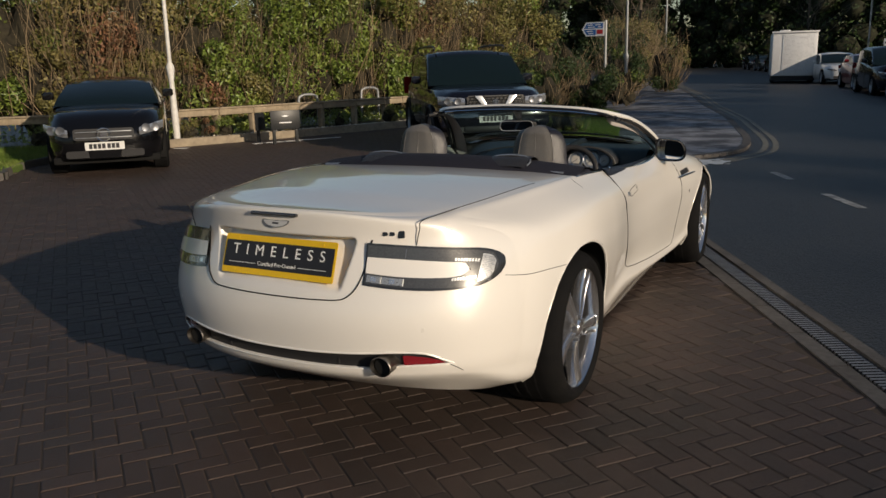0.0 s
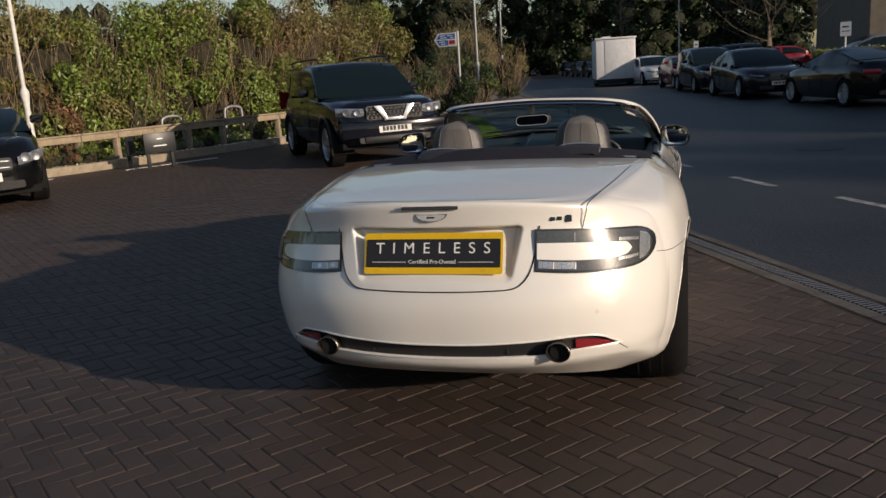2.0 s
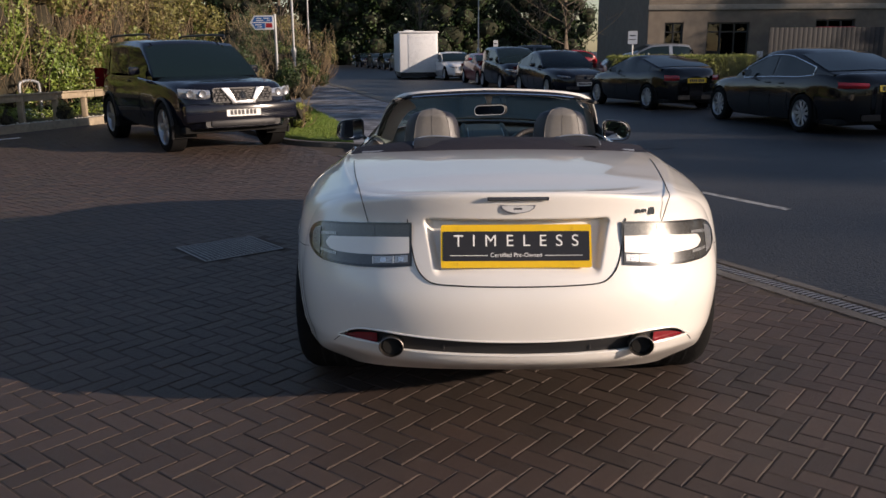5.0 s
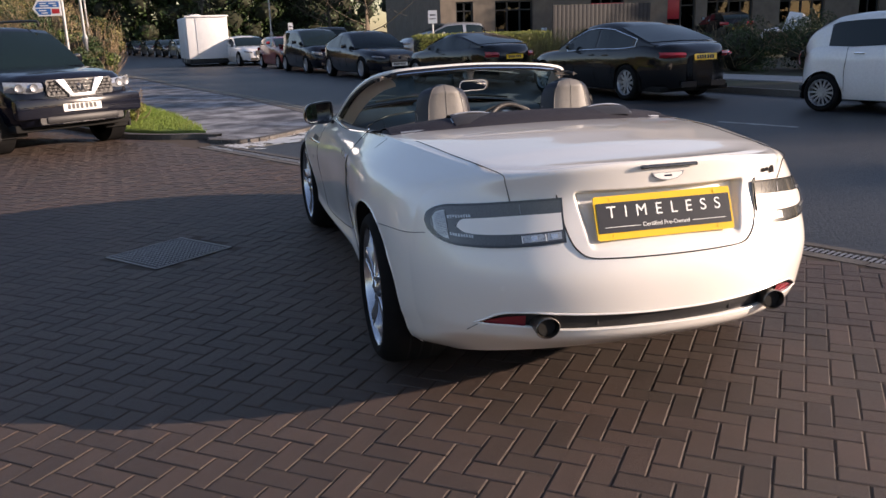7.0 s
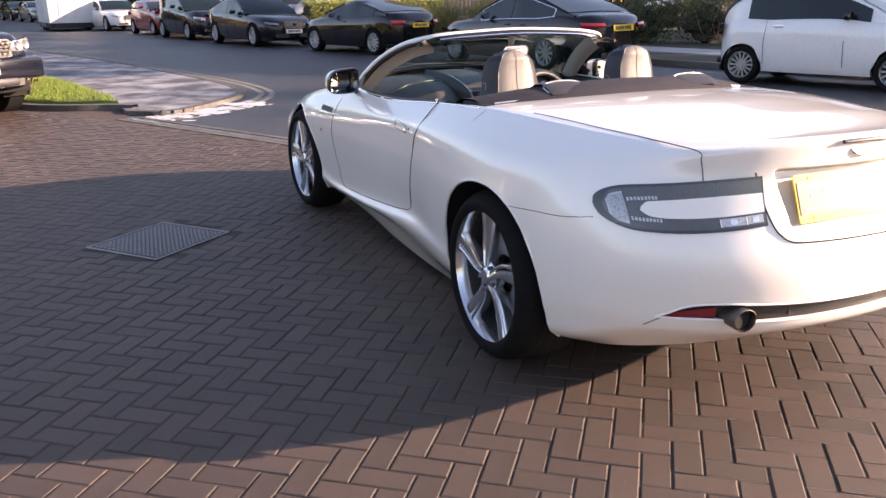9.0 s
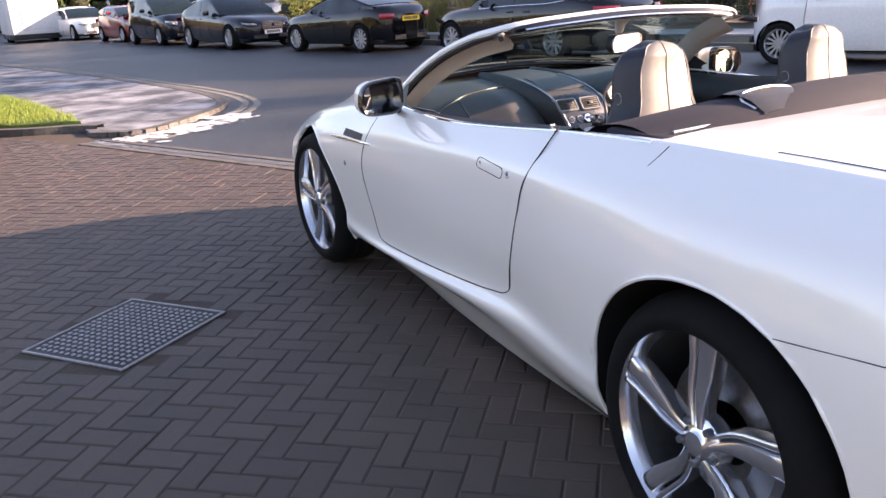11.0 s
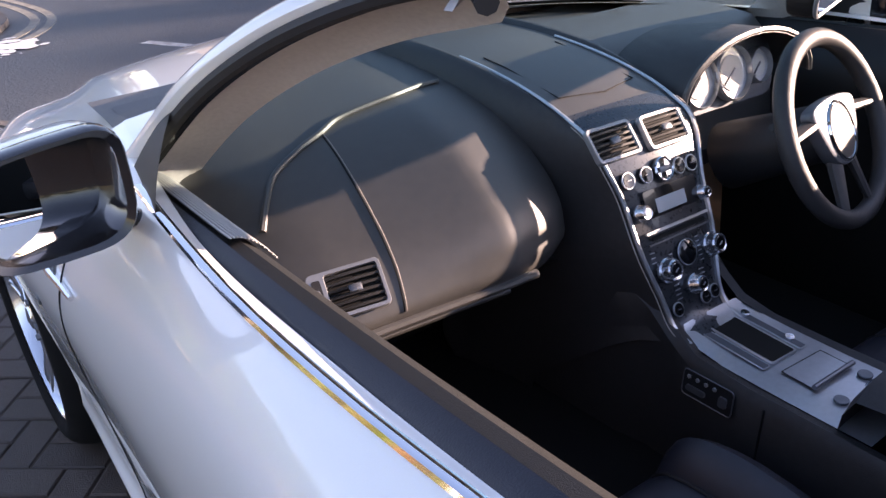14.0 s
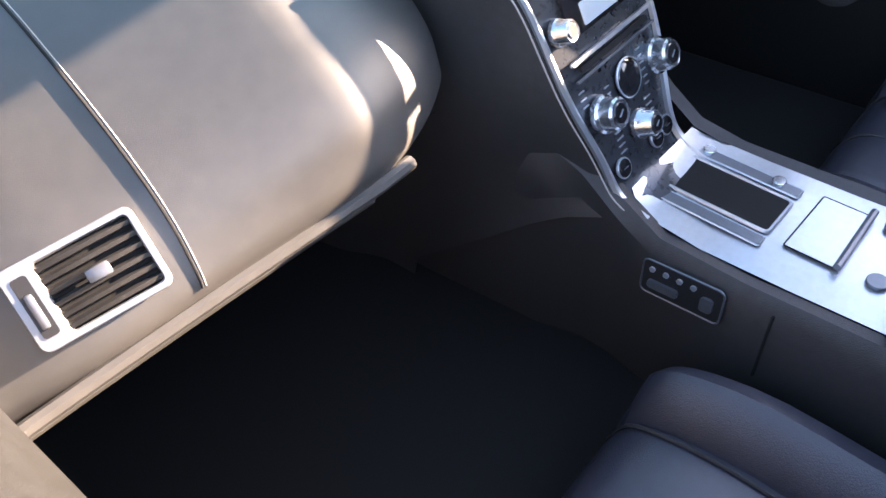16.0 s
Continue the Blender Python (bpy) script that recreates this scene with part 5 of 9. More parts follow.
def knob(x, z, r, h, label, face="black_gloss"):
    m = on_stack(x, z, 0.002)
    k = cab("knob", revolve([(r * 1.15, 0), (r * 1.15, h * 0.25), (r, h * 0.35), (r * 0.95, h * 0.9), (r * 0.82, h), (r * 0.6, h * 0.96), (1e-4, h * 0.94)], 32, "z", m=m), "alloy", stack, label)
    cab("knob_face", disc(r * 0.58, 0.002, 24, "z", m=m @ pose(0, 0, h * 0.95)), face, k)
    if face == "black_gloss":
        cab("knob_mark", box(r * 0.5, 0.0015, 0.0008, 0, (0, 0, 0)), "silver", k).matrix_basis = m @ pose(0, 0, h * 0.95 + 0.0022, 0, 0, 30)


knob(-0.013, 0.620, 0.0185, 0.024, "bright turned rotary knob")
knob(0.104, 0.630, 0.0185, 0.024, "bright turned rotary knob")
knob(0.036, 0.584, 0.0150, 0.024, "bright turned rotary knob")
knob(-0.035, 0.715, 0.0125, 0.020, "small bright knob", "alloy")
knob(0.112, 0.712, 0.0115, 0.020, "small bright knob")
for x, z, r in ((-0.042, 0.767, 0.0135), (-0.003, 0.766, 0.0135), (0.075, 0.763, 0.0135), (0.107, 0.761, 0.0135), (0.040, 0.634, 0.021), (-0.010, 0.557, 0.0115), (0.056, 0.557, 0.0115), (0.082, 0.559, 0.0115)):
    m = on_stack(x, z, 0.0015)
    b = cab("button", revolve([(r, 0), (r, 0.004), (r * 0.85, 0.006), (1e-4, 0.005)], 24, "z", m=m), "black_gloss", stack, "round glossy black button")
    cab("button_rim", revolve([(r * 1.0, 0.001), (r * 1.08, 0.004), (r * 1.01, 0.005)], 24, "z", m=m), "silver", b)
    if r < 0.02:
        cab("button_mark", box(r * 0.7, r * 0.12, 0.0008, 0, (0, 0, 0)), "silver_dark", b).matrix_basis = m @ pose(0, 0, 0.0066)
m = on_stack(0.036, 0.766, 0.002)
ck = cab("start_button", revolve([(0.0215, 0), (0.0215, 0.006), (0.019, 0.008), (0.017, 0.005), (1e-4, 0.006)], 32, "z", m=m), "chrome", stack, "bright round start button")
cab("start_face", box(0.026, 0.010, 0.002, 0.001, (0, 0, 0)), "silver_dark", ck).matrix_basis = m @ pose(0, 0, 0.008)
m = on_stack(0.040, 0.722, 0.001)
sc_ob = cab("display", prism(rrect(0.125, 0.046, 0.004), 0.003, m=m), "black_gloss", stack, "black display panel")
cab("display_glass", prism(rrect(0.070, 0.024, 0.002), 0.001, m=m @ pose(-0.004, -0.006, 0.0032)), "disp", sc_ob, "pale grey unlit display")
m = on_stack(0.038, 0.672, 0.001)
cab("disc_slot", prism(rrect(0.128, 0.007, 0.003), 0.003, m=m), "dark", stack)
cab("slot_rim", prism(rrect(0.150, 0.0045, 0.0015), 0.004, m=m @ pose(0, 0.010, 0)), "silver", stack)
cab("slot_rim", prism(rrect(0.150, 0.0030, 0.0012), 0.003, m=m @ pose(0, -0.009, 0)), "silver_dark", stack)
for x0, z0, nrow, wd in ((-0.030, 0.652, 3, 0.010), (0.006, 0.640, 6, 0.008), (0.075, 0.650, 6, 0.008), (0.002, 0.600, 5, 0.012), (0.066, 0.600, 5, 0.012), (0.112, 0.600, 3, 0.008)):
    for k in range(nrow):
        cab("key_mark", box(wd, 0.0016, 0.0012, 0, (0, 0, 0)), "silver", stack).matrix_basis = on_stack(x0, z0 - 0.0075 * k, 0.001)

# console
CX = 0.058
cons = cab("centre_console", grid([[Vector((x, y, z - 0.004 * ((x - CX) / 0.1) ** 2)) for x in np.linspace(CX - w, CX + w, 9)] for y, z, w in ((1.556, 0.536, 0.068), (1.545, 0.527, 0.076), (1.52, 0.519, 0.084), (1.46, 0.512, 0.088), (1.36, 0.508, 0.088), (1.22, 0.506, 0.088))]), "silver", car, "silver painted centre console")
tray_m = axes((0.060, 1.480, 0.5150), (1, -0.02, 0), (0, 1, 0.07))
# flat plate, near-black for the shade of the tray's opening
cab("console_tray", prism(rrect(0.058, 0.132, 0.005), 0.003, m=tray_m), "dark", cons, "shade-dark plate for the open tray")
cab("tray_rim", tube([tray_m @ Vector((p[0], p[1], 0.002)) for p in rrect(0.061, 0.135, 0.006)], 0.0025, 6, closed=True), "silver", cons)
for dx in (-0.045, 0.048):
    cab("console_slot", prism(rrect(0.014, 0.135, 0.003), 0.002, m=tray_m @ pose(dx, 0, 0.0004)), "silver_dark", cons)
    cab("slot_rim", tube([tray_m @ Vector((dx + p[0], p[1], 0.0015)) for p in rrect(0.016, 0.137, 0.003)], 0.0012, 5, closed=True), "silver", cons)
for dy in (0.045, -0.042):
    cab("slot_knob", disc(0.008, 0.007, 16, "z", m=tray_m @ pose(0.048, dy, 0.002)), "alloy", cons)
lid_m = axes((0.069, 1.364, 0.5095), (1, -0.04, 0), (0, 1, 0.03))
cab("console_lid", prism(rrect(0.094, 0.052, 0.002), 0.0015, m=lid_m), "silver", cons)
cab("lid_gap", tube([lid_m @ Vector((p[0], p[1], 0.001)) for p in rrect(0.096, 0.054, 0.002)], 0.0010, 5, closed=True), "gap", cons)
cab("lid_bar", tube([lid_m @ Vector((-0.050, -0.030, 0.006)), lid_m @ Vector((0.052, -0.026, 0.006))], 0.0042, 8), "silver_dark", cons)
for dx, dy in ((-0.040, -0.068), (0.044, -0.052)):
    cab("console_button", disc(0.011, 0.004, 20, "z", m=lid_m @ pose(dx, dy, 0.0)), "silver_dark", cons)
for s in (-1, 1):
    rows = []
    for y, z, w in ((2.10, 0.60, 0.105), (1.85, 0.61, 0.098), (1.66, 0.62, 0.088), (1.60, 0.575, 0.074), (1.555, 0.538, 0.076), (1.50, 0.516, 0.088), (1.40, 0.510, 0.092), (1.10, 0.506, 0.092), (0.90, 0.52, 0.092)):
        rows.append([Vector((CX + s * (w - 0.003), y, z - 0.006)), Vector((CX + s * (w + 0.014), y, z - 0.002)), Vector((CX + s * (w + 0.028), y, z - 0.018)), Vector((CX + s * (w + 0.030), y, z - 0.10)), Vector((CX + s * (w + 0.02), y, 0.24))])
    cab("console_side", grid(rows), "leather_black", cons, "black leather console side")
cab("side_seam", tube([(CX - 0.121, 1.362, 0.497), (CX - 0.123, 1.364, 0.45), (CX - 0.122, 1.366, 0.40)], 0.0018, 5), "gap", cons)
rows = []
for y, z in ((1.27, 0.505), (1.265, 0.555), (1.25, 0.585), (1.10, 0.60), (0.95, 0.60)):
    rows.append([Vector((0.062 + x, y, z - 0.02 * (abs(x) / 0.09) ** 4)) for x in np.linspace(-0.095, 0.095, 9)])
cab("armrest_lid", grid(rows), "leather_black", car, "black leather armrest box")
cab("armrest_handle", tube(smooth_line([(0.02, 1.262, 0.555), (0.035, 1.24, 0.585), (0.09, 1.24, 0.585), (0.105, 1.262, 0.555)], 5), 0.006, 8), "chrome", car)
sw_m = axes((-0.0645, 1.458, 0.478), (0, -1, 0.0), (0.10, 0, 1))
sw = cab("seat_switch_panel", prism(rrect(0.092, 0.044, 0.007), 0.003, m=sw_m), "black_plastic", cons, "small seat switch panel")
cab("panel_rim", tube([sw_m @ Vector((p[0], p[1], 0.003)) for p in rrect(0.093, 0.045, 0.007)], 0.0013, 5, closed=True), "silver_dark", sw)
for k in range(4):
    cab("switch_lamp", disc(0.0035, 0.003, 10, "z", m=sw_m @ pose(-0.035 + 0.016 * k, 0.012, 0.003)), "silver", sw)
cab("switch_bar", prism(rrect(0.036, 0.010, 0.004), 0.004, m=sw_m @ pose(-0.020, -0.007, 0.003)), "silver_dark", sw)
cab("switch_bar", prism(rrect(0.014, 0.018, 0.004), 0.004, m=sw_m @ pose(0.030, -0.002, 0.003)), "silver_dark", sw)

# driver's side: dash, dials and wheel
drv = cab("driver_dash", grid([[Vector((x, y + 0.02 * ((x - 0.4) / 0.25) ** 2, z)) for x in np.linspace(0.165, 0.70, 14)] for y, z in ((2.2, 0.905), (2.05, 0.90), (1.95, 0.885), (1.90, 0.84), (1.88, 0.75), (1.86, 0.66), (1.90, 0.60))]), "dash", car, "charcoal driver's dash")
cowl = []
for y, r in ((1.95, 0.85), (1.86, 0.97), (1.77, 1.0), (1.735, 1.0), (1.73, 0.95)):
    cowl.append([Vector((0.365 + 0.19 * r * math.cos(a), y, 0.825 + 0.105 * r * math.sin(a))) for a in np.linspace(math.pi, 0, 16)])
cab("dial_cowl", grid(cowl), "leather_black", drv, "hooded black dial cowl")
cab("cowl_edge", tube(cowl[3], 0.006, 6), "dash", drv)
for x, r in ((0.285, 0.052), (0.385, 0.055), (0.468, 0.036)):
    m = axes((x, 1.80, 0.838), (1, 0, 0), (0, 0.25, 1))
    dl = cab("dial", revolve([(r, 0), (r, 0.014), (r * 0.93, 0.018), (r * 0.90, 0.006), (1e-4, 0.004)], 36, "z", m=m), "silver", drv, "silver ringed dial")
    cab("dial_face", disc(r * 0.62, 0.002, 24, "z", m=m @ pose(0, 0, 0.006)), "ivory", dl, "pale dial face")
    small = cab("dial_needle", box(r * 0.8, 0.003, 0.002, 0, (r * 0.2, 0, 0.0095)), "silver_dark", dl)
    small.matrix_basis = m @ pose(0, 0, 0, 0, 0, 220)
cab("dial_plate", prism(rrect(0.30, 0.12, 0.04, 6), 0.004, m=axes((0.372, 1.805, 0.835), (1, 0, 0), (0, 0.25, 1))), "silver_dark", drv)
SWC = Vector((0.328, 1.535, 0.795))
wm = axes(SWC, (1, 0.13, 0), (0, 0.42, 0.91)) @ Matrix.Scale(0.88, 4)
circ = [wm @ Vector((0.182 * math.cos(a), 0.182 * math.sin(a) * (0.97 if math.sin(a) < 0 else 1), 0)) for a in np.linspace(0, 2 * math.pi, 48, endpoint=False)]
stw = cab("steering_wheel", tube(circ, 0.0165, 12, closed=True), "leather_black", car, "black leather steering wheel with grey hub")
hub_o = [(0.085, 0.045), (0.06, 0.060), (0, 0.066), (-0.06, 0.060), (-0.085, 0.045), (-0.075, 0.0), (-0.045, -0.055), (0, -0.070), (0.045, -0.055), (0.075, 0.0)]
cab("hub_pad", prism([tuple(v)[:2] for v in smooth_line([(a, b, 0) for a, b in hub_o], 4, True)], 0.03, m=wm @ pose(0, 0.0, -0.02), bevel=0.006), "silver_dark", stw, "grey steering wheel hub")
cab("hub_badge", revolve([(0.050, 0.0), (0.052, 0.004), (0.055, 0.004), (0.057, 0.0)], 32, "z", m=wm @ pose(0, -0.004, 0.010) @ Matrix.Diagonal((0.85, 1.08, 1, 1))), "chrome", stw)
cab("hub_centre", disc(0.049, 0.004, 32, "z", m=wm @ pose(0, -0.004, 0.009) @ Matrix.Diagonal((0.85, 1.08, 1, 1))), "leather_black", stw)
for ax, ay, bx, by in ((0.07, 0.03, 0.17, 0.02), (-0.07, 0.03, -0.17, 0.02), (0.03, -0.05, 0.055, -0.16), (-0.03, -0.05, -0.055, -0.16)):
    cab("wheel_spoke", tube([wm @ Vector((ax, ay, -0.006)), wm @ Vector((bx, by, -0.002))], [0.016, 0.011], 8, flat=0.6), "leather_black", stw)
cab("steering_column", tube([wm @ Vector((0, 0, -0.02)), wm @ Vector((0, 0, -0.24))], [0.05, 0.065], 16), "black_plastic", car)
for s in (-1, 1):
    cab("stalk", tube([wm @ Vector((s * 0.04, 0.02, -0.06)), wm @ Vector((s * 0.13, 0.05, -0.05))], [0.008, 0.006], 8), "black_plastic", car)

# hooped covers behind the seats
for cx in (-0.30, 0.40):
    hoop = [[Vector((cx + x, y, z - 0.02 * (abs(x) / 0.14) ** 4)) for x in np.linspace(-0.105, 0.105, 11)] for y, z in ((0.31, 0.985), (0.36, 1.012), (0.41, 1.024), (0.46, 1.020), (0.50, 1.004), (0.515, 0.95))]
    hc = cab("hoop_cover", grid(hoop), "leather_black", car, "black padded roll hoop cover with a bright edge")
    cab("hoop_edge", tube(smooth_line([(cx - 0.108, 0.34, 0.988), (cx - 0.105, 0.39, 1.004), (cx - 0.075, 0.41, 1.021), (cx, 0.41, 1.028), (cx + 0.075, 0.41, 1.021), (cx + 0.105, 0.39, 1.004), (cx + 0.108, 0.34, 0.988)], 5), 0.004, 8), "silver", hc, "bright hoop edge")

# ---- ground ----
M["asphalt"] = mat("damp_asphalt", (0.030, 0.032, 0.036), 0.50, var=1.2, scale=85, second=(0.060, 0.060, 0.060), amount=0.5, stain=0.6, bump=2.4, bscale=48)
M["bed"] = mat("dark_joint_sand", (0.062, 0.045, 0.035), 0.95, var=0.3, scale=60)
M["brick"] = mat("brown_red_paver", (0.066, 0.042, 0.033), 0.60, spec=0.7, var=0.42, scale=170, second=(0.050, 0.038, 0.030), amount=0.75, stain=1.3, bump=0.9, bscale=330, rand=0.20)
M["brick_far"] = mat("brown_red_pavers", (0.066, 0.042, 0.033), 0.60, spec=0.7, var=0.42, scale=170, second=(0.050, 0.038, 0.030), amount=0.75, stain=1.3, bump=0.9, bscale=330, isl=0.20)
M["kerb"] = mat("pale_concrete_kerb", (0.135, 0.127, 0.115), 0.8, var=0.25, scale=30, second=(0.10, 0.09, 0.08), amount=0.6, stain=4, bump=0.4, bscale=150)
M["pale_path"] = mat("frosted_concrete_footway", (0.34, 0.335, 0.33), 0.8, var=0.2, scale=30, second=(0.22, 0.21, 0.20), amount=0.5, stain=1.5)
M["timber_edge"] = mat("pale_timber_edging", (0.34, 0.28, 0.20), 0.8, var=0.2, scale=14, second=(0.2, 0.16, 0.12), amount=0.6, stain=3)
M["channel"] = mat("weathered_concrete_channel", (0.12, 0.112, 0.105), 0.8, var=0.3, scale=30, second=(0.06, 0.052, 0.048), amount=0.7, stain=3, bump=0.4, bscale=150)
M["iron"] = mat("dark_cast_iron", (0.055, 0.053, 0.055), 0.55, 0.5, var=0.3, scale=60, bump=0.3, bscale=200)
M["iron_worn"] = mat("worn_bright_iron", (0.30, 0.29, 0.29), 0.42, 0.6, var=0.3, scale=60)
M["grate"] = mat("galvanised_grating", (0.30, 0.30, 0.31), 0.5, 0.6, var=0.3, scale=40)
M["frost_path"] = mat("frosted_footway", (0.06, 0.06, 0.068), 0.7, var=0.35, scale=60, second=(0.42, 0.43, 0.46), amount=0.75, stain=1.6, bump=0.3, bscale=120)
M["frost"] = mat("patchy_ice", (0.62, 0.62, 0.62), 0.35, var=0.2, scale=30, bump=0.4, bscale=60)
M["grass"] = mat("short_grass", (0.065, 0.115, 0.022), 0.9, var=0.4, scale=40, second=(0.13, 0.15, 0.04), amount=0.6, stain=1.2, isl=0.35)
M["soil"] = mat("winter_soil", (0.055, 0.045, 0.032), 0.95, var=0.4, scale=20, second=(0.04, 0.06, 0.02), amount=0.6, stain=0.8, bump=0.6, bscale=30)
M["line_white"] = mat("worn_white_road_paint", (0.42, 0.42, 0.41), 0.7, var=0.3, scale=50, second=(0.08, 0.08, 0.08), amount=0.75, stain=6)
M["line_bright"] = mat("fresh_white_road_paint", (0.70, 0.70, 0.69), 0.7, var=0.15, scale=50, second=(0.4, 0.4, 0.4), amount=0.4, stain=6)
M["line_yellow"] = mat("worn_yellow_road_paint", (0.22, 0.205, 0.165), 0.7, var=0.3, scale=50, second=(0.11, 0.105, 0.095), amount=0.75, stain=5)


def sheet(points, z, bm=None):
    b = bm or bmesh.new()
    b.faces.new([b.verts.new((x, y, z)) for x, y in points])
    return b


def slab(points, z0, z1, bevel=0.0):
    b = bmesh.new()
    f = b.faces.new([b.verts.new((x, y, z0)) for x, y in points])
    top = bmesh.ops.extrude_face_region(b, geom=[f])["geom"]
    bmesh.ops.translate(b, vec=(0, 0, z1 - z0), verts=[v for v in top if isinstance(v, bmesh.types.BMVert)])
    if bevel:
        bmesh.ops.bevel(b, geom=[e for e in b.edges if all(abs(v.co.z - z1) < 1e-5 for v in e.verts)], offset=bevel, segments=2, profile=0.5, affect="EDGES")
    return b


def ribbon(pts, half, z0, z1, bm=None):
    """A low bar of square section along a line on the ground."""
    p = [Vector((x, y, 0)) for x, y in pts]
    rows = []
    for i, q in enumerate(p):
        d = (p[min(i + 1, len(p) - 1)] - p[max(i - 1, 0)]).normalized()
        s = Vector((d.y, -d.x, 0)) * half
        rows.append([q - s + Vector((0, 0, z0)), q - s + Vector((0, 0, z1)), q + s + Vector((0, 0, z1)), q + s + Vector((0, 0, z0))])
    b = grid(rows, bm)
    b.verts.ensure_lookup_table()
    return b


ROAD_Z = -0.014
single("ground", sheet([(-700, -700), (700, -700), (700, 700), (-700, 700)], ROAD_Z), "asphalt", "dark damp asphalt road and open ground", "ground", kind="structure")

# the edge between block paving and road: x = 2.38 - 0.468 y
CH0, CHD = Vector((2.42, 0.0, 0)), Vector((-0.448, 0.894, 0))
CHN = Vector((0.894, 0.448, 0))


def along(t, off=0.0):
    p = CH0 + CHD * t + CHN * off
    return (p.x, p.y)


FENCE = [(-15.0, 4.6), (-10.7, 8.1), (-9.2, 11.2), (-7.9, 14.4), (-7.2, 17.0)]
paved = [along(-30, -0.02), along(8.72, -0.02), (-1.72, 9.9), (-2.95, 10.6), (-4.4, 12.8), (-6.5, 16.0), (-7.3, 16.6), (-8.0, 14.4), (-9.3, 11.2), (-10.6, 8.2), (-9.8, 5.3), (-8.75, 3.95), (-10.2, 0.5), (-17, -2), (-22, -22)]
paving = single("pavement", sheet(paved, -0.0038), "bed", "block paved forecourt with dark sanded joints", "paving", kind="structure")

# linear drain between paving and road
chan = tagged(new("drain_channel"), "long concrete drain channel with a metal grating, at the paving's edge", "drain", kind="structure")
for t in np.arange(-12, 8.6, 0.5):
    a, b = along(t + 0.006), along(t + 0.494)
    part("edging_stone", ribbon([along(t + 0.004, -0.075), along(t + 0.496, -0.075)], 0.045, -0.02, 0.004), "channel", chan)
    part("edging_stone", ribbon([along(t + 0.004, 0.16), along(t + 0.496, 0.16)], 0.035, -0.02, 0.002), "channel", chan)
    g = bmesh.new()
    for k in range(14):
        tt = t + (k + 0.5) * 0.5 / 14
        ribbon([along(tt - 0.010, 0.045), along(tt + 0.010, 0.045)], 0.05, -0.02, 0.000, g)
    part("grating", g, "grate", chan)
part("channel_trough", ribbon([along(-12, 0.045), along(8.6, 0.045)], 0.06, -0.02, -0.0105), "dark", chan)

# manhole cover in the paving
cov = [(-2.227, 2.348), (-1.807, 2.684), (-1.493, 2.379), (-1.943, 1.98)]
cx, cy = np.mean(cov, 0)
cover_m = pose(cx, cy, 0, 0, 0, math.degrees(math.atan2(0.336, 0.42)))
cover = thing("manhole_cover", "square dark cast-iron inspection cover set in block paving", "manhole cover", cover_m)
part("cover_frame", box(0.62, 0.56, 0.03, 0.004, (0, 0, -0.0125)), "iron", cover)
tiles = bmesh.new()
for i in range(17):
    for j in range(15):
        box(0.018, 0.018, 0.006, 0.003, ((i - 8) * 0.0325, (j - 7) * 0.0335, 0.0045), 1, tiles)
part("cover_studs", tiles, "iron_worn", cover)
for sx, sy, lx, ly in ((0, 0.272, 0.60, 0.012), (0, -0.272, 0.60, 0.012), (0.302, 0, 0.012, 0.556), (-0.302, 0, 0.012, 0.556)):
    part("frame_edge", box(lx, ly, 0.008, 0.002, (sx, sy, 0.004)), "iron_worn", cover)

# footway corner with grass beyond the paving
foot_edge = smooth_line([(-1.55, 8.55, 0), (-1.05, 8.25, 0), (-0.40, 8.9, 0), (0.08, 9.65, 0), (0.25, 10.5, 0), (0.12, 12.0, 0), (-0.33, 14.2, 0), (-1.05, 17.5, 0), (-2.4, 22.5, 0), (-3.95, 29.0, 0), (-7.5, 42, 0), (-13, 60, 0)], 5)
foot = [(p.x, p.y) for p in foot_edge] + [(-20, 60), (-9, 30), (-6.2, 20), (-4.3, 14.0), (-1.72, 9.95)]
single("footway", slab(foot, -0.02, 0.036), "frost_path", "frosted asphalt footway with melted dark patches", "footway", kind="structure")
kb = tagged(new("kerb_line"), "weathered concrete kerb stones beside the footway", "kerb", kind="structure")
for a, b in zip(foot_edge, foot_edge[1:]):
    if a.y < 40:
        d = (b - a).normalized() * 0.006
        part("kerb_stone", ribbon([(a.x + d.x, a.y + d.y), (b.x - d.x, b.y - d.y)], 0.065, -0.02, 0.041), "channel", kb)
for off in (0.30, 0.46):
    pts = []
    for a, b in zip(foot_edge, foot_edge[1:]):
        d = (b - a).normalized()
        pts.append((a.x + d.y * off, a.y - d.x * off))
    single("yellow_line", ribbon(pts[2:], 0.045, ROAD_Z - 0.01, ROAD_Z + 0.004), "line_yellow", "worn yellow painted line along the kerb", "road marking", kind="structure")
grass_poly = [(-1.60, 9.12), (-2.3, 9.38), (-2.95, 10.1), (-4.45, 12.85), (-6.6, 16.2), (-8.0, 21.0), (-6.0, 21.5), (-3.5, 17.0), (-2.75, 14.3), (-2.05, 11.6)]
single("grass_bank", slab(grass_poly, -0.02, 0.11, 0.03), "grass", "rough green grass verge beside the footway", "grass", kind="structure")
gk = tagged(new("kerb_line"), "concrete kerb stones edging the grass", "kerb", kind="structure")
edge = smooth_line([(-1.42, 8.80, 0), (-1.70, 9.02, 0), (-2.3, 9.28, 0), (-2.95, 10.0, 0), (-4.45, 12.8, 0), (-6.5, 16.1, 0)], 6)
for a, b in zip(edge, edge[1:]):
    part("kerb_stone", ribbon([(a.x, a.y), (b.x, b.y)], 0.06, -0.02, 0.075), "channel", gk)


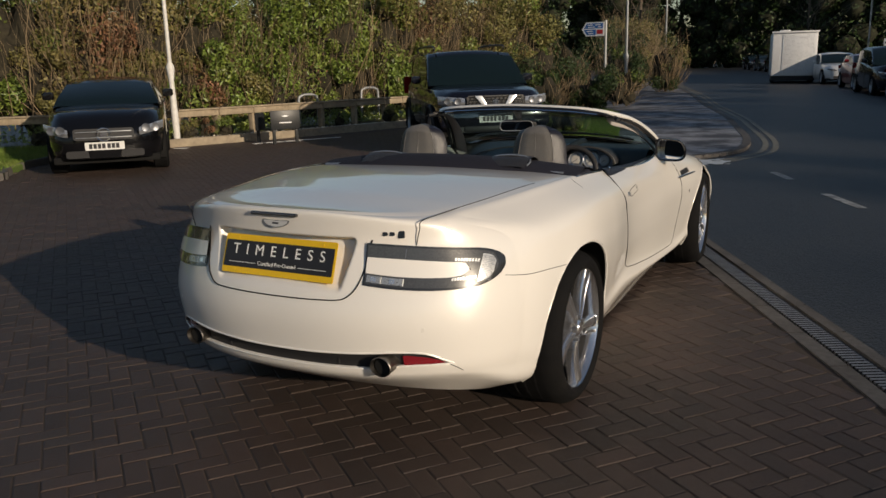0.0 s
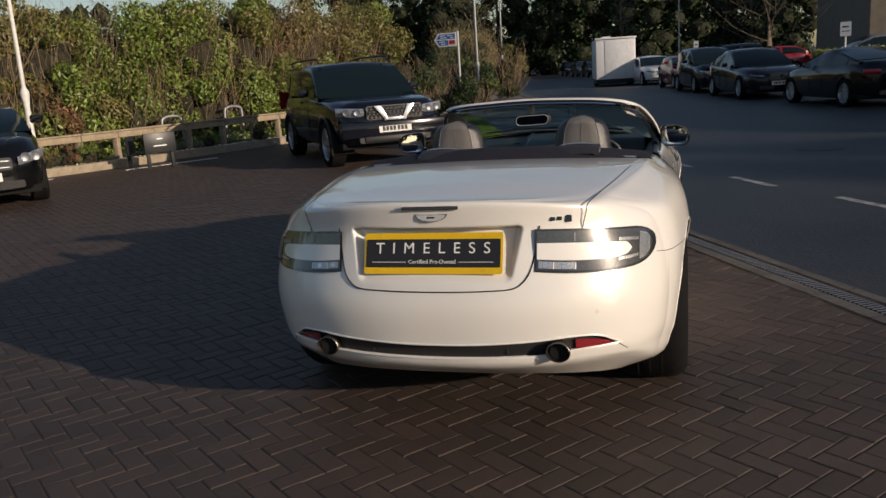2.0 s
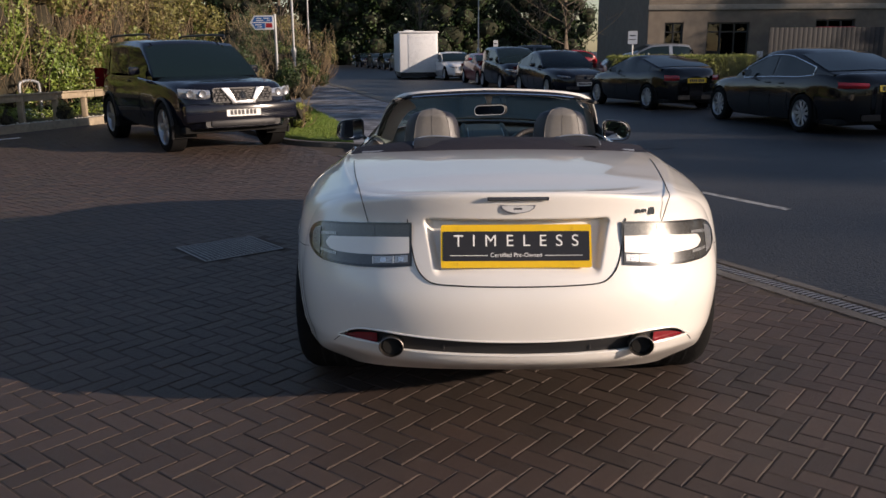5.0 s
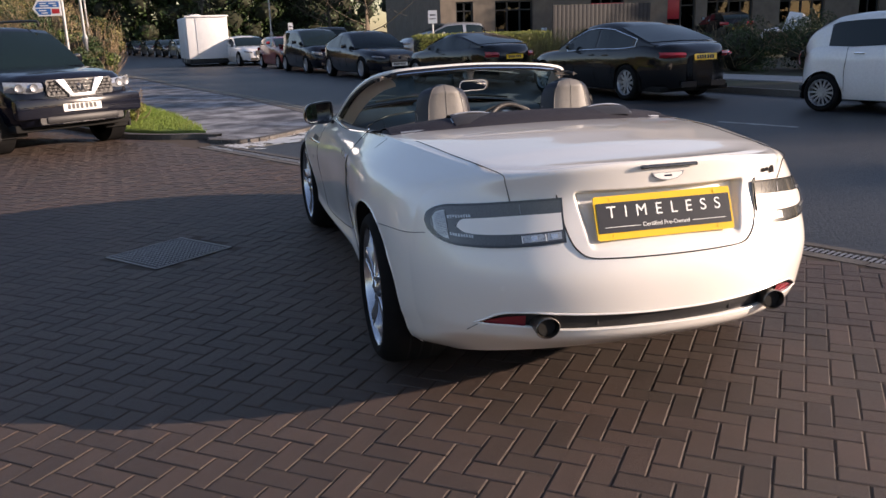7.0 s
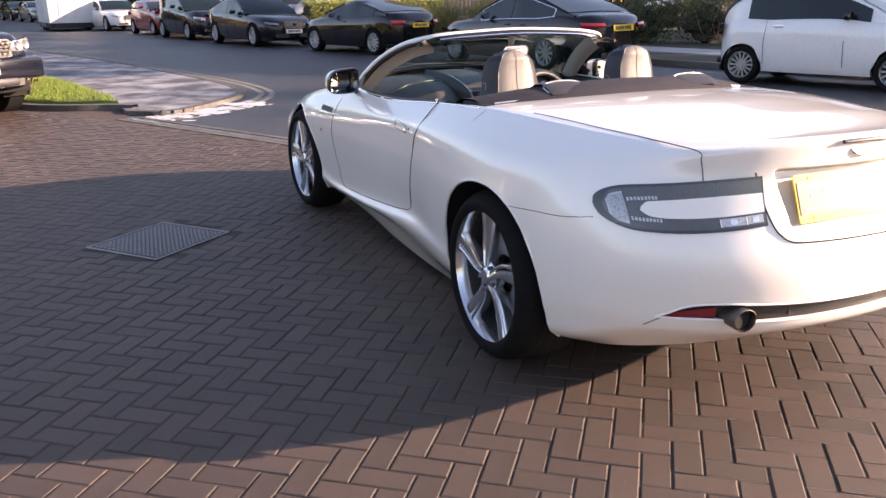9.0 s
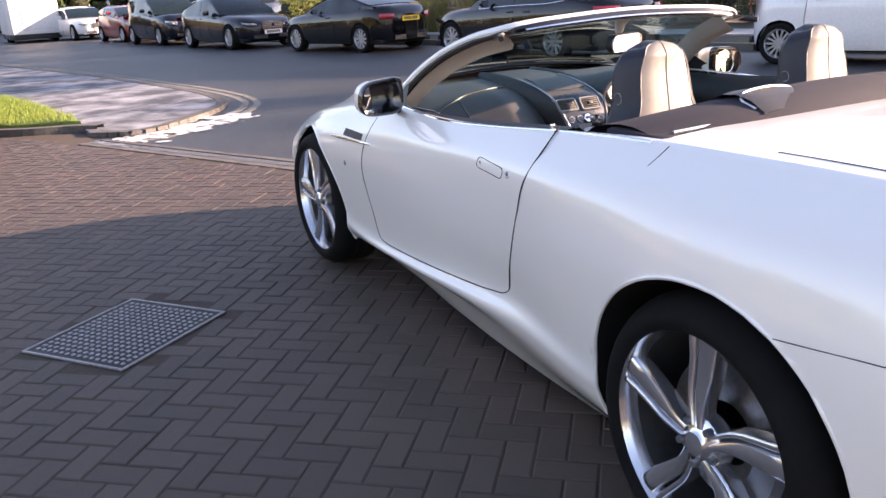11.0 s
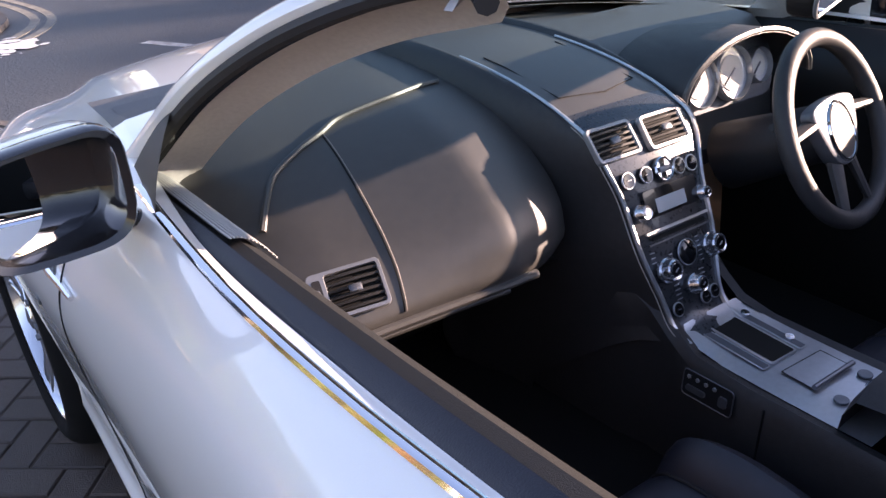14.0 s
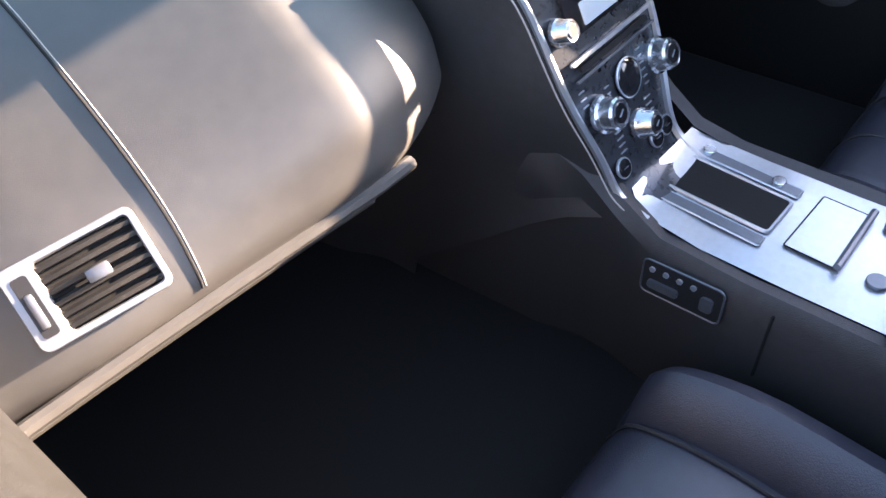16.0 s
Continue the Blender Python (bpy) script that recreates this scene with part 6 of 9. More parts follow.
def blobs(seed, n, area, z, size, name, material, label):
    """Irregular thin patches lying on a surface."""
    rnd = random.Random(seed)
    b = bmesh.new()
    for _ in range(n):
        x, y = area(rnd)
        s = size * rnd.uniform(0.3, 1.3)
        k = rnd.randint(7, 11)
        stretch, ang = rnd.uniform(0.35, 0.9), rnd.uniform(0, 3.14)
        pts = []
        for i in range(k):
            t = 2 * math.pi * i / k
            r = s * rnd.uniform(0.55, 1.2)
            u, v = r * math.cos(t), r * math.sin(t) * stretch
            pts.append(b.verts.new((x + u * math.cos(ang) - v * math.sin(ang), y + u * math.sin(ang) + v * math.cos(ang), z + rnd.uniform(0, 0.002))))
        b.faces.new(pts)
    return single(name, b, material, label, "ice", kind="stuff", smooth=False)


def ice_area(r):
    t = r.random()
    return (-1.45 + 1.5 * t + r.gauss(0, 0.16), 7.7 + 1.1 * t + r.gauss(0, 0.16))


blobs(3, 230, ice_area, ROAD_Z + 0.006, 0.075, "ice_patches", "frost", "thin patchy ice at the kerb's foot")
blobs(5, 26, ice_area, ROAD_Z + 0.009, 0.19, "ice_patches", "frost", "broad sheets of thin ice at the kerb's foot")

# white bay line and road markings
single("bay_line", ribbon([(-8.67, 9.35), (-7.7, 10.96)], 0.055, -0.008, 0.005), "line_bright", "white painted bay line on the paving", "road marking", kind="structure")
single("bay_line", ribbon([(-9.64, 8.24), (-9.40, 8.36)], 0.055, -0.008, 0.005), "line_bright", "short white bay mark on the paving", "road marking", kind="structure")
for a, b in (((1.62, 6.3), (1.98, 5.5)), ((2.45, 4.75), (2.95, 3.75)), ((0.95, 7.9), (1.2, 7.3)), ((5.6, 7.1), (6.1, 6.0))):
    single("road_mark", ribbon([a, b], 0.05, ROAD_Z - 0.01, ROAD_Z + 0.004), "line_white", "worn white dashed road marking", "road marking", kind="structure")
single("road_manhole", disc(0.33, 0.012, 40, "z", m=pose(3.0, 8.9, ROAD_Z - 0.006)), "iron", "round iron manhole cover in the road", "manhole cover", kind="")

# lawn by the fence
lawn = [(-9.9, 5.35), (-8.85, 3.95), (-10.3, 0.4), (-22, -2.5), (-24, 4), (-15.0, 4.4), (-10.8, 8.0)]
single("lawn", slab(lawn, -0.02, 0.09, 0.02), "grass", "short green lawn behind a low kerb", "grass", kind="structure")
lk = tagged(new("kerb_line"), "concrete kerb stones edging the lawn", "kerb", kind="structure")
edge = smooth_line([(-10.7, 8.1, 0), (-9.9, 5.35, 0), (-9.3, 4.5, 0), (-8.85, 3.95, 0), (-9.4, 2.2, 0), (-10.3, 0.4, 0), (-14, -1.2, 0), (-20, -2.4, 0)], 5)
for a, b in zip(edge, edge[1:]):
    part("kerb_stone", ribbon([(a.x, a.y), (b.x, b.y)], 0.06, -0.02, 0.105), "kerb", lk)
# planting strip in front of the fence
strip_in = [(x + 0.55, y - 0.25) for x, y in FENCE[1:]]
strip_out = [(x - 0.8, y + 0.4) for x, y in FENCE[1:]]
single("planting_bed", slab(strip_in + strip_out[::-1], -0.02, 0.10), "soil", "planting bed of dark soil along the fence", "bed", kind="structure")
bk = tagged(new("kerb_line"), "pale timber and concrete edging of the planting bed", "kerb", kind="structure")
line = smooth_line([(x, y, 0) for x, y in strip_in], 6)
for a, b in zip(line, line[1:]):
    part("kerb_stone", ribbon([(a.x, a.y), (b.x, b.y)], 0.07, -0.02, 0.15), "timber_edge", bk)

# far side of the road: kerb, verge, path
far = smooth_line([(13.5, -6, 0), (10.9, 3.0, 0), (9.35, 8.5, 0), (8.45, 12, 0), (7.3, 16, 0), (6.1, 20.5, 0), (4.9, 26, 0), (3.6, 34, 0), (1.8, 46, 0), (-3, 66, 0)], 5)
fk = tagged(new("kerb_line"), "concrete kerb stones along the far verge", "kerb", kind="structure")
for a, b in zip(far, far[1:]):
    part("kerb_stone", ribbon([(a.x, a.y), (b.x, b.y)], 0.065, -0.02, 0.11), "kerb", fk)
verge = [(p.x, p.y) for p in far] + [(60, 70), (70, -20)]
single("far_verge", slab(verge, -0.03, 0.10), "soil", "dark verge with winter planting across the road", "verge", kind="structure")
path_far = [(p.x + 1.6, p.y + 0.3) for p in far] + [(p.x + 3.0, p.y + 0.6) for p in far[::-1]]
single("far_footway", slab(path_far, 0.0, 0.125), "pale_path", "pale concrete footway across the road", "footway", kind="structure")

# ---- parked cars ----
M["car_glass"] = mat("dark_car_glass", (0.006, 0.013, 0.015), 0.05, spec=0.45)
M["head_lens"] = mat("clear_headlamp", (0.40, 0.42, 0.45), 0.10, 0.6, coat=1.0, var=0.35, scale=60)
M["tail_lens"] = mat("red_tail_lamp", (0.35, 0.015, 0.02), 0.15, coat=1.0, var=0.2, scale=60)
M["plate_white"] = mat("white_number_plate", (0.72, 0.72, 0.70), 0.35)
M["plate_ink"] = mat("plate_bars", (0.02, 0.02, 0.025), 0.5)


def paint(name, base, metal=0.3, rough=0.28):
    return mat(name, base, rough, metal, coat=1.0, var=0.06, scale=30)


M["p_black"] = mat("black_car_paint", (0.005, 0.005, 0.006), 0.16, spec=0.25, coat=0.55, var=0.06, scale=30)
M["p_navy"] = mat("dark_blue_car_paint", (0.006, 0.007, 0.013), 0.16, spec=0.25, coat=0.55, var=0.06, scale=30)
M["p_white"] = paint("white_car_paint", (0.74, 0.74, 0.75), 0.0, 0.3)
M["p_red"] = paint("dark_red_car_paint", (0.24, 0.010, 0.015), 0.0)
M["p_grey"] = paint("graphite_car_paint", (0.06, 0.062, 0.066))
M["p_silver"] = paint("silver_car_paint", (0.35, 0.36, 0.37), 0.7)


def road_wheel(parent, x, y, r, width, s, spokes=10, rim="alloy_far"):
    m = Matrix.Translation((x, y, r)) @ Matrix.Diagonal((s, 1, 1, 1))
    rr = r * 0.70
    w = part("wheel", revolve([(rr, -0.02), (rr + 0.008, -0.004), (rr, 0.0), (rr * 0.95, -0.012), (rr * 0.9, -0.09)], 32, "x"), rim, parent, "", m)
    part("tyre", revolve([(rr, -0.004), (rr + 0.02, 0.010), (r * 0.9, 0.010), (r, -0.02), (r, -width + 0.02), (r * 0.9, -width), (rr, -width)], 32, "x"), "rubber", w)
    sp = bmesh.new()
    for k in range(spokes):
        a = 2 * math.pi * k / spokes
        d = Vector((0, math.cos(a), math.sin(a)))
        e = Vector((0, -math.sin(a), math.cos(a)))
        hw = rr * 1.5 / spokes
        grid([[d * q + e * t * hw * f + Vector((xx, 0, 0)) for t, xx in ((-1, -0.04), (-0.7, -0.018 - 0.01), (0.7, -0.018 - 0.01), (1, -0.04))] for q, f in ((rr * 0.15, 0.8), (rr * 0.6, 0.75), (rr * 0.97, 1.0))], sp)
    part("rim_face", sp, rim, w)
    part("hub_cap", disc(rr * 0.22, 0.014, 16, "x", m=Matrix.Translation((-0.028, 0, 0))), rim, w)
    part("wheel_back", disc(rr * 0.95, 0.01, 24, "x", m=Matrix.Translation((-0.10, 0, 0))), "dark", w)


def number_plate(parent, m, yellow=False, w=0.52, h=0.11, name="number_plate"):
    p = part(name, prism(rrect(w, h, 0.008), 0.006), "yellow" if yellow else "plate_white", parent, "yellow number plate" if yellow else "white number plate", m)
    x = -w * 0.40
    for k, bw in enumerate((0.045, 0.045, 0.045, 0.045, 0.0, 0.045, 0.045, 0.045)):
        if bw:
            part("plate_bar", box(bw, h * 0.62, 0.001, 0, (x + bw / 2, 0, 0.0068)), "plate_ink", p)
        x += bw + 0.012
    return p


def motor_car(name, label, m, spec, group="parked cars"):
    """A saloon, hatch or off-roader, nose along +y, its middle at the origin."""
    L, W, H, wb, fo, r = spec["L"], spec["W"], spec["H"], spec["wb"], spec["fo"], spec["r"]
    col = spec["paint"]
    yf, yr = L / 2, -L / 2
    fa, ra = yf - fo, yf - fo - wb
    hw = W / 2
    root = thing(name, label, "car", m, group)
    top, belt = spec["top"], spec["belt"]          # heights by share of the length, 0 tail, 1 nose
    sh = lambda keys, y: float(keyed([(yr + k * L, v) for k, v in keys], y))
    n, end = 46, spec.get("end", 3.2)
    ys = [yr + L * (0.5 - 0.5 * math.cos(math.pi * k / (n - 1))) * 1.0 for k in range(n)]
    ys = sorted(ys + [fa + r * q for q in (-1.12, -0.9, -0.5, 0.5, 0.9, 1.12)] + [ra + r * q for q in (-1.12, -0.9, -0.5, 0.5, 0.9, 1.12)])
    base_z = spec.get("base", 0.20)
    rows = []
    for y in ys:
        e = abs(2 * y / L)
        pw = hw * (1 - 0.12 * e ** 3) * max(0.02, 1 - e ** (end * 3.4)) ** (1 / end)
        zt, zb = sh(top, y), sh(belt, y)
        lift = 0.14 * max(0, e - 0.78) / 0.22
        zb = min(zb, zt)
        bz = base_z + lift * 0.5
        zz = [bz, bz + 0.10, bz + (zb - bz) * 0.42, bz + (zb - bz) * 0.72, zb - 0.05, zb, zb + (zt - zb) * 0.6, zt, zt + 0.012, zt + 0.02]
        ww = [0.90, 0.965, 1.0, 0.995, 0.975, 0.94, 0.87, 0.78, 0.45, 0.0]
        rows.append([(pw * a, y, b) for a, b in zip(ww, zz)])
    bm = bmesh.new()
    allrows = [[(-x, y, z) for x, y, z in row[:-1]] + [row[-1]] + [(x, y, z) for x, y, z in row[-2::-1]] for row in rows]
    grid(allrows, bm)
    bm.faces.new([bm.verts.new(p) for p in allrows[0]])
    bm.faces.new([bm.verts.new(p) for p in allrows[-1]])
    rad = r * 1.13
    for cy in (fa, ra):
        inside = {v for v in bm.verts if abs(v.co.x) > hw * 0.55 and (v.co.y - cy) ** 2 + (v.co.z - r) ** 2 < rad * rad}
        kill = [f for f in bm.faces if all(v in inside for v in f.verts)]
        ks = set(kill)
        edge = {v for f in bm.faces if f not in ks for v in f.verts if v in inside}
        for v in edge:
            d = Vector((0, v.co.y - cy, v.co.z - r))
            if d.length > 1e-4:
                d = d.normalized() * rad
                v.co.y, v.co.z = cy + d.y, r + d.z
        bmesh.ops.delete(bm, geom=kill, context="FACES")
    bd = part("body", bm, col, root, "", angle=50)
    # sills and wells, their shade put into the colour
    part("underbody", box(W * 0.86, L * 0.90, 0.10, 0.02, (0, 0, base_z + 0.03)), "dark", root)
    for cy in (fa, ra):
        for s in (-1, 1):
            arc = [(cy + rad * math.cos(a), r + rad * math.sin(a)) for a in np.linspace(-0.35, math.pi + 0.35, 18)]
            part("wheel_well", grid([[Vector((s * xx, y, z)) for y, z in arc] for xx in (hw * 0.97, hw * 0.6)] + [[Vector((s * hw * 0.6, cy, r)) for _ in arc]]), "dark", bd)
            road_wheel(root, s * (hw - 0.015), cy, r, spec.get("tw", 0.215), s, spec.get("spokes", 10), spec.get("rim", "alloy_far"))
            if spec.get("cladding"):
                lipc = [Vector((s * (hw * 0.985), y, max(0.22, z))) for y, z in arc]
                part("arch_trim", tube(lipc, 0.022, 6), "black_plastic", bd)
    # cabin
    a0, a1, b1, b0 = spec["cab"]                 # rear screen foot, roof rear, roof front, windscreen foot, as shares
    c = [yr + L * k for k in (a0, a1, b1, b0)]
    roof = spec.get("roof", 0.74)
    gy = list(np.linspace(c[0], c[1], 9)) + list(np.linspace(c[1], c[2], 12))[1:] + list(np.linspace(c[2], c[3], 9))[1:]
    gr = []
    for y in gy:
        f = (y - c[0]) / (c[1] - c[0]) if y < c[1] else (c[3] - y) / (c[3] - c[2]) if y > c[2] else 1.0
        f = max(0.0, min(1.0, f))
        f = f ** 0.85
        z0 = sh(belt, y) + 0.005
        zt = sh(top, y)
        arch = 0.045 * (1 - ((y - (c[1] + c[2]) / 2) / ((c[2] - c[1]) / 2 + 1e-6)) ** 2) if c[1] <= y <= c[2] else 0
        zr = zt + (H - 0.045 - zt) * f + arch
        e = abs(2 * y / L)
        w0 = hw * 0.93 * (1 - 0.12 * e ** 3) * max(0.02, 1 - e ** (end * 3.4)) ** (1 / end)
        w1 = w0 + (hw * roof - w0) * f
        gr.append([(w0, z0), (w0 + (w1 - w0) * 0.3, z0 + (zr - z0) * 0.28), (w0 + (w1 - w0) * 0.57, z0 + (zr - z0) * 0.55), (w0 + (w1 - w0) * 0.80, z0 + (zr - z0) * 0.77), (w1 * 0.97, z0 + (zr - z0) * 0.93), (w1 * 0.5, zr), (0.0, zr + 0.010)])
    full = [[(-x, y, z) for x, z in g[:-1]] + [(0.0, y, g[-1][1])] + [(x, y, z) for x, z in g[-2::-1]] for y, g in zip(gy, gr)]
    part("roof", grid(full), spec.get("roof_paint", col), root, "", angle=60)

    def glass(cols, i0, i1, nm):
        rows2 = []
        for i in range(i0, i1 + 1):
            rows2.append([Vector(full[i][k]) for k in cols])
        rows2 = [[p + Vector((0.008 * (1 if p.x > 0.2 else -1 if p.x < -0.2 else 0), 0.010 * (1 if nm == "windscreen" else -1 if nm == "rear_window" else 0), 0.008 if nm in ("windscreen", "rear_window") else 0)) for p in row] for row in rows2]
        part(nm, grid(rows2), "car_glass", root)
    nf = len(full)
    glass(range(4, 9), nf - 8, nf - 1, "windscreen")
    glass(range(4, 9), 1, 7, "rear_window")
    mid = [i for i, y in enumerate(gy) if c[0] + spec.get("quarter", 0.30) * (c[1] - c[0]) <= y <= c[3] - 0.30 * (c[3] - c[2])]
    if spec.get("doors", 4) == 4:
        cut = mid[int(len(mid) * spec.get("pillar", 0.52))]
        spans = ((mid[0], cut - 1), (cut, mid[-1]))
    else:
        cut = mid[int(len(mid) * spec.get("pillar", 0.30))]
        spans = ((mid[0], cut), (cut, mid[-1]))
    for i0, i1 in spans:
        if i1 - i0 >= 1:
            glass((0, 1, 2, 3), i0, i1, "side_window")
            glass((12, 11, 10, 9), i0, i1, "side_window")
    if spec.get("chrome"):
        for s in (-1, 1):
            ring = [Vector(full[i][0 if s < 0 else 12]) for i in mid] + [Vector(full[i][3 if s < 0 else 9]) for i in mid[::-1]]
            part("window_trim", tube([p + Vector((s * 0.012, 0, 0.0)) for p in ring], 0.010, 6, closed=True), "chrome", root, "bright window surround")
    # doors, handles, mirrors
    zbm = sh(belt, (c[1] + c[2]) / 2)
    for s in (-1, 1):
        for y in ((c[2] + 0.25, (c[1] + c[2]) / 2, c[1] - 0.1) if spec.get("doors", 4) == 4 else (c[2] + 0.25, c[1] + 0.25)):
            part("shut_line", tube([(s * hw * 0.999, y, base_z + 0.12), (s * hw * 1.002, y - 0.02, base_z + (zbm - base_z) * 0.55), (s * hw * 0.955, y, zbm - 0.02)], 0.004, 5), "gap", bd)
        for y in ((c[2] - 0.35, c[1] + 0.1) if spec.get("doors", 4) == 4 else (c[1] + 0.45,)):
            part("door_handle", box(0.03, 0.17, 0.03, 0.01, (s * hw * 0.985, y, zbm - 0.10)), spec.get("handle", col), root)
        mr = part("door_mirror", prism(rrect(0.17, 0.12, 0.04), 0.09, m=axes((s * (hw + 0.06), c[2] + 0.33, zbm + 0.06), (1, 0, 0), (0, 0, 1)), bevel=0.02), spec.get("mirror", col), root)
        part("mirror_glass", prism(rrect(0.14, 0.09, 0.03), 0.003, m=axes((s * (hw + 0.06), c[2] + 0.237, zbm + 0.06), (1, 0, 0), (0, 0, 1))), "mirror", mr)

    for front in (True, False):
        sg = 1 if front else -1
        keys = spec["head" if front else "tail"]      # lamp: x inner, x outer, z low, z high, sweep back
        xi, xo, z0, z1, back = keys
        for s in (-1, 1):
            rows3 = []
            for k in range(7):
                f = k / 6
                x = xi + (xo - xi) * f
                yy = (yf if front else yr) - sg * (0.03 + back * f ** 1.8 + 0.02)
                h0, h1 = z0 + (spec.get("slant", 0.05) if front else 0.0) * f ** 1.5, z1 - (spec.get("slant", 0.05) if front else 0.015) * (1 - f)
                rows3.append([Vector((s * x, yy, h0)), Vector((s * x, yy + sg * 0.028, (h0 + h1) / 2)), Vector((s * x, yy, h1)), Vector((s * x, yy - sg * 0.10, h1 - 0.005))])
            lamp_ = part("headlamp" if front else "tail_lamp", grid(rows3), "head_lens" if front else "tail_lens", root, "clear headlamp" if front else "red tail lamp")
            if front:
                for fb in (0.28, 0.66):
                    xb, yb, zb_ = xi + (xo - xi) * fb, yf - (0.03 + back * fb ** 1.8 + 0.02) + 0.028, (z0 + z1) / 2
                    part("lamp_bowl", revolve([(1e-4, 0.004), ((z1 - z0) * 0.22, 0.006), ((z1 - z0) * 0.30, 0.010), ((z1 - z0) * 0.33, 0.0)], 18, "y", m=Matrix.Translation((s * xb, yb, zb_)) @ pose(0, 0, 0, 0, 0, -s * 20 * fb)), "silver_dark", lamp_)
    gw, gz0, gz1 = spec["grille"]
    gy_ = yf - 0.012
    gr_ = part("grille", prism(rrect(gw, gz1 - gz0, 0.04), 0.03, m=axes((0, gy_ - 0.01, (gz0 + gz1) / 2), (-1, 0, 0), (0, -0.12, 1))), "black_plastic", root, spec.get("grille_label", "dark grille"))
    bars = spec.get("bars", 5)
    for k in range(bars):
        part("grille_bar", box(gw * 0.92, 0.012, spec.get("bar_h", 0.010), 0.002, (0, 0, 0)), spec.get("grille_bar", "silver_dark"), gr_, "", axes((0, gy_ + 0.022, gz0 + (gz1 - gz0) * (k + 0.5) / bars), (-1, 0, 0), (0, 0.12, 1)))
    if spec.get("ring"):
        rg = spec["ring"]
        part("badge_ring", revolve([(rg, 0.0), (rg, 0.014), (rg * 0.94, 0.022), (rg * 0.86, 0.014), (rg * 0.86, 0.0)], 28, "y", m=Matrix.Translation((0, gy_ + 0.028, (gz0 + gz1) / 2)), closed=True), "chrome", gr_, "round chrome badge ring")
    part("badge", disc(0.05, 0.012, 20, "y", m=Matrix.Translation((0, gy_ + 0.018, gz1 - (gz1 - gz0) * spec.get("badge", 0.4)))), "chrome", gr_, "round chrome badge")
    part("lower_intake", prism(rrect(W * 0.62, 0.10, 0.03), 0.03, m=axes((0, yf - 0.035, base_z + 0.13), (-1, 0, 0), (0, 0, 1))), "black_plastic", root)
    number_plate(root, axes((0, yf + 0.006, spec.get("fplate", 0.45)), (-1, 0, 0), (0, -0.05, 1)), False)
    number_plate(root, axes((0, yr - 0.006, spec.get("rplate", 0.80)), (1, 0, 0), (0, 0.1, 1)), True)
    part("rear_lower", prism(rrect(W * 0.55, 0.10, 0.04), 0.03, m=axes((0, yr + 0.034, base_z + 0.12), (1, 0, 0), (0, 0, 1))), "black_plastic", root)
    return root


SALOON = dict(L=4.96, W=1.88, H=1.46, wb=2.91, fo=0.92, r=0.335, top=[(0, 0.86), (0.04, 0.99), (0.15, 1.0), (0.7, 0.93), (0.8, 0.90), (0.93, 0.80), (1, 0.66)], belt=[(0, 0.80), (0.05, 0.92), (0.3, 0.95), (0.6, 0.90), (0.9, 0.74), (1, 0.6)],
              cab=(0.10, 0.34, 0.52, 0.70), head=(0.46, 0.80, 0.62, 0.72, 0.24), tail=(0.42, 0.86, 0.80, 0.90, 0.20), grille=(0.62, 0.50, 0.72), paint="p_black", chrome=True, rplate=0.80, end=2.6)


def car_at(axle_x, axle_y, fx, fy, spec, rear=True):
    """The pose of a car from the middle of its rear (or front) axle and its heading."""
    d = Vector((fx, fy, 0)).normalized()
    off = (spec["fo"] + spec["wb"] - spec["L"] / 2) if rear else (spec["fo"] - spec["L"] / 2)
    p = Vector((axle_x, axle_y, ROAD_Z)) + d * off
    return pose(p.x, p.y, p.z, 0, 0, math.degrees(math.atan2(-d.x, d.y)))


# dark hatchback on the forecourt, nose to the paving
hatch = dict(L=4.20, W=1.66, H=1.36, wb=2.62, fo=0.84, r=0.305, bars=2, bar_h=0.036, ring=0.098, top=[(0, 0.86), (0.05, 1.0), (0.2, 1.0), (0.68, 0.97), (0.78, 0.93), (0.93, 0.82), (1, 0.60)], belt=[(0, 0.82), (0.1, 0.96), (0.6, 0.92), (0.9, 0.76), (1, 0.55)],
             cab=(0.02, 0.16, 0.50, 0.72), slant=0.085, head=(0.47, 0.80, 0.57, 0.76, 0.26), tail=(0.45, 0.80, 0.76, 0.90, 0.2), grille=(0.80, 0.52, 0.68), paint="p_black", fplate=0.44, badge=0.5, grille_bar="silver", spokes=5, rplate=0.6)
mc = motor_car("hatchback", "glossy black hatchback parked at the edge of the block paving", car_at(-8.16, 5.47, 0.70, -0.71, hatch, False), hatch)
mc.location.z = 0.0
# dark off-roader
M["vent_chrome"] = mat("bright_satin_chrome", (0.62, 0.63, 0.65), 0.28, 0.6, var=0.05, scale=40)
suv = dict(L=4.74, W=1.85, H=1.67, wb=2.85, fo=0.86, r=0.37, top=[(0, 1.0), (0.04, 1.08), (0.3, 1.08), (0.70, 1.08), (0.76, 1.07), (0.90, 1.02), (0.965, 0.96), (1, 0.78)], belt=[(0, 0.96), (0.1, 1.04), (0.7, 1.03), (0.92, 0.92), (1, 0.74)],
           cab=(0.01, 0.05, 0.55, 0.71), slant=0.03, head=(0.47, 0.86, 0.79, 0.95, 0.22), tail=(0.7, 0.88, 0.85, 1.2, 0.05), grille=(0.90, 0.74, 0.95), paint="p_navy", base=0.32, cladding=True, fplate=0.60, rim="alloy_far", spokes=6, end=4.2, roof=0.80, grille_bar="black_gloss", badge=0.5, tw=0.25, pillar=0.45)
oc = motor_car("off_roader", "dark blue off-road estate car with roof rails on block paving", car_at(-3.62, 9.12, 0.585, -0.81, suv, False), suv)
oc.location.z = 0.0
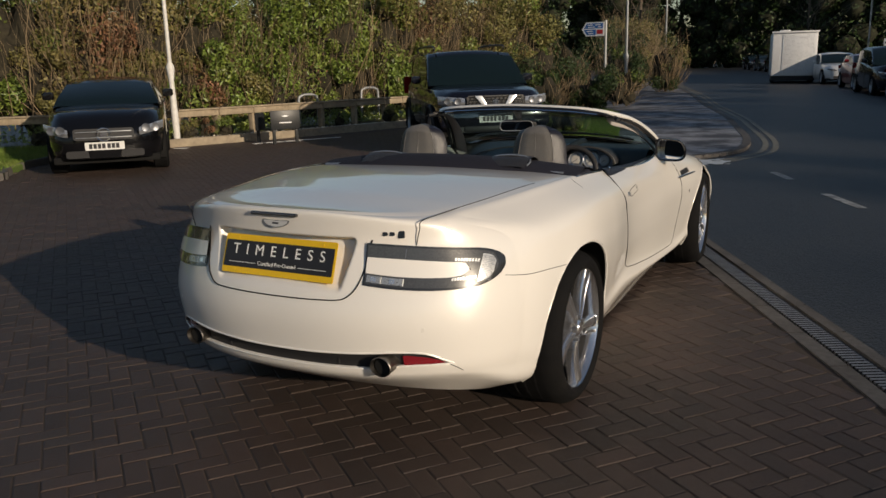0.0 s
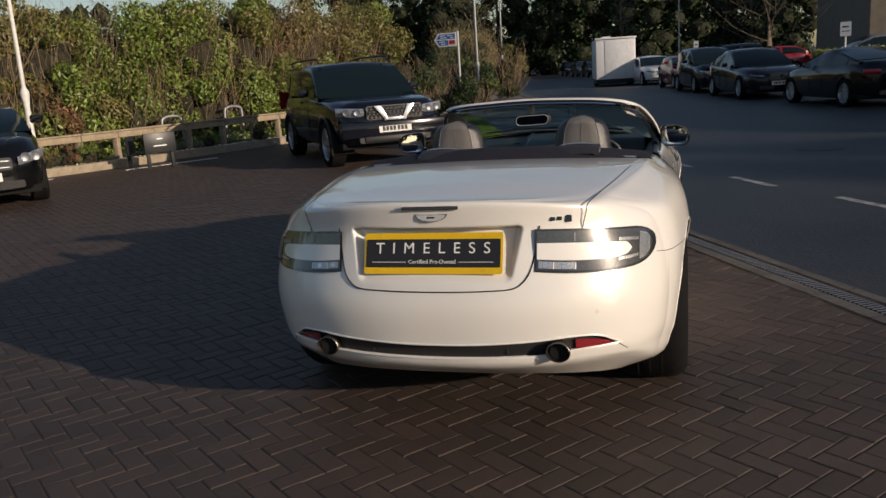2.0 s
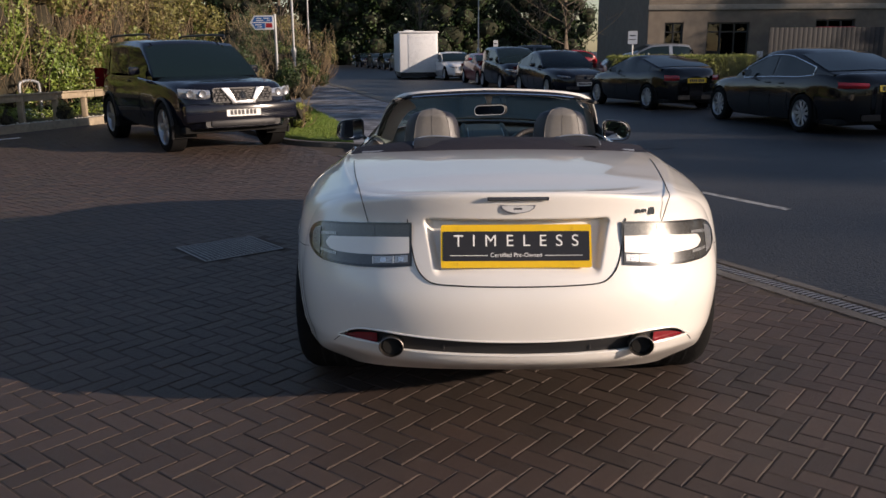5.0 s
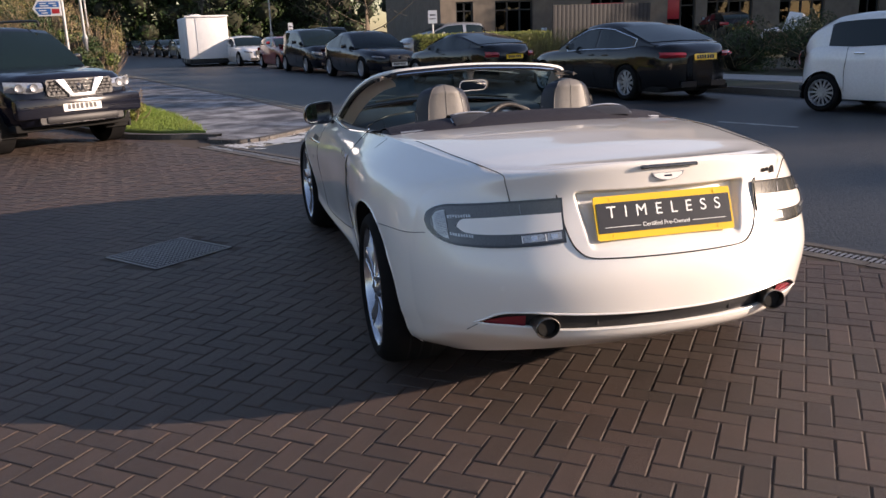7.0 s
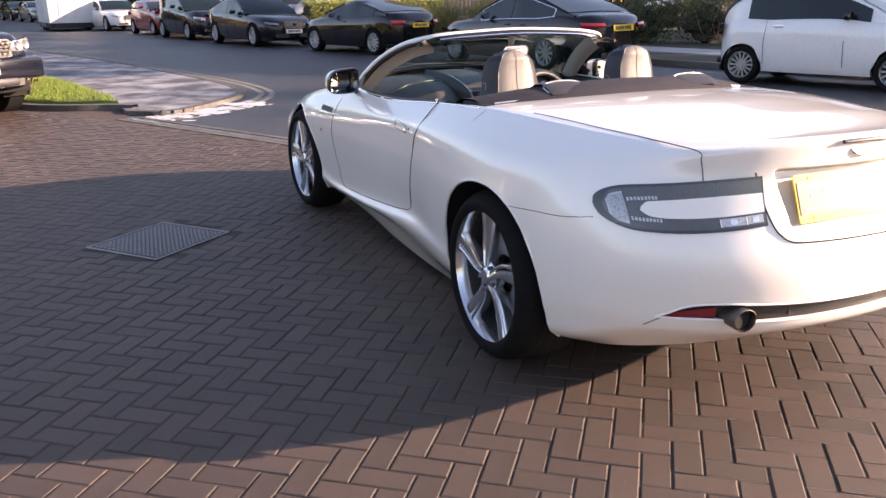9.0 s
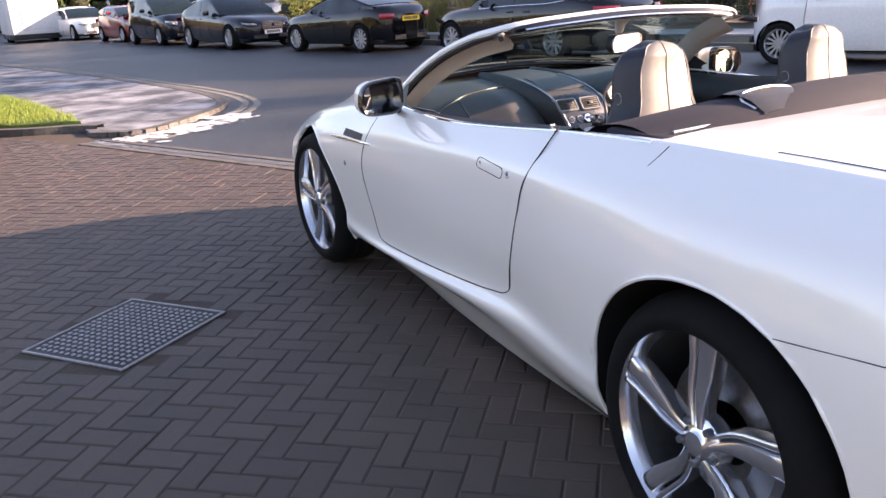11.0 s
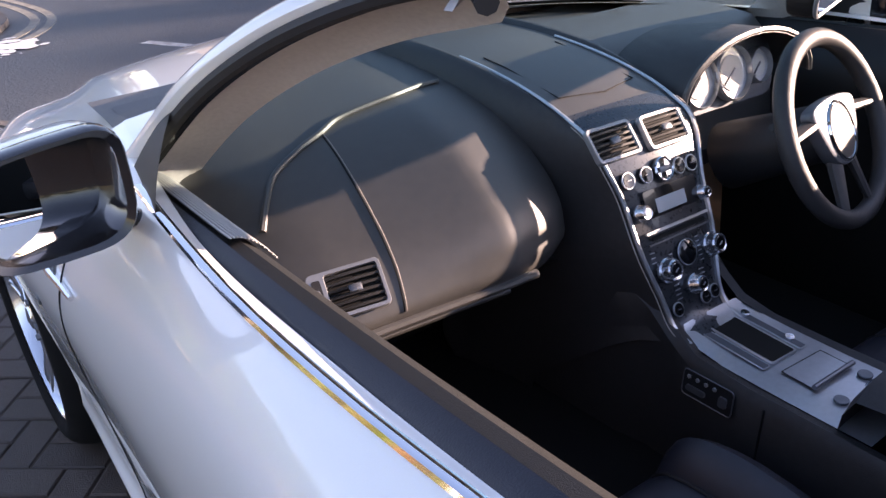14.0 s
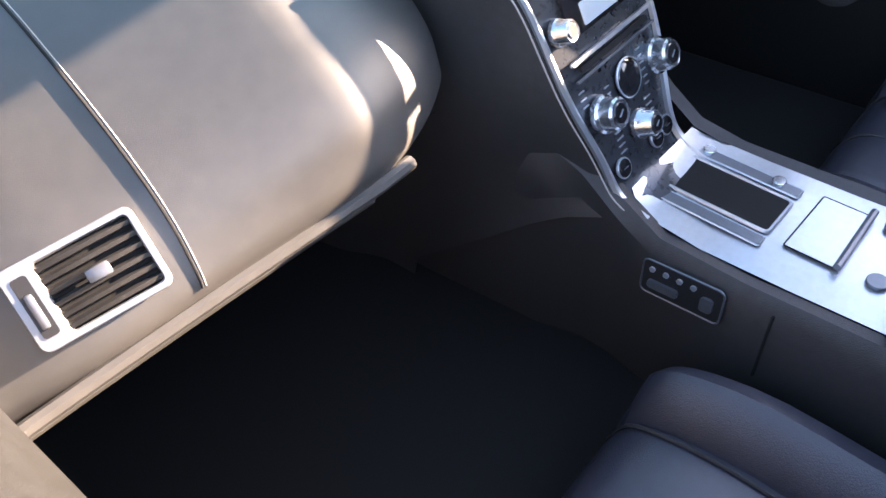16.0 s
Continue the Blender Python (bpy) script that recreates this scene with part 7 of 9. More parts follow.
for s in (-1, 1):
    part("roof_rail", tube(smooth_line([(s * 0.62, -1.9, 1.64), (s * 0.62, -1.8, 1.73), (s * 0.62, 0.1, 1.73), (s * 0.62, 0.25, 1.65)], 5), 0.018, 8), "black_plastic", oc, "black roof rail")
    fin = [(0.11, -0.105), (0.17, -0.105), (0.33, 0.105), (0.21, 0.105)]
    part("grille_fin", prism([(s * a, b) for a, b in fin][::s], 0.022, m=axes((0, 2.388, 0.845), (-1, 0, 0), (0, -0.12, 1)), bevel=0.004), "vent_chrome", oc, "broad bright V-shaped grille bar")
    part("fog_lamp", disc(0.055, 0.02, 20, "y", m=Matrix.Translation((s * 0.66, 2.33, 0.62))), "head_lens", oc)
part("grille_bar", box(0.36, 0.035, 0.045, 0.010, (0, 2.402, 0.748)), "vent_chrome", oc, "bright lower grille bar")
part("bull_bumper", box(1.72, 0.16, 0.26, 0.05, (0, 2.30, 0.60)), "p_navy", oc)
for k in range(14):
    for lean in (-1, 1):
        x0 = -0.42 + 0.065 * k
        part("mesh_bar", tube([(x0 - lean * 0.05, 2.392 + 0.010, 0.755), (x0 + lean * 0.05, 2.392 - 0.012, 0.935)], 0.004, 4), "black_plastic", oc)
part("skid_panel", box(1.0, 0.10, 0.10, 0.03, (0, 2.34, 0.45)), "black_plastic", oc)
# small white car across the road
small = dict(L=3.55, W=1.63, H=1.49, wb=2.30, fo=0.66, r=0.29, top=[(0, 0.80), (0.06, 0.98), (0.2, 1.02), (0.72, 1.0), (0.8, 0.98), (0.94, 0.86), (1, 0.62)], belt=[(0, 0.76), (0.08, 0.92), (0.3, 0.98), (0.7, 0.96), (0.92, 0.80), (1, 0.58)],
             cab=(0.015, 0.20, 0.54, 0.79), head=(0.42, 0.66, 0.62, 0.80, 0.12), tail=(0.52, 0.70, 0.70, 0.92, 0.10), grille=(0.5, 0.42, 0.52), paint="p_white", doors=2, spokes=14, end=2.6, roof=0.76, rplate=0.62, handle="chrome", mirror="p_black", tw=0.185, quarter=0.80)
motor_car("small_hatchback", "small white two-door hatchback parked across the road", car_at(8.40, 7.75, 0.33, -0.944, small, True), small)
# the row of dark saloons
xf = dict(SALOON)
motor_car("saloon_car", "black saloon car with bright window trim, parked at the kerb", car_at(7.05, 11.15, -0.17, 0.985, xf, True), xf)
coupe = dict(L=4.24, W=1.775, H=1.32, wb=2.57, fo=0.86, r=0.315, top=[(0, 0.80), (0.05, 0.97), (0.15, 0.99), (0.66, 0.92), (0.8, 0.86), (0.93, 0.76), (1, 0.55)], belt=[(0, 0.74), (0.06, 0.88), (0.3, 0.90), (0.65, 0.84), (0.9, 0.70), (1, 0.5)],
             cab=(0.10, 0.36, 0.50, 0.70), head=(0.46, 0.76, 0.56, 0.68, 0.22), tail=(0.46, 0.78, 0.72, 0.85, 0.16), grille=(0.7, 0.28, 0.42), paint="p_black", doors=2, rplate=0.72, spokes=10, end=2.6)
motor_car("coupe", "low black sports coupe parked at the kerb", car_at(5.72, 17.2, -0.30, 0.954, coupe, True), coupe)
jag = dict(SALOON, paint="p_navy", chrome=False)
motor_car("saloon_car", "dark blue saloon car parked nose towards the paving", car_at(4.02, 22.6, 0.20, -0.98, jag, False), jag)
mpv = dict(L=4.4, W=1.80, H=1.62, wb=2.65, fo=0.9, r=0.32, top=[(0, 0.95), (0.05, 1.05), (0.65, 1.02), (0.76, 0.98), (0.93, 0.88), (1, 0.62)], belt=[(0, 0.9), (0.1, 1.0), (0.6, 0.98), (0.9, 0.8), (1, 0.58)],
           cab=(0.02, 0.10, 0.50, 0.74), head=(0.5, 0.82, 0.64, 0.80, 0.26), tail=(0.6, 0.86, 0.85, 1.05, 0.1), grille=(0.7, 0.5, 0.66), paint="p_navy")
motor_car("people_carrier", "dark blue people carrier parked in the kerbside row", car_at(2.95, 28.4, 0.20, -0.98, mpv, False), mpv)
red = dict(hatch, paint="p_red")
motor_car("hatchback", "dark red hatchback parked in the kerbside row", car_at(2.25, 33.2, 0.20, -0.98, red, False), red)
wh = dict(SALOON, paint="p_white", chrome=False, H=1.43)
motor_car("saloon_car", "white saloon car parked in the kerbside row", car_at(0.95, 39.3, 0.24, -0.97, wh, False), wh)
for x, y, col in ((-2.6, 60, "p_silver"), (-3.9, 65.5, "p_black"), (-5.3, 71, "p_grey"), (-6.9, 77, "p_navy")):
    s2 = dict(hatch, paint=col)
    motor_car("hatchback", {"p_silver": "silver", "p_black": "black", "p_grey": "grey", "p_navy": "dark blue"}[col] + " hatchback parked far down the road", car_at(x, y, 0.25, -0.97, s2, False), s2)
# cars in the car park beyond the hedge
for x, y, col, ang, lab, sp in ((9.6, 36, "p_silver", 95, "silver estate car with a roof box in the far car park", dict(mpv)), (5.6, 38.5, "p_red", 92, "red hatchback in the far car park", dict(hatch)), (4.2, 43, "p_grey", 85, "grey people carrier in the far car park", dict(mpv))):
    sp["paint"] = col
    motor_car("estate_car" if "estate" in lab else "hatchback" if "hatch" in lab else "people_carrier", lab, pose(x, y, 0.10, 0, 0, ang), sp, "cars in the far car park")

# ---- plants, fence, signs, buildings ----
M["leaf_green"] = mat("evergreen_leaf", (0.125, 0.185, 0.034), 0.38, isl=0.55, second=(0.19, 0.20, 0.045), amount=0.6, stain=1.5)
M["leaf_olive"] = mat("olive_leaf", (0.16, 0.155, 0.045), 0.5, isl=0.5, second=(0.20, 0.14, 0.06), amount=0.7, stain=1.3)
M["leaf_russet"] = mat("russet_leaf", (0.22, 0.105, 0.06), 0.6, isl=0.45, second=(0.14, 0.12, 0.04), amount=0.6, stain=1.6)
M["leaf_dark"] = mat("dark_evergreen_leaf", (0.030, 0.055, 0.014), 0.5, isl=0.5)
M["leaf_yellow"] = mat("yellow_green_leaf", (0.20, 0.22, 0.045), 0.5, isl=0.4)
M["twig"] = mat("bare_twigs", (0.26, 0.19, 0.115), 0.8, isl=0.45)
M["bark"] = mat("grey_brown_bark", (0.12, 0.095, 0.07), 0.9, var=0.35, scale=12, bump=0.8, bscale=30)
# inner cores coloured dark brown for the shade between the leaves
M["thicket"] = mat("thicket_shade_brown", (0.032, 0.027, 0.016), 0.95, var=0.7, scale=9, bump=1.0, bscale=14)
# crown cores, darker still, with the wood's inner shade put into the colour
M["wood_core"] = mat("shade_dark_wood", (0.022, 0.024, 0.011), 0.95, var=0.6, scale=5, bump=1.0, bscale=8)
M["timber"] = mat("weathered_pale_timber", (0.36, 0.29, 0.20), 0.75, var=0.25, scale=14, second=(0.22, 0.17, 0.12), amount=0.6, stain=3, bump=0.5, bscale=60)
M["pebble"] = mat("white_pebbles", (0.60, 0.56, 0.48), 0.6, isl=0.35)
M["pole_white"] = mat("white_painted_steel", (0.72, 0.71, 0.68), 0.45, var=0.1, scale=12, second=(0.45, 0.42, 0.38), amount=0.5, stain=2)
M["galv"] = mat("galvanised_steel", (0.32, 0.33, 0.34), 0.45, 0.5, var=0.15, scale=20)
M["sign_blue"] = mat("blue_sign_film", (0.03, 0.14, 0.42), 0.4)
M["sign_white"] = mat("white_sign_film", (0.75, 0.76, 0.78), 0.4)
M["sign_red"] = mat("red_sign_film", (0.45, 0.03, 0.04), 0.4)
M["sign_dark"] = mat("dark_sign_board", (0.02, 0.022, 0.024), 0.4, var=0.1, scale=20)
M["stone"] = mat("tan_stone_wall", (0.15, 0.125, 0.10), 0.85, var=0.2, scale=3, second=(0.17, 0.145, 0.12), amount=0.6, stain=0.7, bump=0.7, bscale=12)
M["stone_pale"] = mat("pale_dressed_stone", (0.28, 0.25, 0.21), 0.8, var=0.12, scale=6, bump=0.4, bscale=20)
M["slate"] = mat("grey_slate", (0.09, 0.09, 0.10), 0.6, var=0.25, scale=4)
M["trailer"] = mat("white_grp_panel", (0.74, 0.74, 0.75), 0.4, var=0.04, scale=4)
M["grey_dot"] = mat("grey_dots", (0.30, 0.31, 0.33), 0.5)
M["timber_dark"] = mat("dark_stained_boards", (0.030, 0.030, 0.032), 0.7, var=0.3, scale=8)


def fast_mesh(name, verts, faces, material):
    me = bpy.data.meshes.new(name)
    nv, nf, k = len(verts), len(faces), faces.shape[1]
    me.vertices.add(nv)
    me.vertices.foreach_set("co", np.ascontiguousarray(verts, dtype=np.float32).ravel())
    me.loops.add(nf * k)
    me.loops.foreach_set("vertex_index", np.ascontiguousarray(faces, dtype=np.int32).ravel())
    me.polygons.add(nf)
    me.polygons.foreach_set("loop_start", np.arange(0, nf * k, k, dtype=np.int32))
    me.polygons.foreach_set("loop_total", np.full(nf, k, dtype=np.int32))
    me.update(calc_edges=True)
    me.materials.append(M[material])
    return me


def leaf_mesh(name, centres, out, size, material, rng, droop=0.3, wide=0.5):
    """Folded leaves, one at each centre, roughly facing along out."""
    n = len(centres)
    nrm = out + rng.normal(0, 0.55, (n, 3))
    nrm /= np.linalg.norm(nrm, axis=1)[:, None] + 1e-9
    t = rng.normal(0, 1, (n, 3)) + np.array([0, 0, -droop])
    t -= nrm * np.sum(t * nrm, axis=1)[:, None]
    t /= np.linalg.norm(t, axis=1)[:, None] + 1e-9
    s = np.cross(nrm, t)
    ln = (size * rng.uniform(0.55, 1.35, n))[:, None]
    wd = ln * wide * rng.uniform(0.7, 1.2, n)[:, None]
    base, tip = centres - t * ln * 0.5, centres + t * ln * 0.5 - nrm * ln * 0.12
    a, b = centres + s * wd * 0.5 + nrm * wd * 0.22, centres - s * wd * 0.5 + nrm * wd * 0.22
    v = np.stack([base, a, tip, b], 1).reshape(-1, 3)
    i = np.arange(n)[:, None] * 4
    f = np.concatenate([i + np.array([[0, 1, 2]]), i + np.array([[0, 2, 3]])], 1).reshape(-1, 3)
    return fast_mesh(name, v, f, material)


def stem_mesh(name, starts, ends, radius, material, rng, bow=0.15, seg=5):
    """Thin tapered three-sided stems from starts to ends."""
    n = len(starts)
    d = ends - starts
    ln = np.linalg.norm(d, axis=1)[:, None]
    side = np.cross(d, rng.normal(0, 1, (n, 3)))
    side /= np.linalg.norm(side, axis=1)[:, None] + 1e-9
    up = np.cross(side, d / (ln + 1e-9))
    rings = []
    for k in range(seg):
        f = k / (seg - 1)
        c = starts + d * f + side * ln * bow * math.sin(math.pi * f) + rng.normal(0, 0.012, (n, 3)) * ln
        r = (np.broadcast_to(radius, (n,)) * (1 - 0.75 * f))[:, None]
        rings.append(np.stack([c + r * (math.cos(a) * side + math.sin(a) * up) for a in (0, 2.094, 4.189)], 1))
    v = np.stack(rings, 1).reshape(-1, 3)
    fs = []
    for k in range(seg - 1):
        for j in range(3):
            q = (j + 1) % 3
            fs.append([k * 3 + j, k * 3 + q, k * 3 + 3 + q, k * 3 + 3 + j])
    f = (np.arange(n)[:, None, None] * (seg * 3) + np.array(fs)[None]).reshape(-1, 4)
    return fast_mesh(name, v, f, material)


def child(name, me, parent, label=""):
    ob = new(name, me)
    ob.parent = parent
    if label:
        ob["label"] = label
    return ob


def lump(rx, ry, rz, seed, at=(0, 0, 0), rough=0.18, sub=3):
    rnd = random.Random(seed)
    b = bmesh.new()
    bmesh.ops.create_icosphere(b, subdivisions=sub, radius=1)
    ph = [rnd.uniform(0, 6.3) for _ in range(6)]
    for v in b.verts:
        p = v.co
        k = 1 + rough * (math.sin(3 * p.x + ph[0]) * math.sin(4 * p.y + ph[1]) + 0.6 * math.sin(7 * p.z + ph[2]) * math.sin(6 * p.x + ph[3]) + 0.4 * rnd.uniform(-1, 1))
        v.co = Vector((p.x * rx * k + at[0], p.y * ry * k + at[1], p.z * rz * k + at[2]))
    return b


def crown_points(rng, n, clumps, shell=0.35):
    """Points on and in a cluster of rounded clumps, with their outward directions."""
    w = np.array([c[3] ** 2 for c in clumps])
    pick = rng.choice(len(clumps), n, p=w / w.sum())
    c = np.array(clumps)[pick]
    d = rng.normal(0, 1, (n, 3))
    d /= np.linalg.norm(d, axis=1)[:, None]
    r = c[:, 3:4] * (1 - shell * rng.random((n, 1)) ** 1.6) * (1 + rng.normal(0, 0.06, (n, 1)))
    return c[:, :3] + d * r * np.array([1, 1, 0.9]), d


def shrub(name, label, x, y, r, h, seed, leaf="leaf_green", leaves=5000, size=0.075, twigs=120, second=None, category="shrub", group="", z=0.08, tone=0.25, twig_r=0.012):
    """A shrub: bare stems from the ground, leafy clumps and a shade-dark inner core."""
    rng = np.random.default_rng(seed)
    th = thing(name, label, category, pose(x, y, z), group)
    clumps = []
    for k in range(max(5, int(5 + r * h * 3))):
        a, rr = rng.uniform(0, 6.283), r * math.sqrt(rng.random()) * 0.75
        zz = h * rng.uniform(0.12, 0.86)
        clumps.append((rr * math.cos(a), rr * math.sin(a), zz, min(r, h) * rng.uniform(0.22, 0.42)))
    p, d = crown_points(rng, leaves, clumps)
    keep = p[:, 2] > 0.02
    p, d = p[keep], d[keep]
    if second:
        mask = (np.sin(p[:, 0] * 2.1 + seed) + np.sin(p[:, 2] * 1.7 + seed * 2) + rng.normal(0, 0.5, len(p))) > 2.2 - 4 * tone
        child("foliage", leaf_mesh("foliage", p[~mask], d[~mask], size, leaf, rng), th)
        child("foliage", leaf_mesh("foliage", p[mask], d[mask], size, second, rng), th)
    else:
        child("foliage", leaf_mesh("foliage", p, d, size, leaf, rng), th)
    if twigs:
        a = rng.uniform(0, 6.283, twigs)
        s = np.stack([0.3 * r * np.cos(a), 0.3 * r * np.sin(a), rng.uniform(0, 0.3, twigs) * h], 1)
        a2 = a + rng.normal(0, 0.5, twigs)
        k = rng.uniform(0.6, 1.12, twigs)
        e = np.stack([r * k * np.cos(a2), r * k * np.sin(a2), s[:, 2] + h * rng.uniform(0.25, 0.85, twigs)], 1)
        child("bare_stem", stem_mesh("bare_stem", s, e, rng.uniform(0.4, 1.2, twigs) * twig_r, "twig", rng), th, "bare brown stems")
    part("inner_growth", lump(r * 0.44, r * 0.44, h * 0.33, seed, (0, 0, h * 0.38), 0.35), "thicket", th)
    return th


# tall evergreen and twiggy hedge behind the fence
HEDGE = smooth_line([(-24, -1.0, 0), (-17.6, 5.6, 0), (-13.0, 9.7, 0), (-11.3, 12.4, 0), (-10.0, 15.4, 0), (-9.1, 18.3, 0), (-8.4, 21.6, 0)], 3)
KINDS = [("leaf_green", 17000, 24, "leaf_olive", "dense dark-green evergreen shrub in the tall hedge"), ("leaf_olive", 8500, 260, "leaf_russet", "twiggy half-bare shrub with a few olive leaves in the tall hedge"),
         ("leaf_green", 16000, 40, "leaf_olive", "glossy green leafy shrub in the tall hedge"), ("leaf_olive", 13000, 120, "leaf_green", "olive-green shrub with bare brown stems in the tall hedge"),
         ("leaf_green", 13500, 90, "leaf_russet", "green shrub with russet dead leaves in the tall hedge")]
rnd = random.Random(11)
ORDER = [0, 0, 2, 0, 0, 0, 1, 3, 2, 2, 4, 4, 2, 3, 3, 1, 3, 3, 2]
for i, p in enumerate(HEDGE):
    lf, nl, tw, sec, lab = KINDS[ORDER[i % len(ORDER)]]
    shrub("hedge_shrub", lab, p.x + rnd.uniform(-0.25, 0.25), p.y + rnd.uniform(-0.25, 0.25), rnd.uniform(1.25, 1.6), rnd.uniform(3.2, 4.0), 100 + i, lf, nl, 0.098, tw, sec, "shrub", "shrubs of the tall hedge", tone=rnd.uniform(0.2, 0.4))
    if i and i % 1 == 0:
        q = HEDGE[i - 1]
        mx, my = (p.x + q.x) / 2, (p.y + q.y) / 2
        d = (p - q).normalized()
        lf, nl, tw, sec, lab = KINDS[ORDER[(i + 7) % len(ORDER)]]
        shrub("hedge_shrub", lab, mx + d.y * 0.55 + rnd.uniform(-.2, .2), my - d.x * 0.55 + rnd.uniform(-.2, .2), rnd.uniform(0.7, 0.95), rnd.uniform(1.2, 2.2), 300 + i, lf, int(nl * 0.5), 0.085, tw // 2, sec, "shrub", "shrubs of the tall hedge", tone=rnd.uniform(0.2, 0.45))
# long bare stems reaching up through the hedge
rng = np.random.default_rng(5)
hp = np.array([(p.x, p.y, 0.2) for p in HEDGE[4:]])
pick = rng.integers(0, len(hp), 380)
st = hp[pick] + rng.normal(0, 0.45, (380, 3)) * np.array([1, 1, 0.2]) + np.array([0.35, -0.25, 0.2])
en = st + np.stack([rng.normal(0.25, 0.45, 380), rng.normal(-0.15, 0.45, 380), rng.uniform(1.2, 3.4, 380)], 1)
ob = new("bare_stems", stem_mesh("bare_stems", st, en, rng.uniform(0.005, 0.012, 380), "twig", rng, 0.1, 6))
tagged(ob, "pale brown bare winter stems through the tall hedge", "stems", kind="stuff")
# low growth at the hedge's foot
lowp = [(HEDGE[k].x + (HEDGE[k + 1].x - HEDGE[k].x) * f, HEDGE[k].y + (HEDGE[k + 1].y - HEDGE[k].y) * f) for k in range(3, len(HEDGE) - 1) for f in rng.random(420)]
lp = np.array([(x + 1.15, y - 0.75, 0.1) for x, y in lowp]) + np.abs(rng.normal(0, 1, (len(lowp), 3))) * np.array([0, 0, 0.16]) + rng.normal(0, 0.28, (len(lowp), 3)) * np.array([1, 1, 0])
ob = new("ground_cover", leaf_mesh("ground_cover", lp, np.tile([0.3, -0.3, 0.8], (len(lp), 1)), 0.10, "leaf_green", rng, -0.6, 0.35))
tagged(ob, "low green growth at the foot of the hedge", "plants", kind="stuff")

# grass blades on the lawn and the verge
M["blade"] = mat("grass_blade", (0.13, 0.21, 0.03), 0.6, isl=0.4, second=(0.22, 0.24, 0.06), amount=0.5, stain=2)


def inside_poly(px, py, poly):
    c = np.zeros(len(px), bool)
    j = len(poly) - 1
    for i in range(len(poly)):
        (xi, yi), (xj, yj) = poly[i], poly[j]
        with np.errstate(divide="ignore", invalid="ignore"):
            c ^= ((yi > py) != (yj > py)) & (px < (xj - xi) * (py - yi) / (yj - yi + 1e-12) + xi)
        j = i
    return c


for poly, area, zb, nb, lab in ((grass_poly, (-7.5, -1.5, 9.0, 18.5), 0.10, 52000, "blades of rough grass on the verge"), (lawn, (-14.0, -8.8, 0.5, 8.0), 0.08, 60000, "short bright green lawn blades")):
    gx, gy = rng.uniform(area[0], area[1], nb), rng.uniform(area[2], area[3], nb)
    ok = inside_poly(gx, gy, poly)
    s_ = np.stack([gx[ok], gy[ok], np.full(ok.sum(), zb)], 1)
    e_ = s_ + np.stack([rng.normal(0, 0.03, len(s_)), rng.normal(0, 0.03, len(s_)), rng.uniform(0.03, 0.085, len(s_))], 1)
    tagged(new("grass_blades", stem_mesh("grass_blades", s_, e_, 0.006, "blade", rng, 0.15, 3)), lab, "grass", kind="stuff")

# low timber rail fence
fl = smooth_line([(x, y, 0) for x, y in FENCE], 4)
fence = thing("rail_fence", "low weathered timber rail fence on short posts", "fence")
for i, (a, b) in enumerate(zip(fl, fl[1:])):
    d = (b - a)
    m = axes((a + b) / 2 + Vector((0, 0, 0.60)), d, Vector((-d.y, d.x, 0)))
    part("rail", box(d.length - 0.006, 0.06, 0.15, 0.012), "timber", fence, "", m)
    m2 = axes((a + b) / 2 + Vector((0, 0, 0.665)), d, Vector((-d.y, d.x, 0)))
    part("cap_rail", box(d.length - 0.004, 0.15, 0.035, 0.01), "timber", fence, "", m2)
    q = a + Vector((-d.y, d.x, 0)).normalized() * 0.075
    part("post", box(0.11, 0.11, 0.66, 0.012, (q.x, q.y, 0.32)), "timber", fence)
strip = [Vector((x + 0.30, y - 0.14, 0.10)) for x, y in FENCE[1:]]
pb = []
for a, b in zip(strip, strip[1:]):
    nn = int((b - a).length * 130)
    f = rng.random(nn)
    pb.append(np.array(a)[None] + (np.array(b) - np.array(a))[None] * f[:, None] + rng.normal(0, 0.10, (nn, 3)) * np.array([1, 1, 0]))
pb = np.concatenate(pb)
ico = bmesh.new()
bmesh.ops.create_icosphere(ico, subdivisions=1, radius=1)
iv = np.array([v.co[:] for v in ico.verts])
ifc = np.array([[v.index for v in f.verts] for f in ico.faces])
ico.free()
sc = rng.uniform(0.014, 0.034, (len(pb), 1, 1)) * rng.uniform(0.6, 1.2, (len(pb), 1, 3))
pv = (pb[:, None, :] + np.array([0, 0, 0.012]) + iv[None] * sc).reshape(-1, 3)
pf = (np.arange(len(pb))[:, None, None] * len(iv) + ifc[None]).reshape(-1, 3)
tagged(new("pebbles", fast_mesh("pebbles", pv, pf, "pebble")), "pale rounded pebbles on the planting bed", "pebbles", kind="stuff")
# little clipped shrubs in front of the rail
for i, (f, lf, lab) in enumerate(((0.05, "leaf_green", "green"), (0.20, "leaf_green", "green"), (0.33, "leaf_olive", "olive"), (0.44, "leaf_russet", "russet"), (0.56, "leaf_green", "green"), (0.98, "leaf_olive", "olive"), (1.35, "leaf_green", "green"), (1.75, "leaf_olive", "olive"), (-0.28, "leaf_green", "green"), (-0.5, "leaf_green", "green"))):
    k = 1 if f >= 0 and f < 1 else 2 if f >= 1 else 0
    a, b = Vector((*FENCE[k], 0)), Vector((*FENCE[k + 1], 0))
    p = a + (b - a) * (f % 1.0)
    shrub("small_shrub", "small rounded " + lab + " shrub in the pebbled bed by the fence", p.x + 0.22, p.y - 0.12, 0.23 + 0.04 * (i % 3), 0.42 + 0.05 * (i % 2), 500 + i, lf, 1100, 0.032, 0, None, "shrub", "small shrubs along the fence", 0.09)
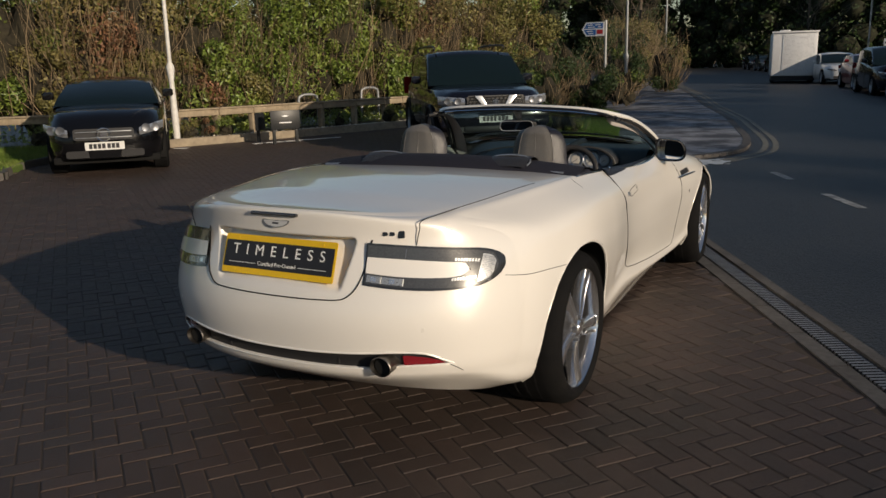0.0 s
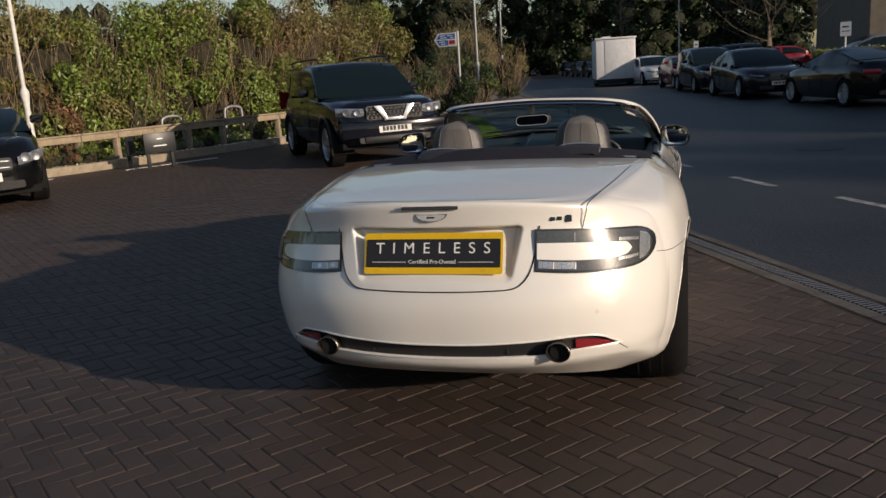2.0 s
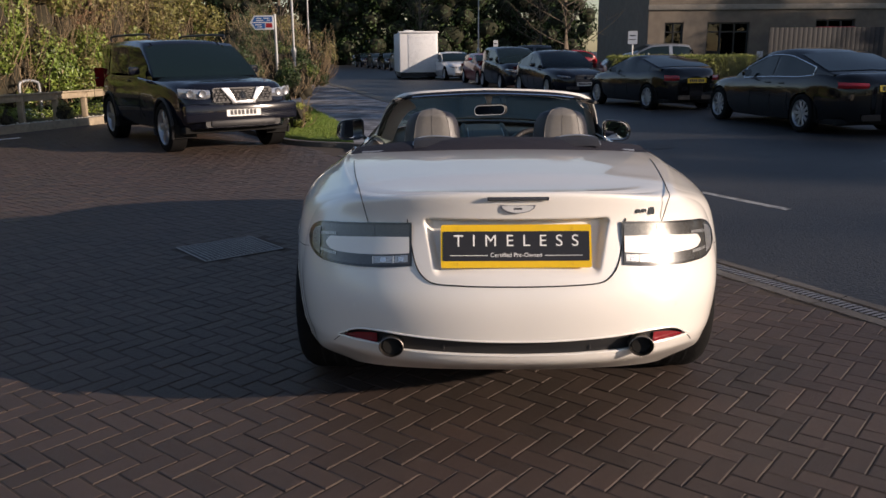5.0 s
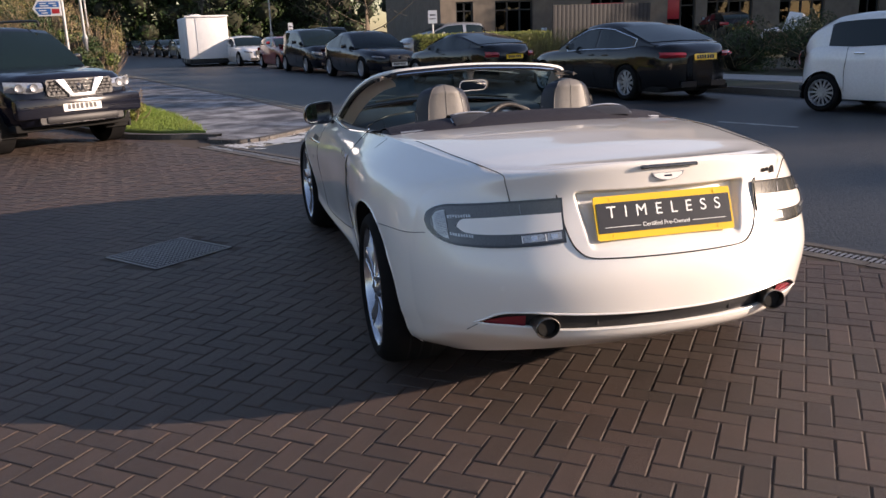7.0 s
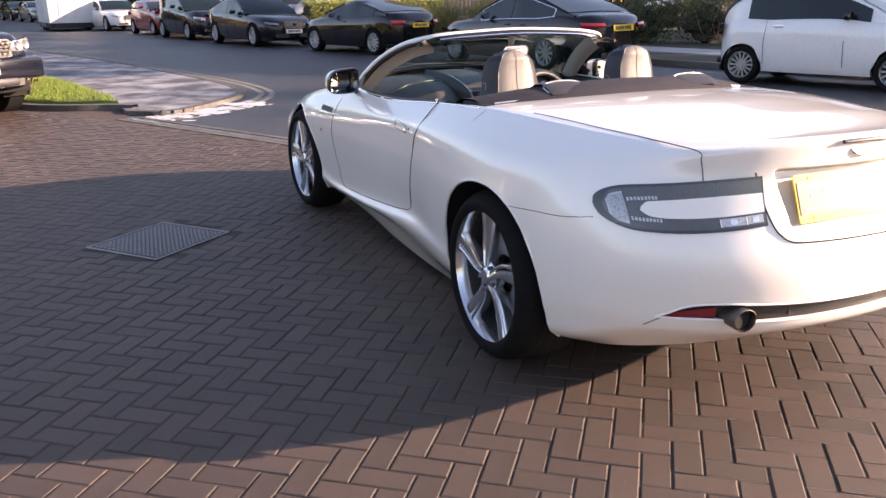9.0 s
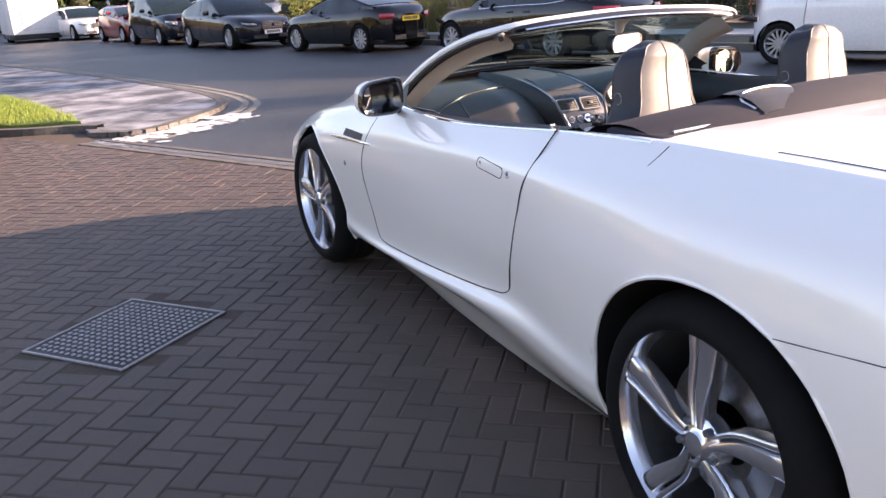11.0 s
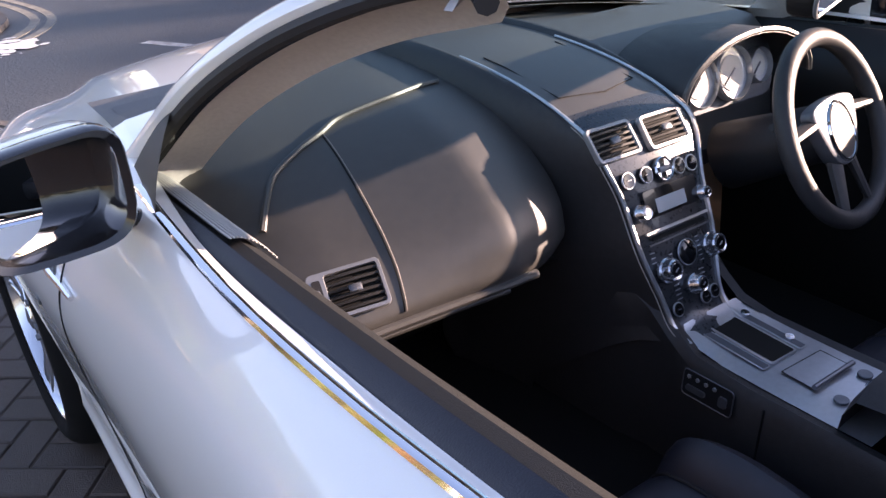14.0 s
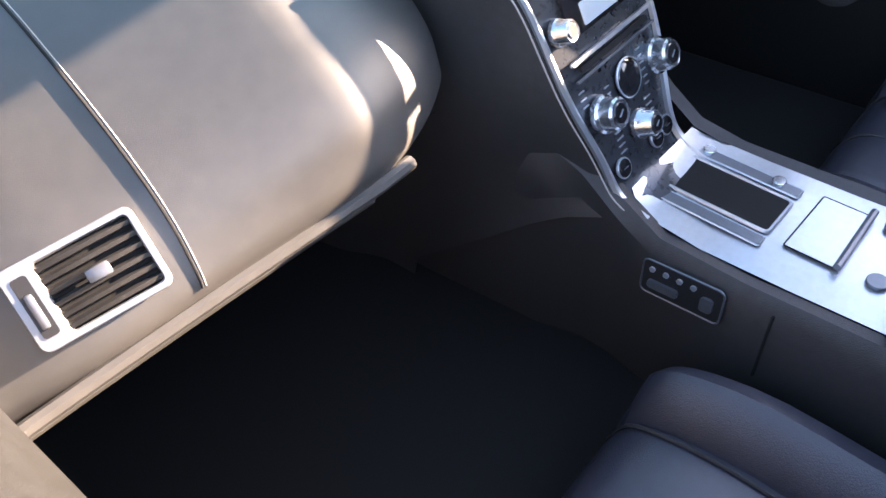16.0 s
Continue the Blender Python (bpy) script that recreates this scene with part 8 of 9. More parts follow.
# bay sign in the bed
bs = thing("bay_sign", "small dark parking sign on two short posts in the bed", "sign", pose(-7.97, 9.5, 0.0, 0, 0, 52))
part("board", box(0.575, 0.03, 0.36, 0.006, (0, 0, 0.46)), "sign_dark", bs)
for s in (-1, 1):
    part("post", box(0.06, 0.05, 0.58, 0.005, (s * 0.22, 0.045, 0.29)), "sign_dark", bs)
part("lettering_bar", box(0.24, 0.003, 0.022, 0, (0, -0.0175, 0.41)), "sign_white", bs)
part("emblem", prism([(-0.07, 0), (-0.025, 0.012), (0, 0.02), (0.025, 0.012), (0.07, 0), (0.02, -0.008), (-0.02, -0.008)], 0.003, m=axes((0, -0.016, 0.53), (1, 0, 0), (0, 0, 1))), "silver", bs, "pale winged emblem")
# small dark board on a post, left of the sign
dark_board = thing("bay_sign", "small dark board on one post beside the bay sign", "sign", pose(-8.62, 9.54, 0, 0, 0, 100))
part("board", box(0.34, 0.03, 0.34, 0.006, (0, 0, 0.42)), "sign_dark", dark_board)
part("post", box(0.06, 0.05, 0.50, 0.005, (0, 0.045, 0.25)), "sign_dark", dark_board)
# steel hoops behind the rail
for x, y, h in ((-9.55, 12.45, 0.81), (-9.15, 14.5, 0.885)):
    hp_ = thing("steel_hoop", "rounded galvanised steel hoop barrier behind the rail", "barrier", pose(x, y, 0, 0, 0, 62), "steel hoops")
    part("hoop", tube(smooth_line([(-0.24, 0, 0), (-0.24, 0, h - 0.15), (-0.17, 0, h - 0.03), (0, 0, h), (0.17, 0, h - 0.03), (0.24, 0, h - 0.15), (0.24, 0, 0)], 5), 0.032, 10), "galv", hp_)


def lamp_column(x, y, h, base_r, material, label, arm=0.9, ang=0.0, door=1.25):
    t = thing("lamp_column", label, "lamp post", pose(x, y, 0, 0, 0, ang), "lamp columns")
    part("column", revolve([(base_r * 0.56, door + 0.3), (base_r * 0.38, h)], 20, "z"), material, t)
    part("column_base", revolve([(base_r, 0), (base_r, 0.55), (base_r * 0.72, door - 0.05), (base_r * 0.74, door), (base_r * 1.15, door + 0.22), (base_r * 1.15, door + 0.26), (base_r * 0.60, door + 0.34), (base_r * 0.58, door + 0.36)], 20, "z"), material, t)
    part("arm", tube([(0, 0, h - 0.02), (0, arm * 0.3, h + 0.08), (0, arm, h + 0.12)], base_r * 0.36, 8), material, t)
    part("lantern", box(0.22, 0.55, 0.12, 0.05, (0, arm + 0.2, h + 0.12)), "galv", t)
    part("access_door", box(base_r * 0.9, 0.012, 0.42, 0.004, (0, -base_r - 0.001, 0.62)), material, t)
    return t


lamp_column(-9.95, 8.65, 8.0, 0.068, "pole_white", "white tapered steel street lamp column behind the fence", ang=-130)
lamp_column(-4.7, 22.3, 8.0, 0.07, "galv", "grey steel street lamp column beside the footway", ang=-80)
lamp_column(-6.0, 34.0, 8.0, 0.07, "galv", "pale steel street lamp column far along the footway", ang=-80)
lamp_column(1.9, 41.0, 8.0, 0.075, "galv", "grey steel street lamp column beyond the parked row", ang=80)

# direction sign
ds = thing("direction_sign", "blue and white arrow-shaped direction sign on a grey post", "sign", pose(-5.37, 21.0, 0, 0, 0, -10))
part("post", tube([(0.38, 0.05, 0), (0.38, 0.05, 2.52)], 0.045, 12), "galv", ds)
part("board", prism([(-0.36, 0.0), (-0.22, 0.20), (0.36, 0.20), (0.36, -0.20), (-0.22, -0.20)], 0.02, m=axes((0, 0.0, 2.28), (1, 0, 0), (0, 0, 1))), "sign_white", ds, "white arrow board")
part("blue_panel", prism([(-0.29, 0.02), (-0.19, 0.165), (0.325, 0.165), (0.325, 0.02)], 0.006, m=axes((0, -0.018, 2.28), (1, 0, 0), (0, 0, 1))), "sign_blue", ds)
part("blue_panel", prism([(-0.29, -0.01), (0.10, -0.01), (0.10, -0.165), (-0.19, -0.165)], 0.006, m=axes((0, -0.018, 2.28), (1, 0, 0), (0, 0, 1))), "sign_blue", ds)
part("red_panel", prism([(0.13, -0.02), (0.32, -0.02), (0.32, -0.14), (0.13, -0.14)], 0.006, m=axes((0, -0.018, 2.28), (1, 0, 0), (0, 0, 1))), "sign_red", ds)
for k, (x, z, w) in enumerate(((-0.08, 0.12, 0.16), (0.16, 0.12, 0.18), (-0.05, 0.06, 0.22), (0.22, 0.06, 0.10), (-0.10, -0.06, 0.20), (-0.06, -0.12, 0.16))):
    part("lettering_bar", box(w, 0.003, 0.025, 0, (x, -0.026, 2.28 + z)), "sign_white", ds)


def plate_sign(x, y, h, w, ph, label, ang=0):
    t = thing("post_sign", label, "sign", pose(x, y, 0, 0, 0, ang), "small post signs")
    part("post", tube([(0, 0.03, 0), (0, 0.03, h)], 0.032, 10), "pole_white", t)
    part("plate", prism(rrect(w, ph, 0.03), 0.008, m=axes((0, 0, h - ph / 2), (1, 0, 0), (0, 0, 1))), "sign_white", t)
    part("lettering_bar", box(w * 0.6, 0.003, 0.05, 0, (0, -0.011, h - ph * 0.35)), "plate_ink", t)
    part("lettering_bar", box(w * 0.7, 0.003, 0.03, 0, (0, -0.011, h - ph * 0.65)), "plate_ink", t)


plate_sign(7.35, 29.3, 2.15, 0.36, 0.50, "small white parking sign on a pale post", -15)
plate_sign(2.6, 38.0, 1.95, 0.22, 0.50, "narrow white sign on a pale post", -10)
# dark shrubs below the direction sign, and the bright one beside the off-roader
for i, (x, y, r, h) in enumerate(((-5.4, 17.2, 0.75, 1.1), (-4.6, 18.4, 0.7, 1.0), (-5.6, 19.2, 0.9, 1.5), (-6.6, 19.6, 1.0, 2.0), (-4.3, 20.3, 0.7, 1.2), (-6.6, 22.6, 1.1, 2.2), (-5.3, 24.0, 0.9, 1.8), (-6.2, 26.5, 1.0, 1.9))):
    shrub("dark_shrub", "dark shaded evergreen shrub near the direction sign", x, y, r, h, 700 + i, "leaf_dark", 3200, 0.07, 60, "leaf_green", "shrub", "shrubs near the direction sign", 0.08, 0.15)
for i, (x, y, r, h) in enumerate(((-2.75, 11.0, 0.32, 0.62), (-3.2, 11.5, 0.28, 0.5))):
    shrub("small_shrub", "bright yellow-green small shrub on the grass", x, y, r, h, 760 + i, "leaf_yellow", 1600, 0.045, 20, None, "shrub", "", 0.1)
for i, (x, y, r, h) in enumerate(((-5.3, 31, 0.9, 2.4), (-6.5, 28.8, 1.2, 3.0), (-7.2, 33, 1.3, 3.2), (-8.4, 38, 1.6, 3.5), (-9.8, 44, 1.8, 4.0), (-11.6, 50, 2.0, 4.0), (-13.5, 57, 2.2, 4.5))):
    shrub("verge_shrub", "winter shrub with olive leaves along the footway", x, y, r, h, 780 + i, "leaf_olive", 3500, 0.10, 160, "leaf_dark", "shrub", "shrubs along the footway", 0.0, 0.5, 0.018)


def bare_tree(x, y, h, seed, label, name="bare_tree"):
    rng = np.random.default_rng(seed)
    t = thing(name, label, "tree", pose(x, y, 0.05), "bare winter trees")
    part("trunk", tube([(0, 0, 0), (0.05, 0.02, h * 0.22), (-0.03, 0.05, h * 0.5), (0.04, 0, h * 0.8), (0.02, 0.02, h)], [0.13, 0.10, 0.075, 0.04, 0.012], 10), "bark", t)
    s, e = [], []
    for k in range(26):
        z = h * rng.uniform(0.20, 0.9)
        a = rng.uniform(0, 6.28)
        ln = (h - z) * 0.55 + 0.3
        tip = np.array([math.cos(a) * ln * 0.8, math.sin(a) * ln * 0.8, z + ln * rng.uniform(0.35, 0.9)])
        s.append((0, 0, z)); e.append(tip)
        for j in range(7):
            f = rng.uniform(0.3, 1.0)
            q = np.array([0, 0, z]) * (1 - f) + tip * f
            s.append(q); e.append(q + rng.normal(0, 0.35, 3) * (0.5 + 0.4 * ln / 2) + np.array([0, 0, 0.3]))
    s, e = np.array(s), np.array(e)
    rad = np.where(np.arange(len(s)) % 8 == 0, 0.028, 0.010)
    child("limb", stem_mesh("limb", s, e, rad, "bark", rng, 0.08, 5), t)
    return t


bare_tree(4.9, 30.5, 6.5, 21, "slender bare winter tree with thin brown branches in the verge")
bare_tree(-1.4, 52.0, 7.5, 22, "bare winter tree beside the road's far end")
bare_tree(6.5, 52.0, 8.0, 23, "bare winter tree in the car park's edge")
bare_tree(-7.6, 36.0, 7.0, 24, "bare winter tree above the footway's shrubs")

# white exhibition trailer
tr = thing("box_trailer", "white box trailer with a dotted front panel and awning rail", "trailer", pose(-1.26, 40.7, 0, 0, 0, 7))
part("body", box(2.02, 4.1, 2.05, 0.05, (0, 2.05, 1.37)), "trailer", tr)
part("roof_rail", box(2.12, 0.10, 0.08, 0.02, (0, -0.05, 2.42)), "trailer", tr)
part("roof_unit", box(0.5, 0.6, 0.16, 0.04, (-0.45, 0.9, 2.45)), "trailer", tr)
part("front_panel", box(1.50, 0.02, 1.86, 0.005, (0.20, -0.013, 1.40)), "sign_white", tr)
rd = random.Random(4)
dots = bmesh.new()
for i in range(26):
    for j in range(30):
        if rd.random() < 0.8:
            disc(0.013 * rd.uniform(0.6, 1.5), 0.002, 6, "y", dots, Matrix.Translation((-0.52 + i * 0.056 + rd.uniform(-.012, .012), -0.0255, 0.52 + j * 0.060 + rd.uniform(-.012, .012))))
tagged(part("dot_pattern", dots, "grey_dot", tr, "grey printed dots"), "grey printed dots", kind="stuff")
part("side_door", box(0.012, 0.75, 1.8, 0.004, (-1.015, 1.2, 1.35)), "sign_white", tr)
part("skirt", box(1.95, 3.9, 0.24, 0.02, (0, 2.05, 0.24)), "black_plastic", tr)
for s in (-1, 1):
    for y in (1.9, 2.8):
        w_ = part("wheel", disc(0.30, 0.18, 24, "x", m=Matrix.Translation((s * 0.88 - 0.09, y, 0.30))), "rubber", tr)
        part("hub", disc(0.14, 0.02, 16, "x", m=Matrix.Translation((s * 0.98 - 0.01, y, 0.30))), "alloy_far", w_)

# stone office building across the road, with shop-like openings
BY, BX0, BX1, BH = 37.2, 9.9, 64.0, 7.6
bld = thing("stone_building", "two-storey tan stone building with dark windows and slate roof", "building", pose(0, 0, 0.10))
holes = [(10.7, 11.6, 1.0, 2.6), (12.75, 14.8, 1.0, 2.6), (18.0, 19.9, 0.0, 2.7), (22.5, 24.2, 0.45, 2.8), (24.9, 27.75, 1.25, 2.7), (29.5, 32.45, 1.0, 2.7), (34.8, 36.2, 1.0, 2.7), (38.0, 41.0, 1.0, 2.7), (44, 47, 1.0, 2.7)]


def wall_with_holes(x0, x1, z0, z1, y, th, openings):
    """One wall sheet with real openings through it."""
    xs = sorted({x0, x1} | {v for o in openings for v in o[:2]})
    zs = sorted({z0, z1} | {v for o in openings for v in o[2:]})
    b = bmesh.new()
    vs = {}
    for dy in (0, th):
        for i, x in enumerate(xs):
            for j, z in enumerate(zs):
                vs[i, j, dy] = b.verts.new((x, y + dy, z))
    solid = lambda i, j: 0 <= i < len(xs) - 1 and 0 <= j < len(zs) - 1 and not any(o[0] - 1e-6 <= xs[i] and xs[i + 1] <= o[1] + 1e-6 and o[2] - 1e-6 <= zs[j] and zs[j + 1] <= o[3] + 1e-6 for o in openings)
    for i in range(len(xs) - 1):
        for j in range(len(zs) - 1):
            if not solid(i, j):
                continue
            for dy in (0, th):
                b.faces.new([vs[i, j, dy], vs[i + 1, j, dy], vs[i + 1, j + 1, dy], vs[i, j + 1, dy]])
            for (p, q), other in ((((i, j), (i + 1, j)), (i, j - 1)), (((i, j + 1), (i + 1, j + 1)), (i, j + 1)), (((i, j), (i, j + 1)), (i - 1, j)), (((i + 1, j), (i + 1, j + 1)), (i + 1, j))):
                if not solid(*other):
                    b.faces.new([vs[*p, 0], vs[*q, 0], vs[*q, th], vs[*p, th]])
    bmesh.ops.delete(b, geom=[v for v in b.verts if not v.link_faces], context="VERTS")
    return b


part("wall", wall_with_holes(BX0, BX1, 0, 3.7, BY, 0.4, holes), "stone", bld, smooth=False)
up = [(x, x + 1.6, 4.7, 6.3) for x in np.arange(11.2, 62, 3.6)]
part("wall", wall_with_holes(BX0, BX1, 3.704, BH, BY, 0.4, up), "stone", bld, smooth=False)
part("wall", box(0.4, 12, BH, 0, (BX0 + 0.2, BY + 6.404, BH / 2)), "stone", bld)
part("wall", box(0.4, 12, BH, 0, (BX1 - 0.2, BY + 6.404, BH / 2)), "stone", bld)
part("wall", box(BX1 - BX0, 0.4, BH, 0, ((BX0 + BX1) / 2, BY + 12.61, BH / 2)), "stone", bld)
part("roof", grid([[(BX0 - 0.4, BY - 0.4, BH), (BX1 + 0.4, BY - 0.4, BH)], [(BX0 + 3, BY + 6.2, BH + 3.6), (BX1 - 3, BY + 6.2, BH + 3.6)], [(BX0 - 0.4, BY + 13.2, BH), (BX1 + 0.4, BY + 13.2, BH)]]), "slate", bld, smooth=False)
part("string_course", box(BX1 - BX0 + 0.1, 0.10, 0.25, 0.02, ((BX0 + BX1) / 2, BY - 0.052, 3.30)), "stone_pale", bld)
part("plinth", box(1.0, 0.08, 0.5, 0.01, (BX0 + 0.52, BY - 0.043, 0.25)), "stone_pale", bld)
M["room"] = mat("dim_room_wall", (0.10, 0.09, 0.08), 0.9, var=0.3, scale=1.5, second=(0.22, 0.19, 0.15), amount=0.6, stain=0.7)
part("room_back", box(BX1 - BX0 - 0.9, 0.1, BH - 0.2, 0, ((BX0 + BX1) / 2, BY + 3.2, BH / 2)), "room", bld)
for i, (a, c, lo, hi) in enumerate(holes + up):
    wdo = part("window" if lo > 0.1 else "door", box(c - a, 0.02, hi - lo, 0, ((a + c) / 2, BY + 0.18, (lo + hi) / 2)), "glass_dark", bld)
    fr = bmesh.new()
    for x in np.linspace(a, c, 2 + int((c - a) / 0.85)):
        box(0.07, 0.07, hi - lo, 0.006, (min(max(x, a + 0.035), c - 0.035), BY + 0.14, (lo + hi) / 2), 1, fr)
    for z in (lo + 0.04, hi - 0.04, lo + (hi - lo) * 0.72):
        box(c - a, 0.06, 0.06, 0.006, ((a + c) / 2, BY + 0.135, z), 1, fr)
    part("frame", fr, "sign_dark", wdo)
    if lo > 0.1 and i < 9:
        part("sill", box(c - a + 0.2, 0.16, 0.10, 0.015, ((a + c) / 2, BY - 0.05, lo - 0.052)), "stone_pale", wdo)
part("blind", box(2.4, 0.03, 0.75, 0.01, (30.8, BY + 0.30, 2.2)), "sign_white", bld, "half-drawn white blind")
part("door_panel", box(0.7, 0.05, 1.3, 0.01, (22.9, BY + 0.10, 2.1)), "sign_red", bld, "red door panel")
part("fascia", box(1.9, 0.06, 0.32, 0.01, (18.95, BY - 0.034, 2.2)), "sign_red", bld, "red fascia board")
part("notice", box(0.30, 0.03, 0.45, 0.004, (15.4, BY - 0.018, 1.0)), "sign_white", bld, "white notice plate")
annex = thing("bin_store", "dark boarded screen fence beside the stone building", "fence", pose(0, 0, 0.1))
for k in range(24):
    part("board", box(0.21, 0.05, 2.25, 0.006, (14.7 + k * 0.216, 34.2, 1.13)), "timber_dark", annex)
part("rail", box(5.1, 0.06, 0.12, 0.01, (17.2, 34.26, 1.6)), "timber_dark", annex)
# clipped hedge, bush bank and rushes in the far verge
ch = thing("clipped_hedge", "low clipped yellow-green hedge in front of the car park", "hedge", pose(0, 0, 0.1))
n = 14000
a = rng.random((n, 3))
hx, hy, hz = 5.7 + 5.0 * a[:, 0], 25.2 + 1.1 * a[:, 1] + 0.1 * a[:, 0], 1.12 * a[:, 2] ** 0.5
face = rng.integers(0, 3, n)
hz = np.where(face == 0, 1.10 + rng.normal(0, 0.03, n), hz)
hy = np.where(face == 1, 25.2 + rng.normal(0, 0.04, n), hy)
child("foliage", leaf_mesh("foliage", np.stack([hx, hy, hz], 1), np.tile([0.1, -0.6, 0.7], (n, 1)), 0.065, "leaf_yellow", rng), ch)
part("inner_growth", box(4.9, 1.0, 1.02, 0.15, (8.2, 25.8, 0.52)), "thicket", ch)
for i, (x, y, r, h) in enumerate(((10.9, 16.6, 1.0, 1.0), (12.1, 15.9, 1.2, 1.25), (13.4, 14.7, 1.3, 1.3), (14.2, 13.2, 1.3, 1.15), (14.9, 11.4, 1.3, 1.1), (15.4, 9.4, 1.2, 1.0), (15.9, 7.2, 1.2, 1.0), (12.6, 17.6, 1.0, 1.35))):
    shrub("verge_bush", "dense dark evergreen bush behind the pale footway", x, y, r, h, 820 + i, "leaf_dark", 5200, 0.06, 40, "leaf_olive", "shrub", "bushes across the road", 0.1, 0.25)
for i, (x, y) in enumerate(((9.0, 18.6), (9.7, 19.6), (8.6, 20.6), (11.0, 20.2))):
    r2 = np.random.default_rng(900 + i)
    k = 420
    s = np.stack([r2.normal(0, 0.25, k), r2.normal(0, 0.25, k), np.zeros(k)], 1)
    e = s + np.stack([r2.normal(0, 0.28, k), r2.normal(0, 0.28, k), r2.uniform(0.5, 1.25, k)], 1)
    th = thing("grass_clump", "tall tufted green ornamental grass in the verge", "plant", pose(x, y, 0.1), "tufted grasses")
    child("blade_tuft", stem_mesh("blade_tuft", s, e, 0.012, "leaf_olive", r2, 0.12, 4), th)
# far car, pale tipped boards and sacks by the building
dk = dict(hatch, paint="p_black")
motor_car("hatchback", "black hatchback parked in front of the stone building", pose(23.6, 33.8, 0.42, 0, 0, -14), dk, "cars in the far car park")
single("car_park", slab([(15, 26.5), (40, 20), (70, 22), (70, 37.1), (15, 37.1)], -0.03, 0.42, 0.05), "kerb", "pale paved car park in front of the building", "paving", kind="structure")
tb = thing("tipped_cabinet", "white metal cabinet leaning among rubble", "cabinet", pose(21.0, 25.2, 0.75, 10, 22, 25))
part("body", box(0.75, 0.6, 0.80, 0.03, (0, 0, 0.40)), "sign_white", tb)
part("door", box(0.68, 0.02, 0.7, 0.01, (0, -0.312, 0.4)), "trailer", tb)
single("rubble_sack", lump(0.42, 0.35, 0.28, 77, (0, 0, 0.22), 0.25), "sign_white", "crumpled white rubble sack on the ground", "sack", pose(19.9, 25.0, 0.55))
for i, (x, y, r, h) in enumerate(((19.5, 23.8, 1.5, 1.15), (21.3, 23.4, 1.5, 1.2), (17.8, 23.6, 1.1, 0.8), (18.6, 25.3, 0.8, 0.7))):
    shrub("verge_bush", "dark low bush at the car park's edge", x, y, r, h, 860 + i, "leaf_dark", 3000, 0.08, 60, "leaf_olive", "shrub", "bushes across the road", 0.1, 0.4)
brd = thing("loose_board", "long weathered board leaning on the bushes", "board", pose(21.4, 24.4, 1.05, 0, 32, 30))
part("plank", box(1.6, 0.16, 0.04, 0.005, (0, 0, 0.3)), "timber", brd)


# unseen evergreen trees added to shade the road, and woodland all round
def broad_tree(name, label, x, y, h, r, seed, leaf="leaf_dark", group="evergreen shade trees", n=5000, size=0.32, low=0.12):
    rng = np.random.default_rng(seed)
    t = thing(name, label, "tree", pose(x, y, 0), group)
    part("trunk", tube([(0, 0, 0), (0.1, 0, h * 0.25), (-0.08, 0.1, h * 0.6), (0, 0, h * 0.9)], [0.30, 0.24, 0.15, 0.04], 10), "bark", t)
    clumps = [(r * 0.7 * math.cos(k * 2.4) * math.sqrt(rng.random()), r * 0.7 * math.sin(k * 2.4) * math.sqrt(rng.random()), h * (low + (0.88 - low) * k / 20), r * rng.uniform(0.40, 0.58) * (1.1 - 0.35 * k / 20)) for k in range(21)]
    p, d = crown_points(rng, n, clumps)
    child("crown", leaf_mesh("crown", p, d, size, leaf, rng), t)
    core = bmesh.new()
    for k, c in enumerate(clumps):
        join(core, lump(c[3] * 0.6, c[3] * 0.6, c[3] * 0.56, seed + k, c[:3], 0.15, 2))
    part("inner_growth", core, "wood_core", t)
    return t


DT = Vector((-0.53, 0.85, 0)).normalized()
SHADE_H = (15.0, 15.0, 15.5, 15.4, 14.9, 14.9, 15.3, 15.2, 15.0, 15.0)
for k in range(10):
    q = Vector((60, -21.9, 0)) + DT * (-8 + k * 4.9) + Vector((0.88, -0.48, 0)) * (1.5 if k % 2 else -0.5)
    broad_tree("shade_caster_tree", "tall dense evergreen tree added out of view for its shade", q.x, q.y, SHADE_H[k], 3.4, 1000 + k, low=0.10)
# second unseen row, added to shade the far building and wood
for k in range(18):
    broad_tree("shade_caster_tree", "tall dense evergreen tree added out of view for its shade", 68 + (k % 2) * 2, 0.5 + k * 5.0, 17.0 + math.sin(k * 1.7), 3.6, 1040 + k, low=0.10)
# third unseen row, added to keep the building's front in shade
for k in range(5):
    broad_tree("shade_caster_tree", "tall dense evergreen tree added out of view for its shade", 47 + (k % 2) * 2, 25.2 + k * 3.4, 13.4 + 0.4 * math.sin(k * 2.0), 3.2, 1080 + k, low=0.10)
# wood at the road's far end
rng = np.random.default_rng(77)
for k in range(15):
    x = -34 + k * 3.4
    y = 92 - abs(x + 8) * 0.15 + rng.uniform(-3, 3)
    broad_tree("wood_tree", "dark woodland tree at the end of the road", x, y, rng.uniform(11, 15), rng.uniform(3.0, 4.2), 1100 + k, group="woodland trees", n=2600, size=0.42, low=0.06)


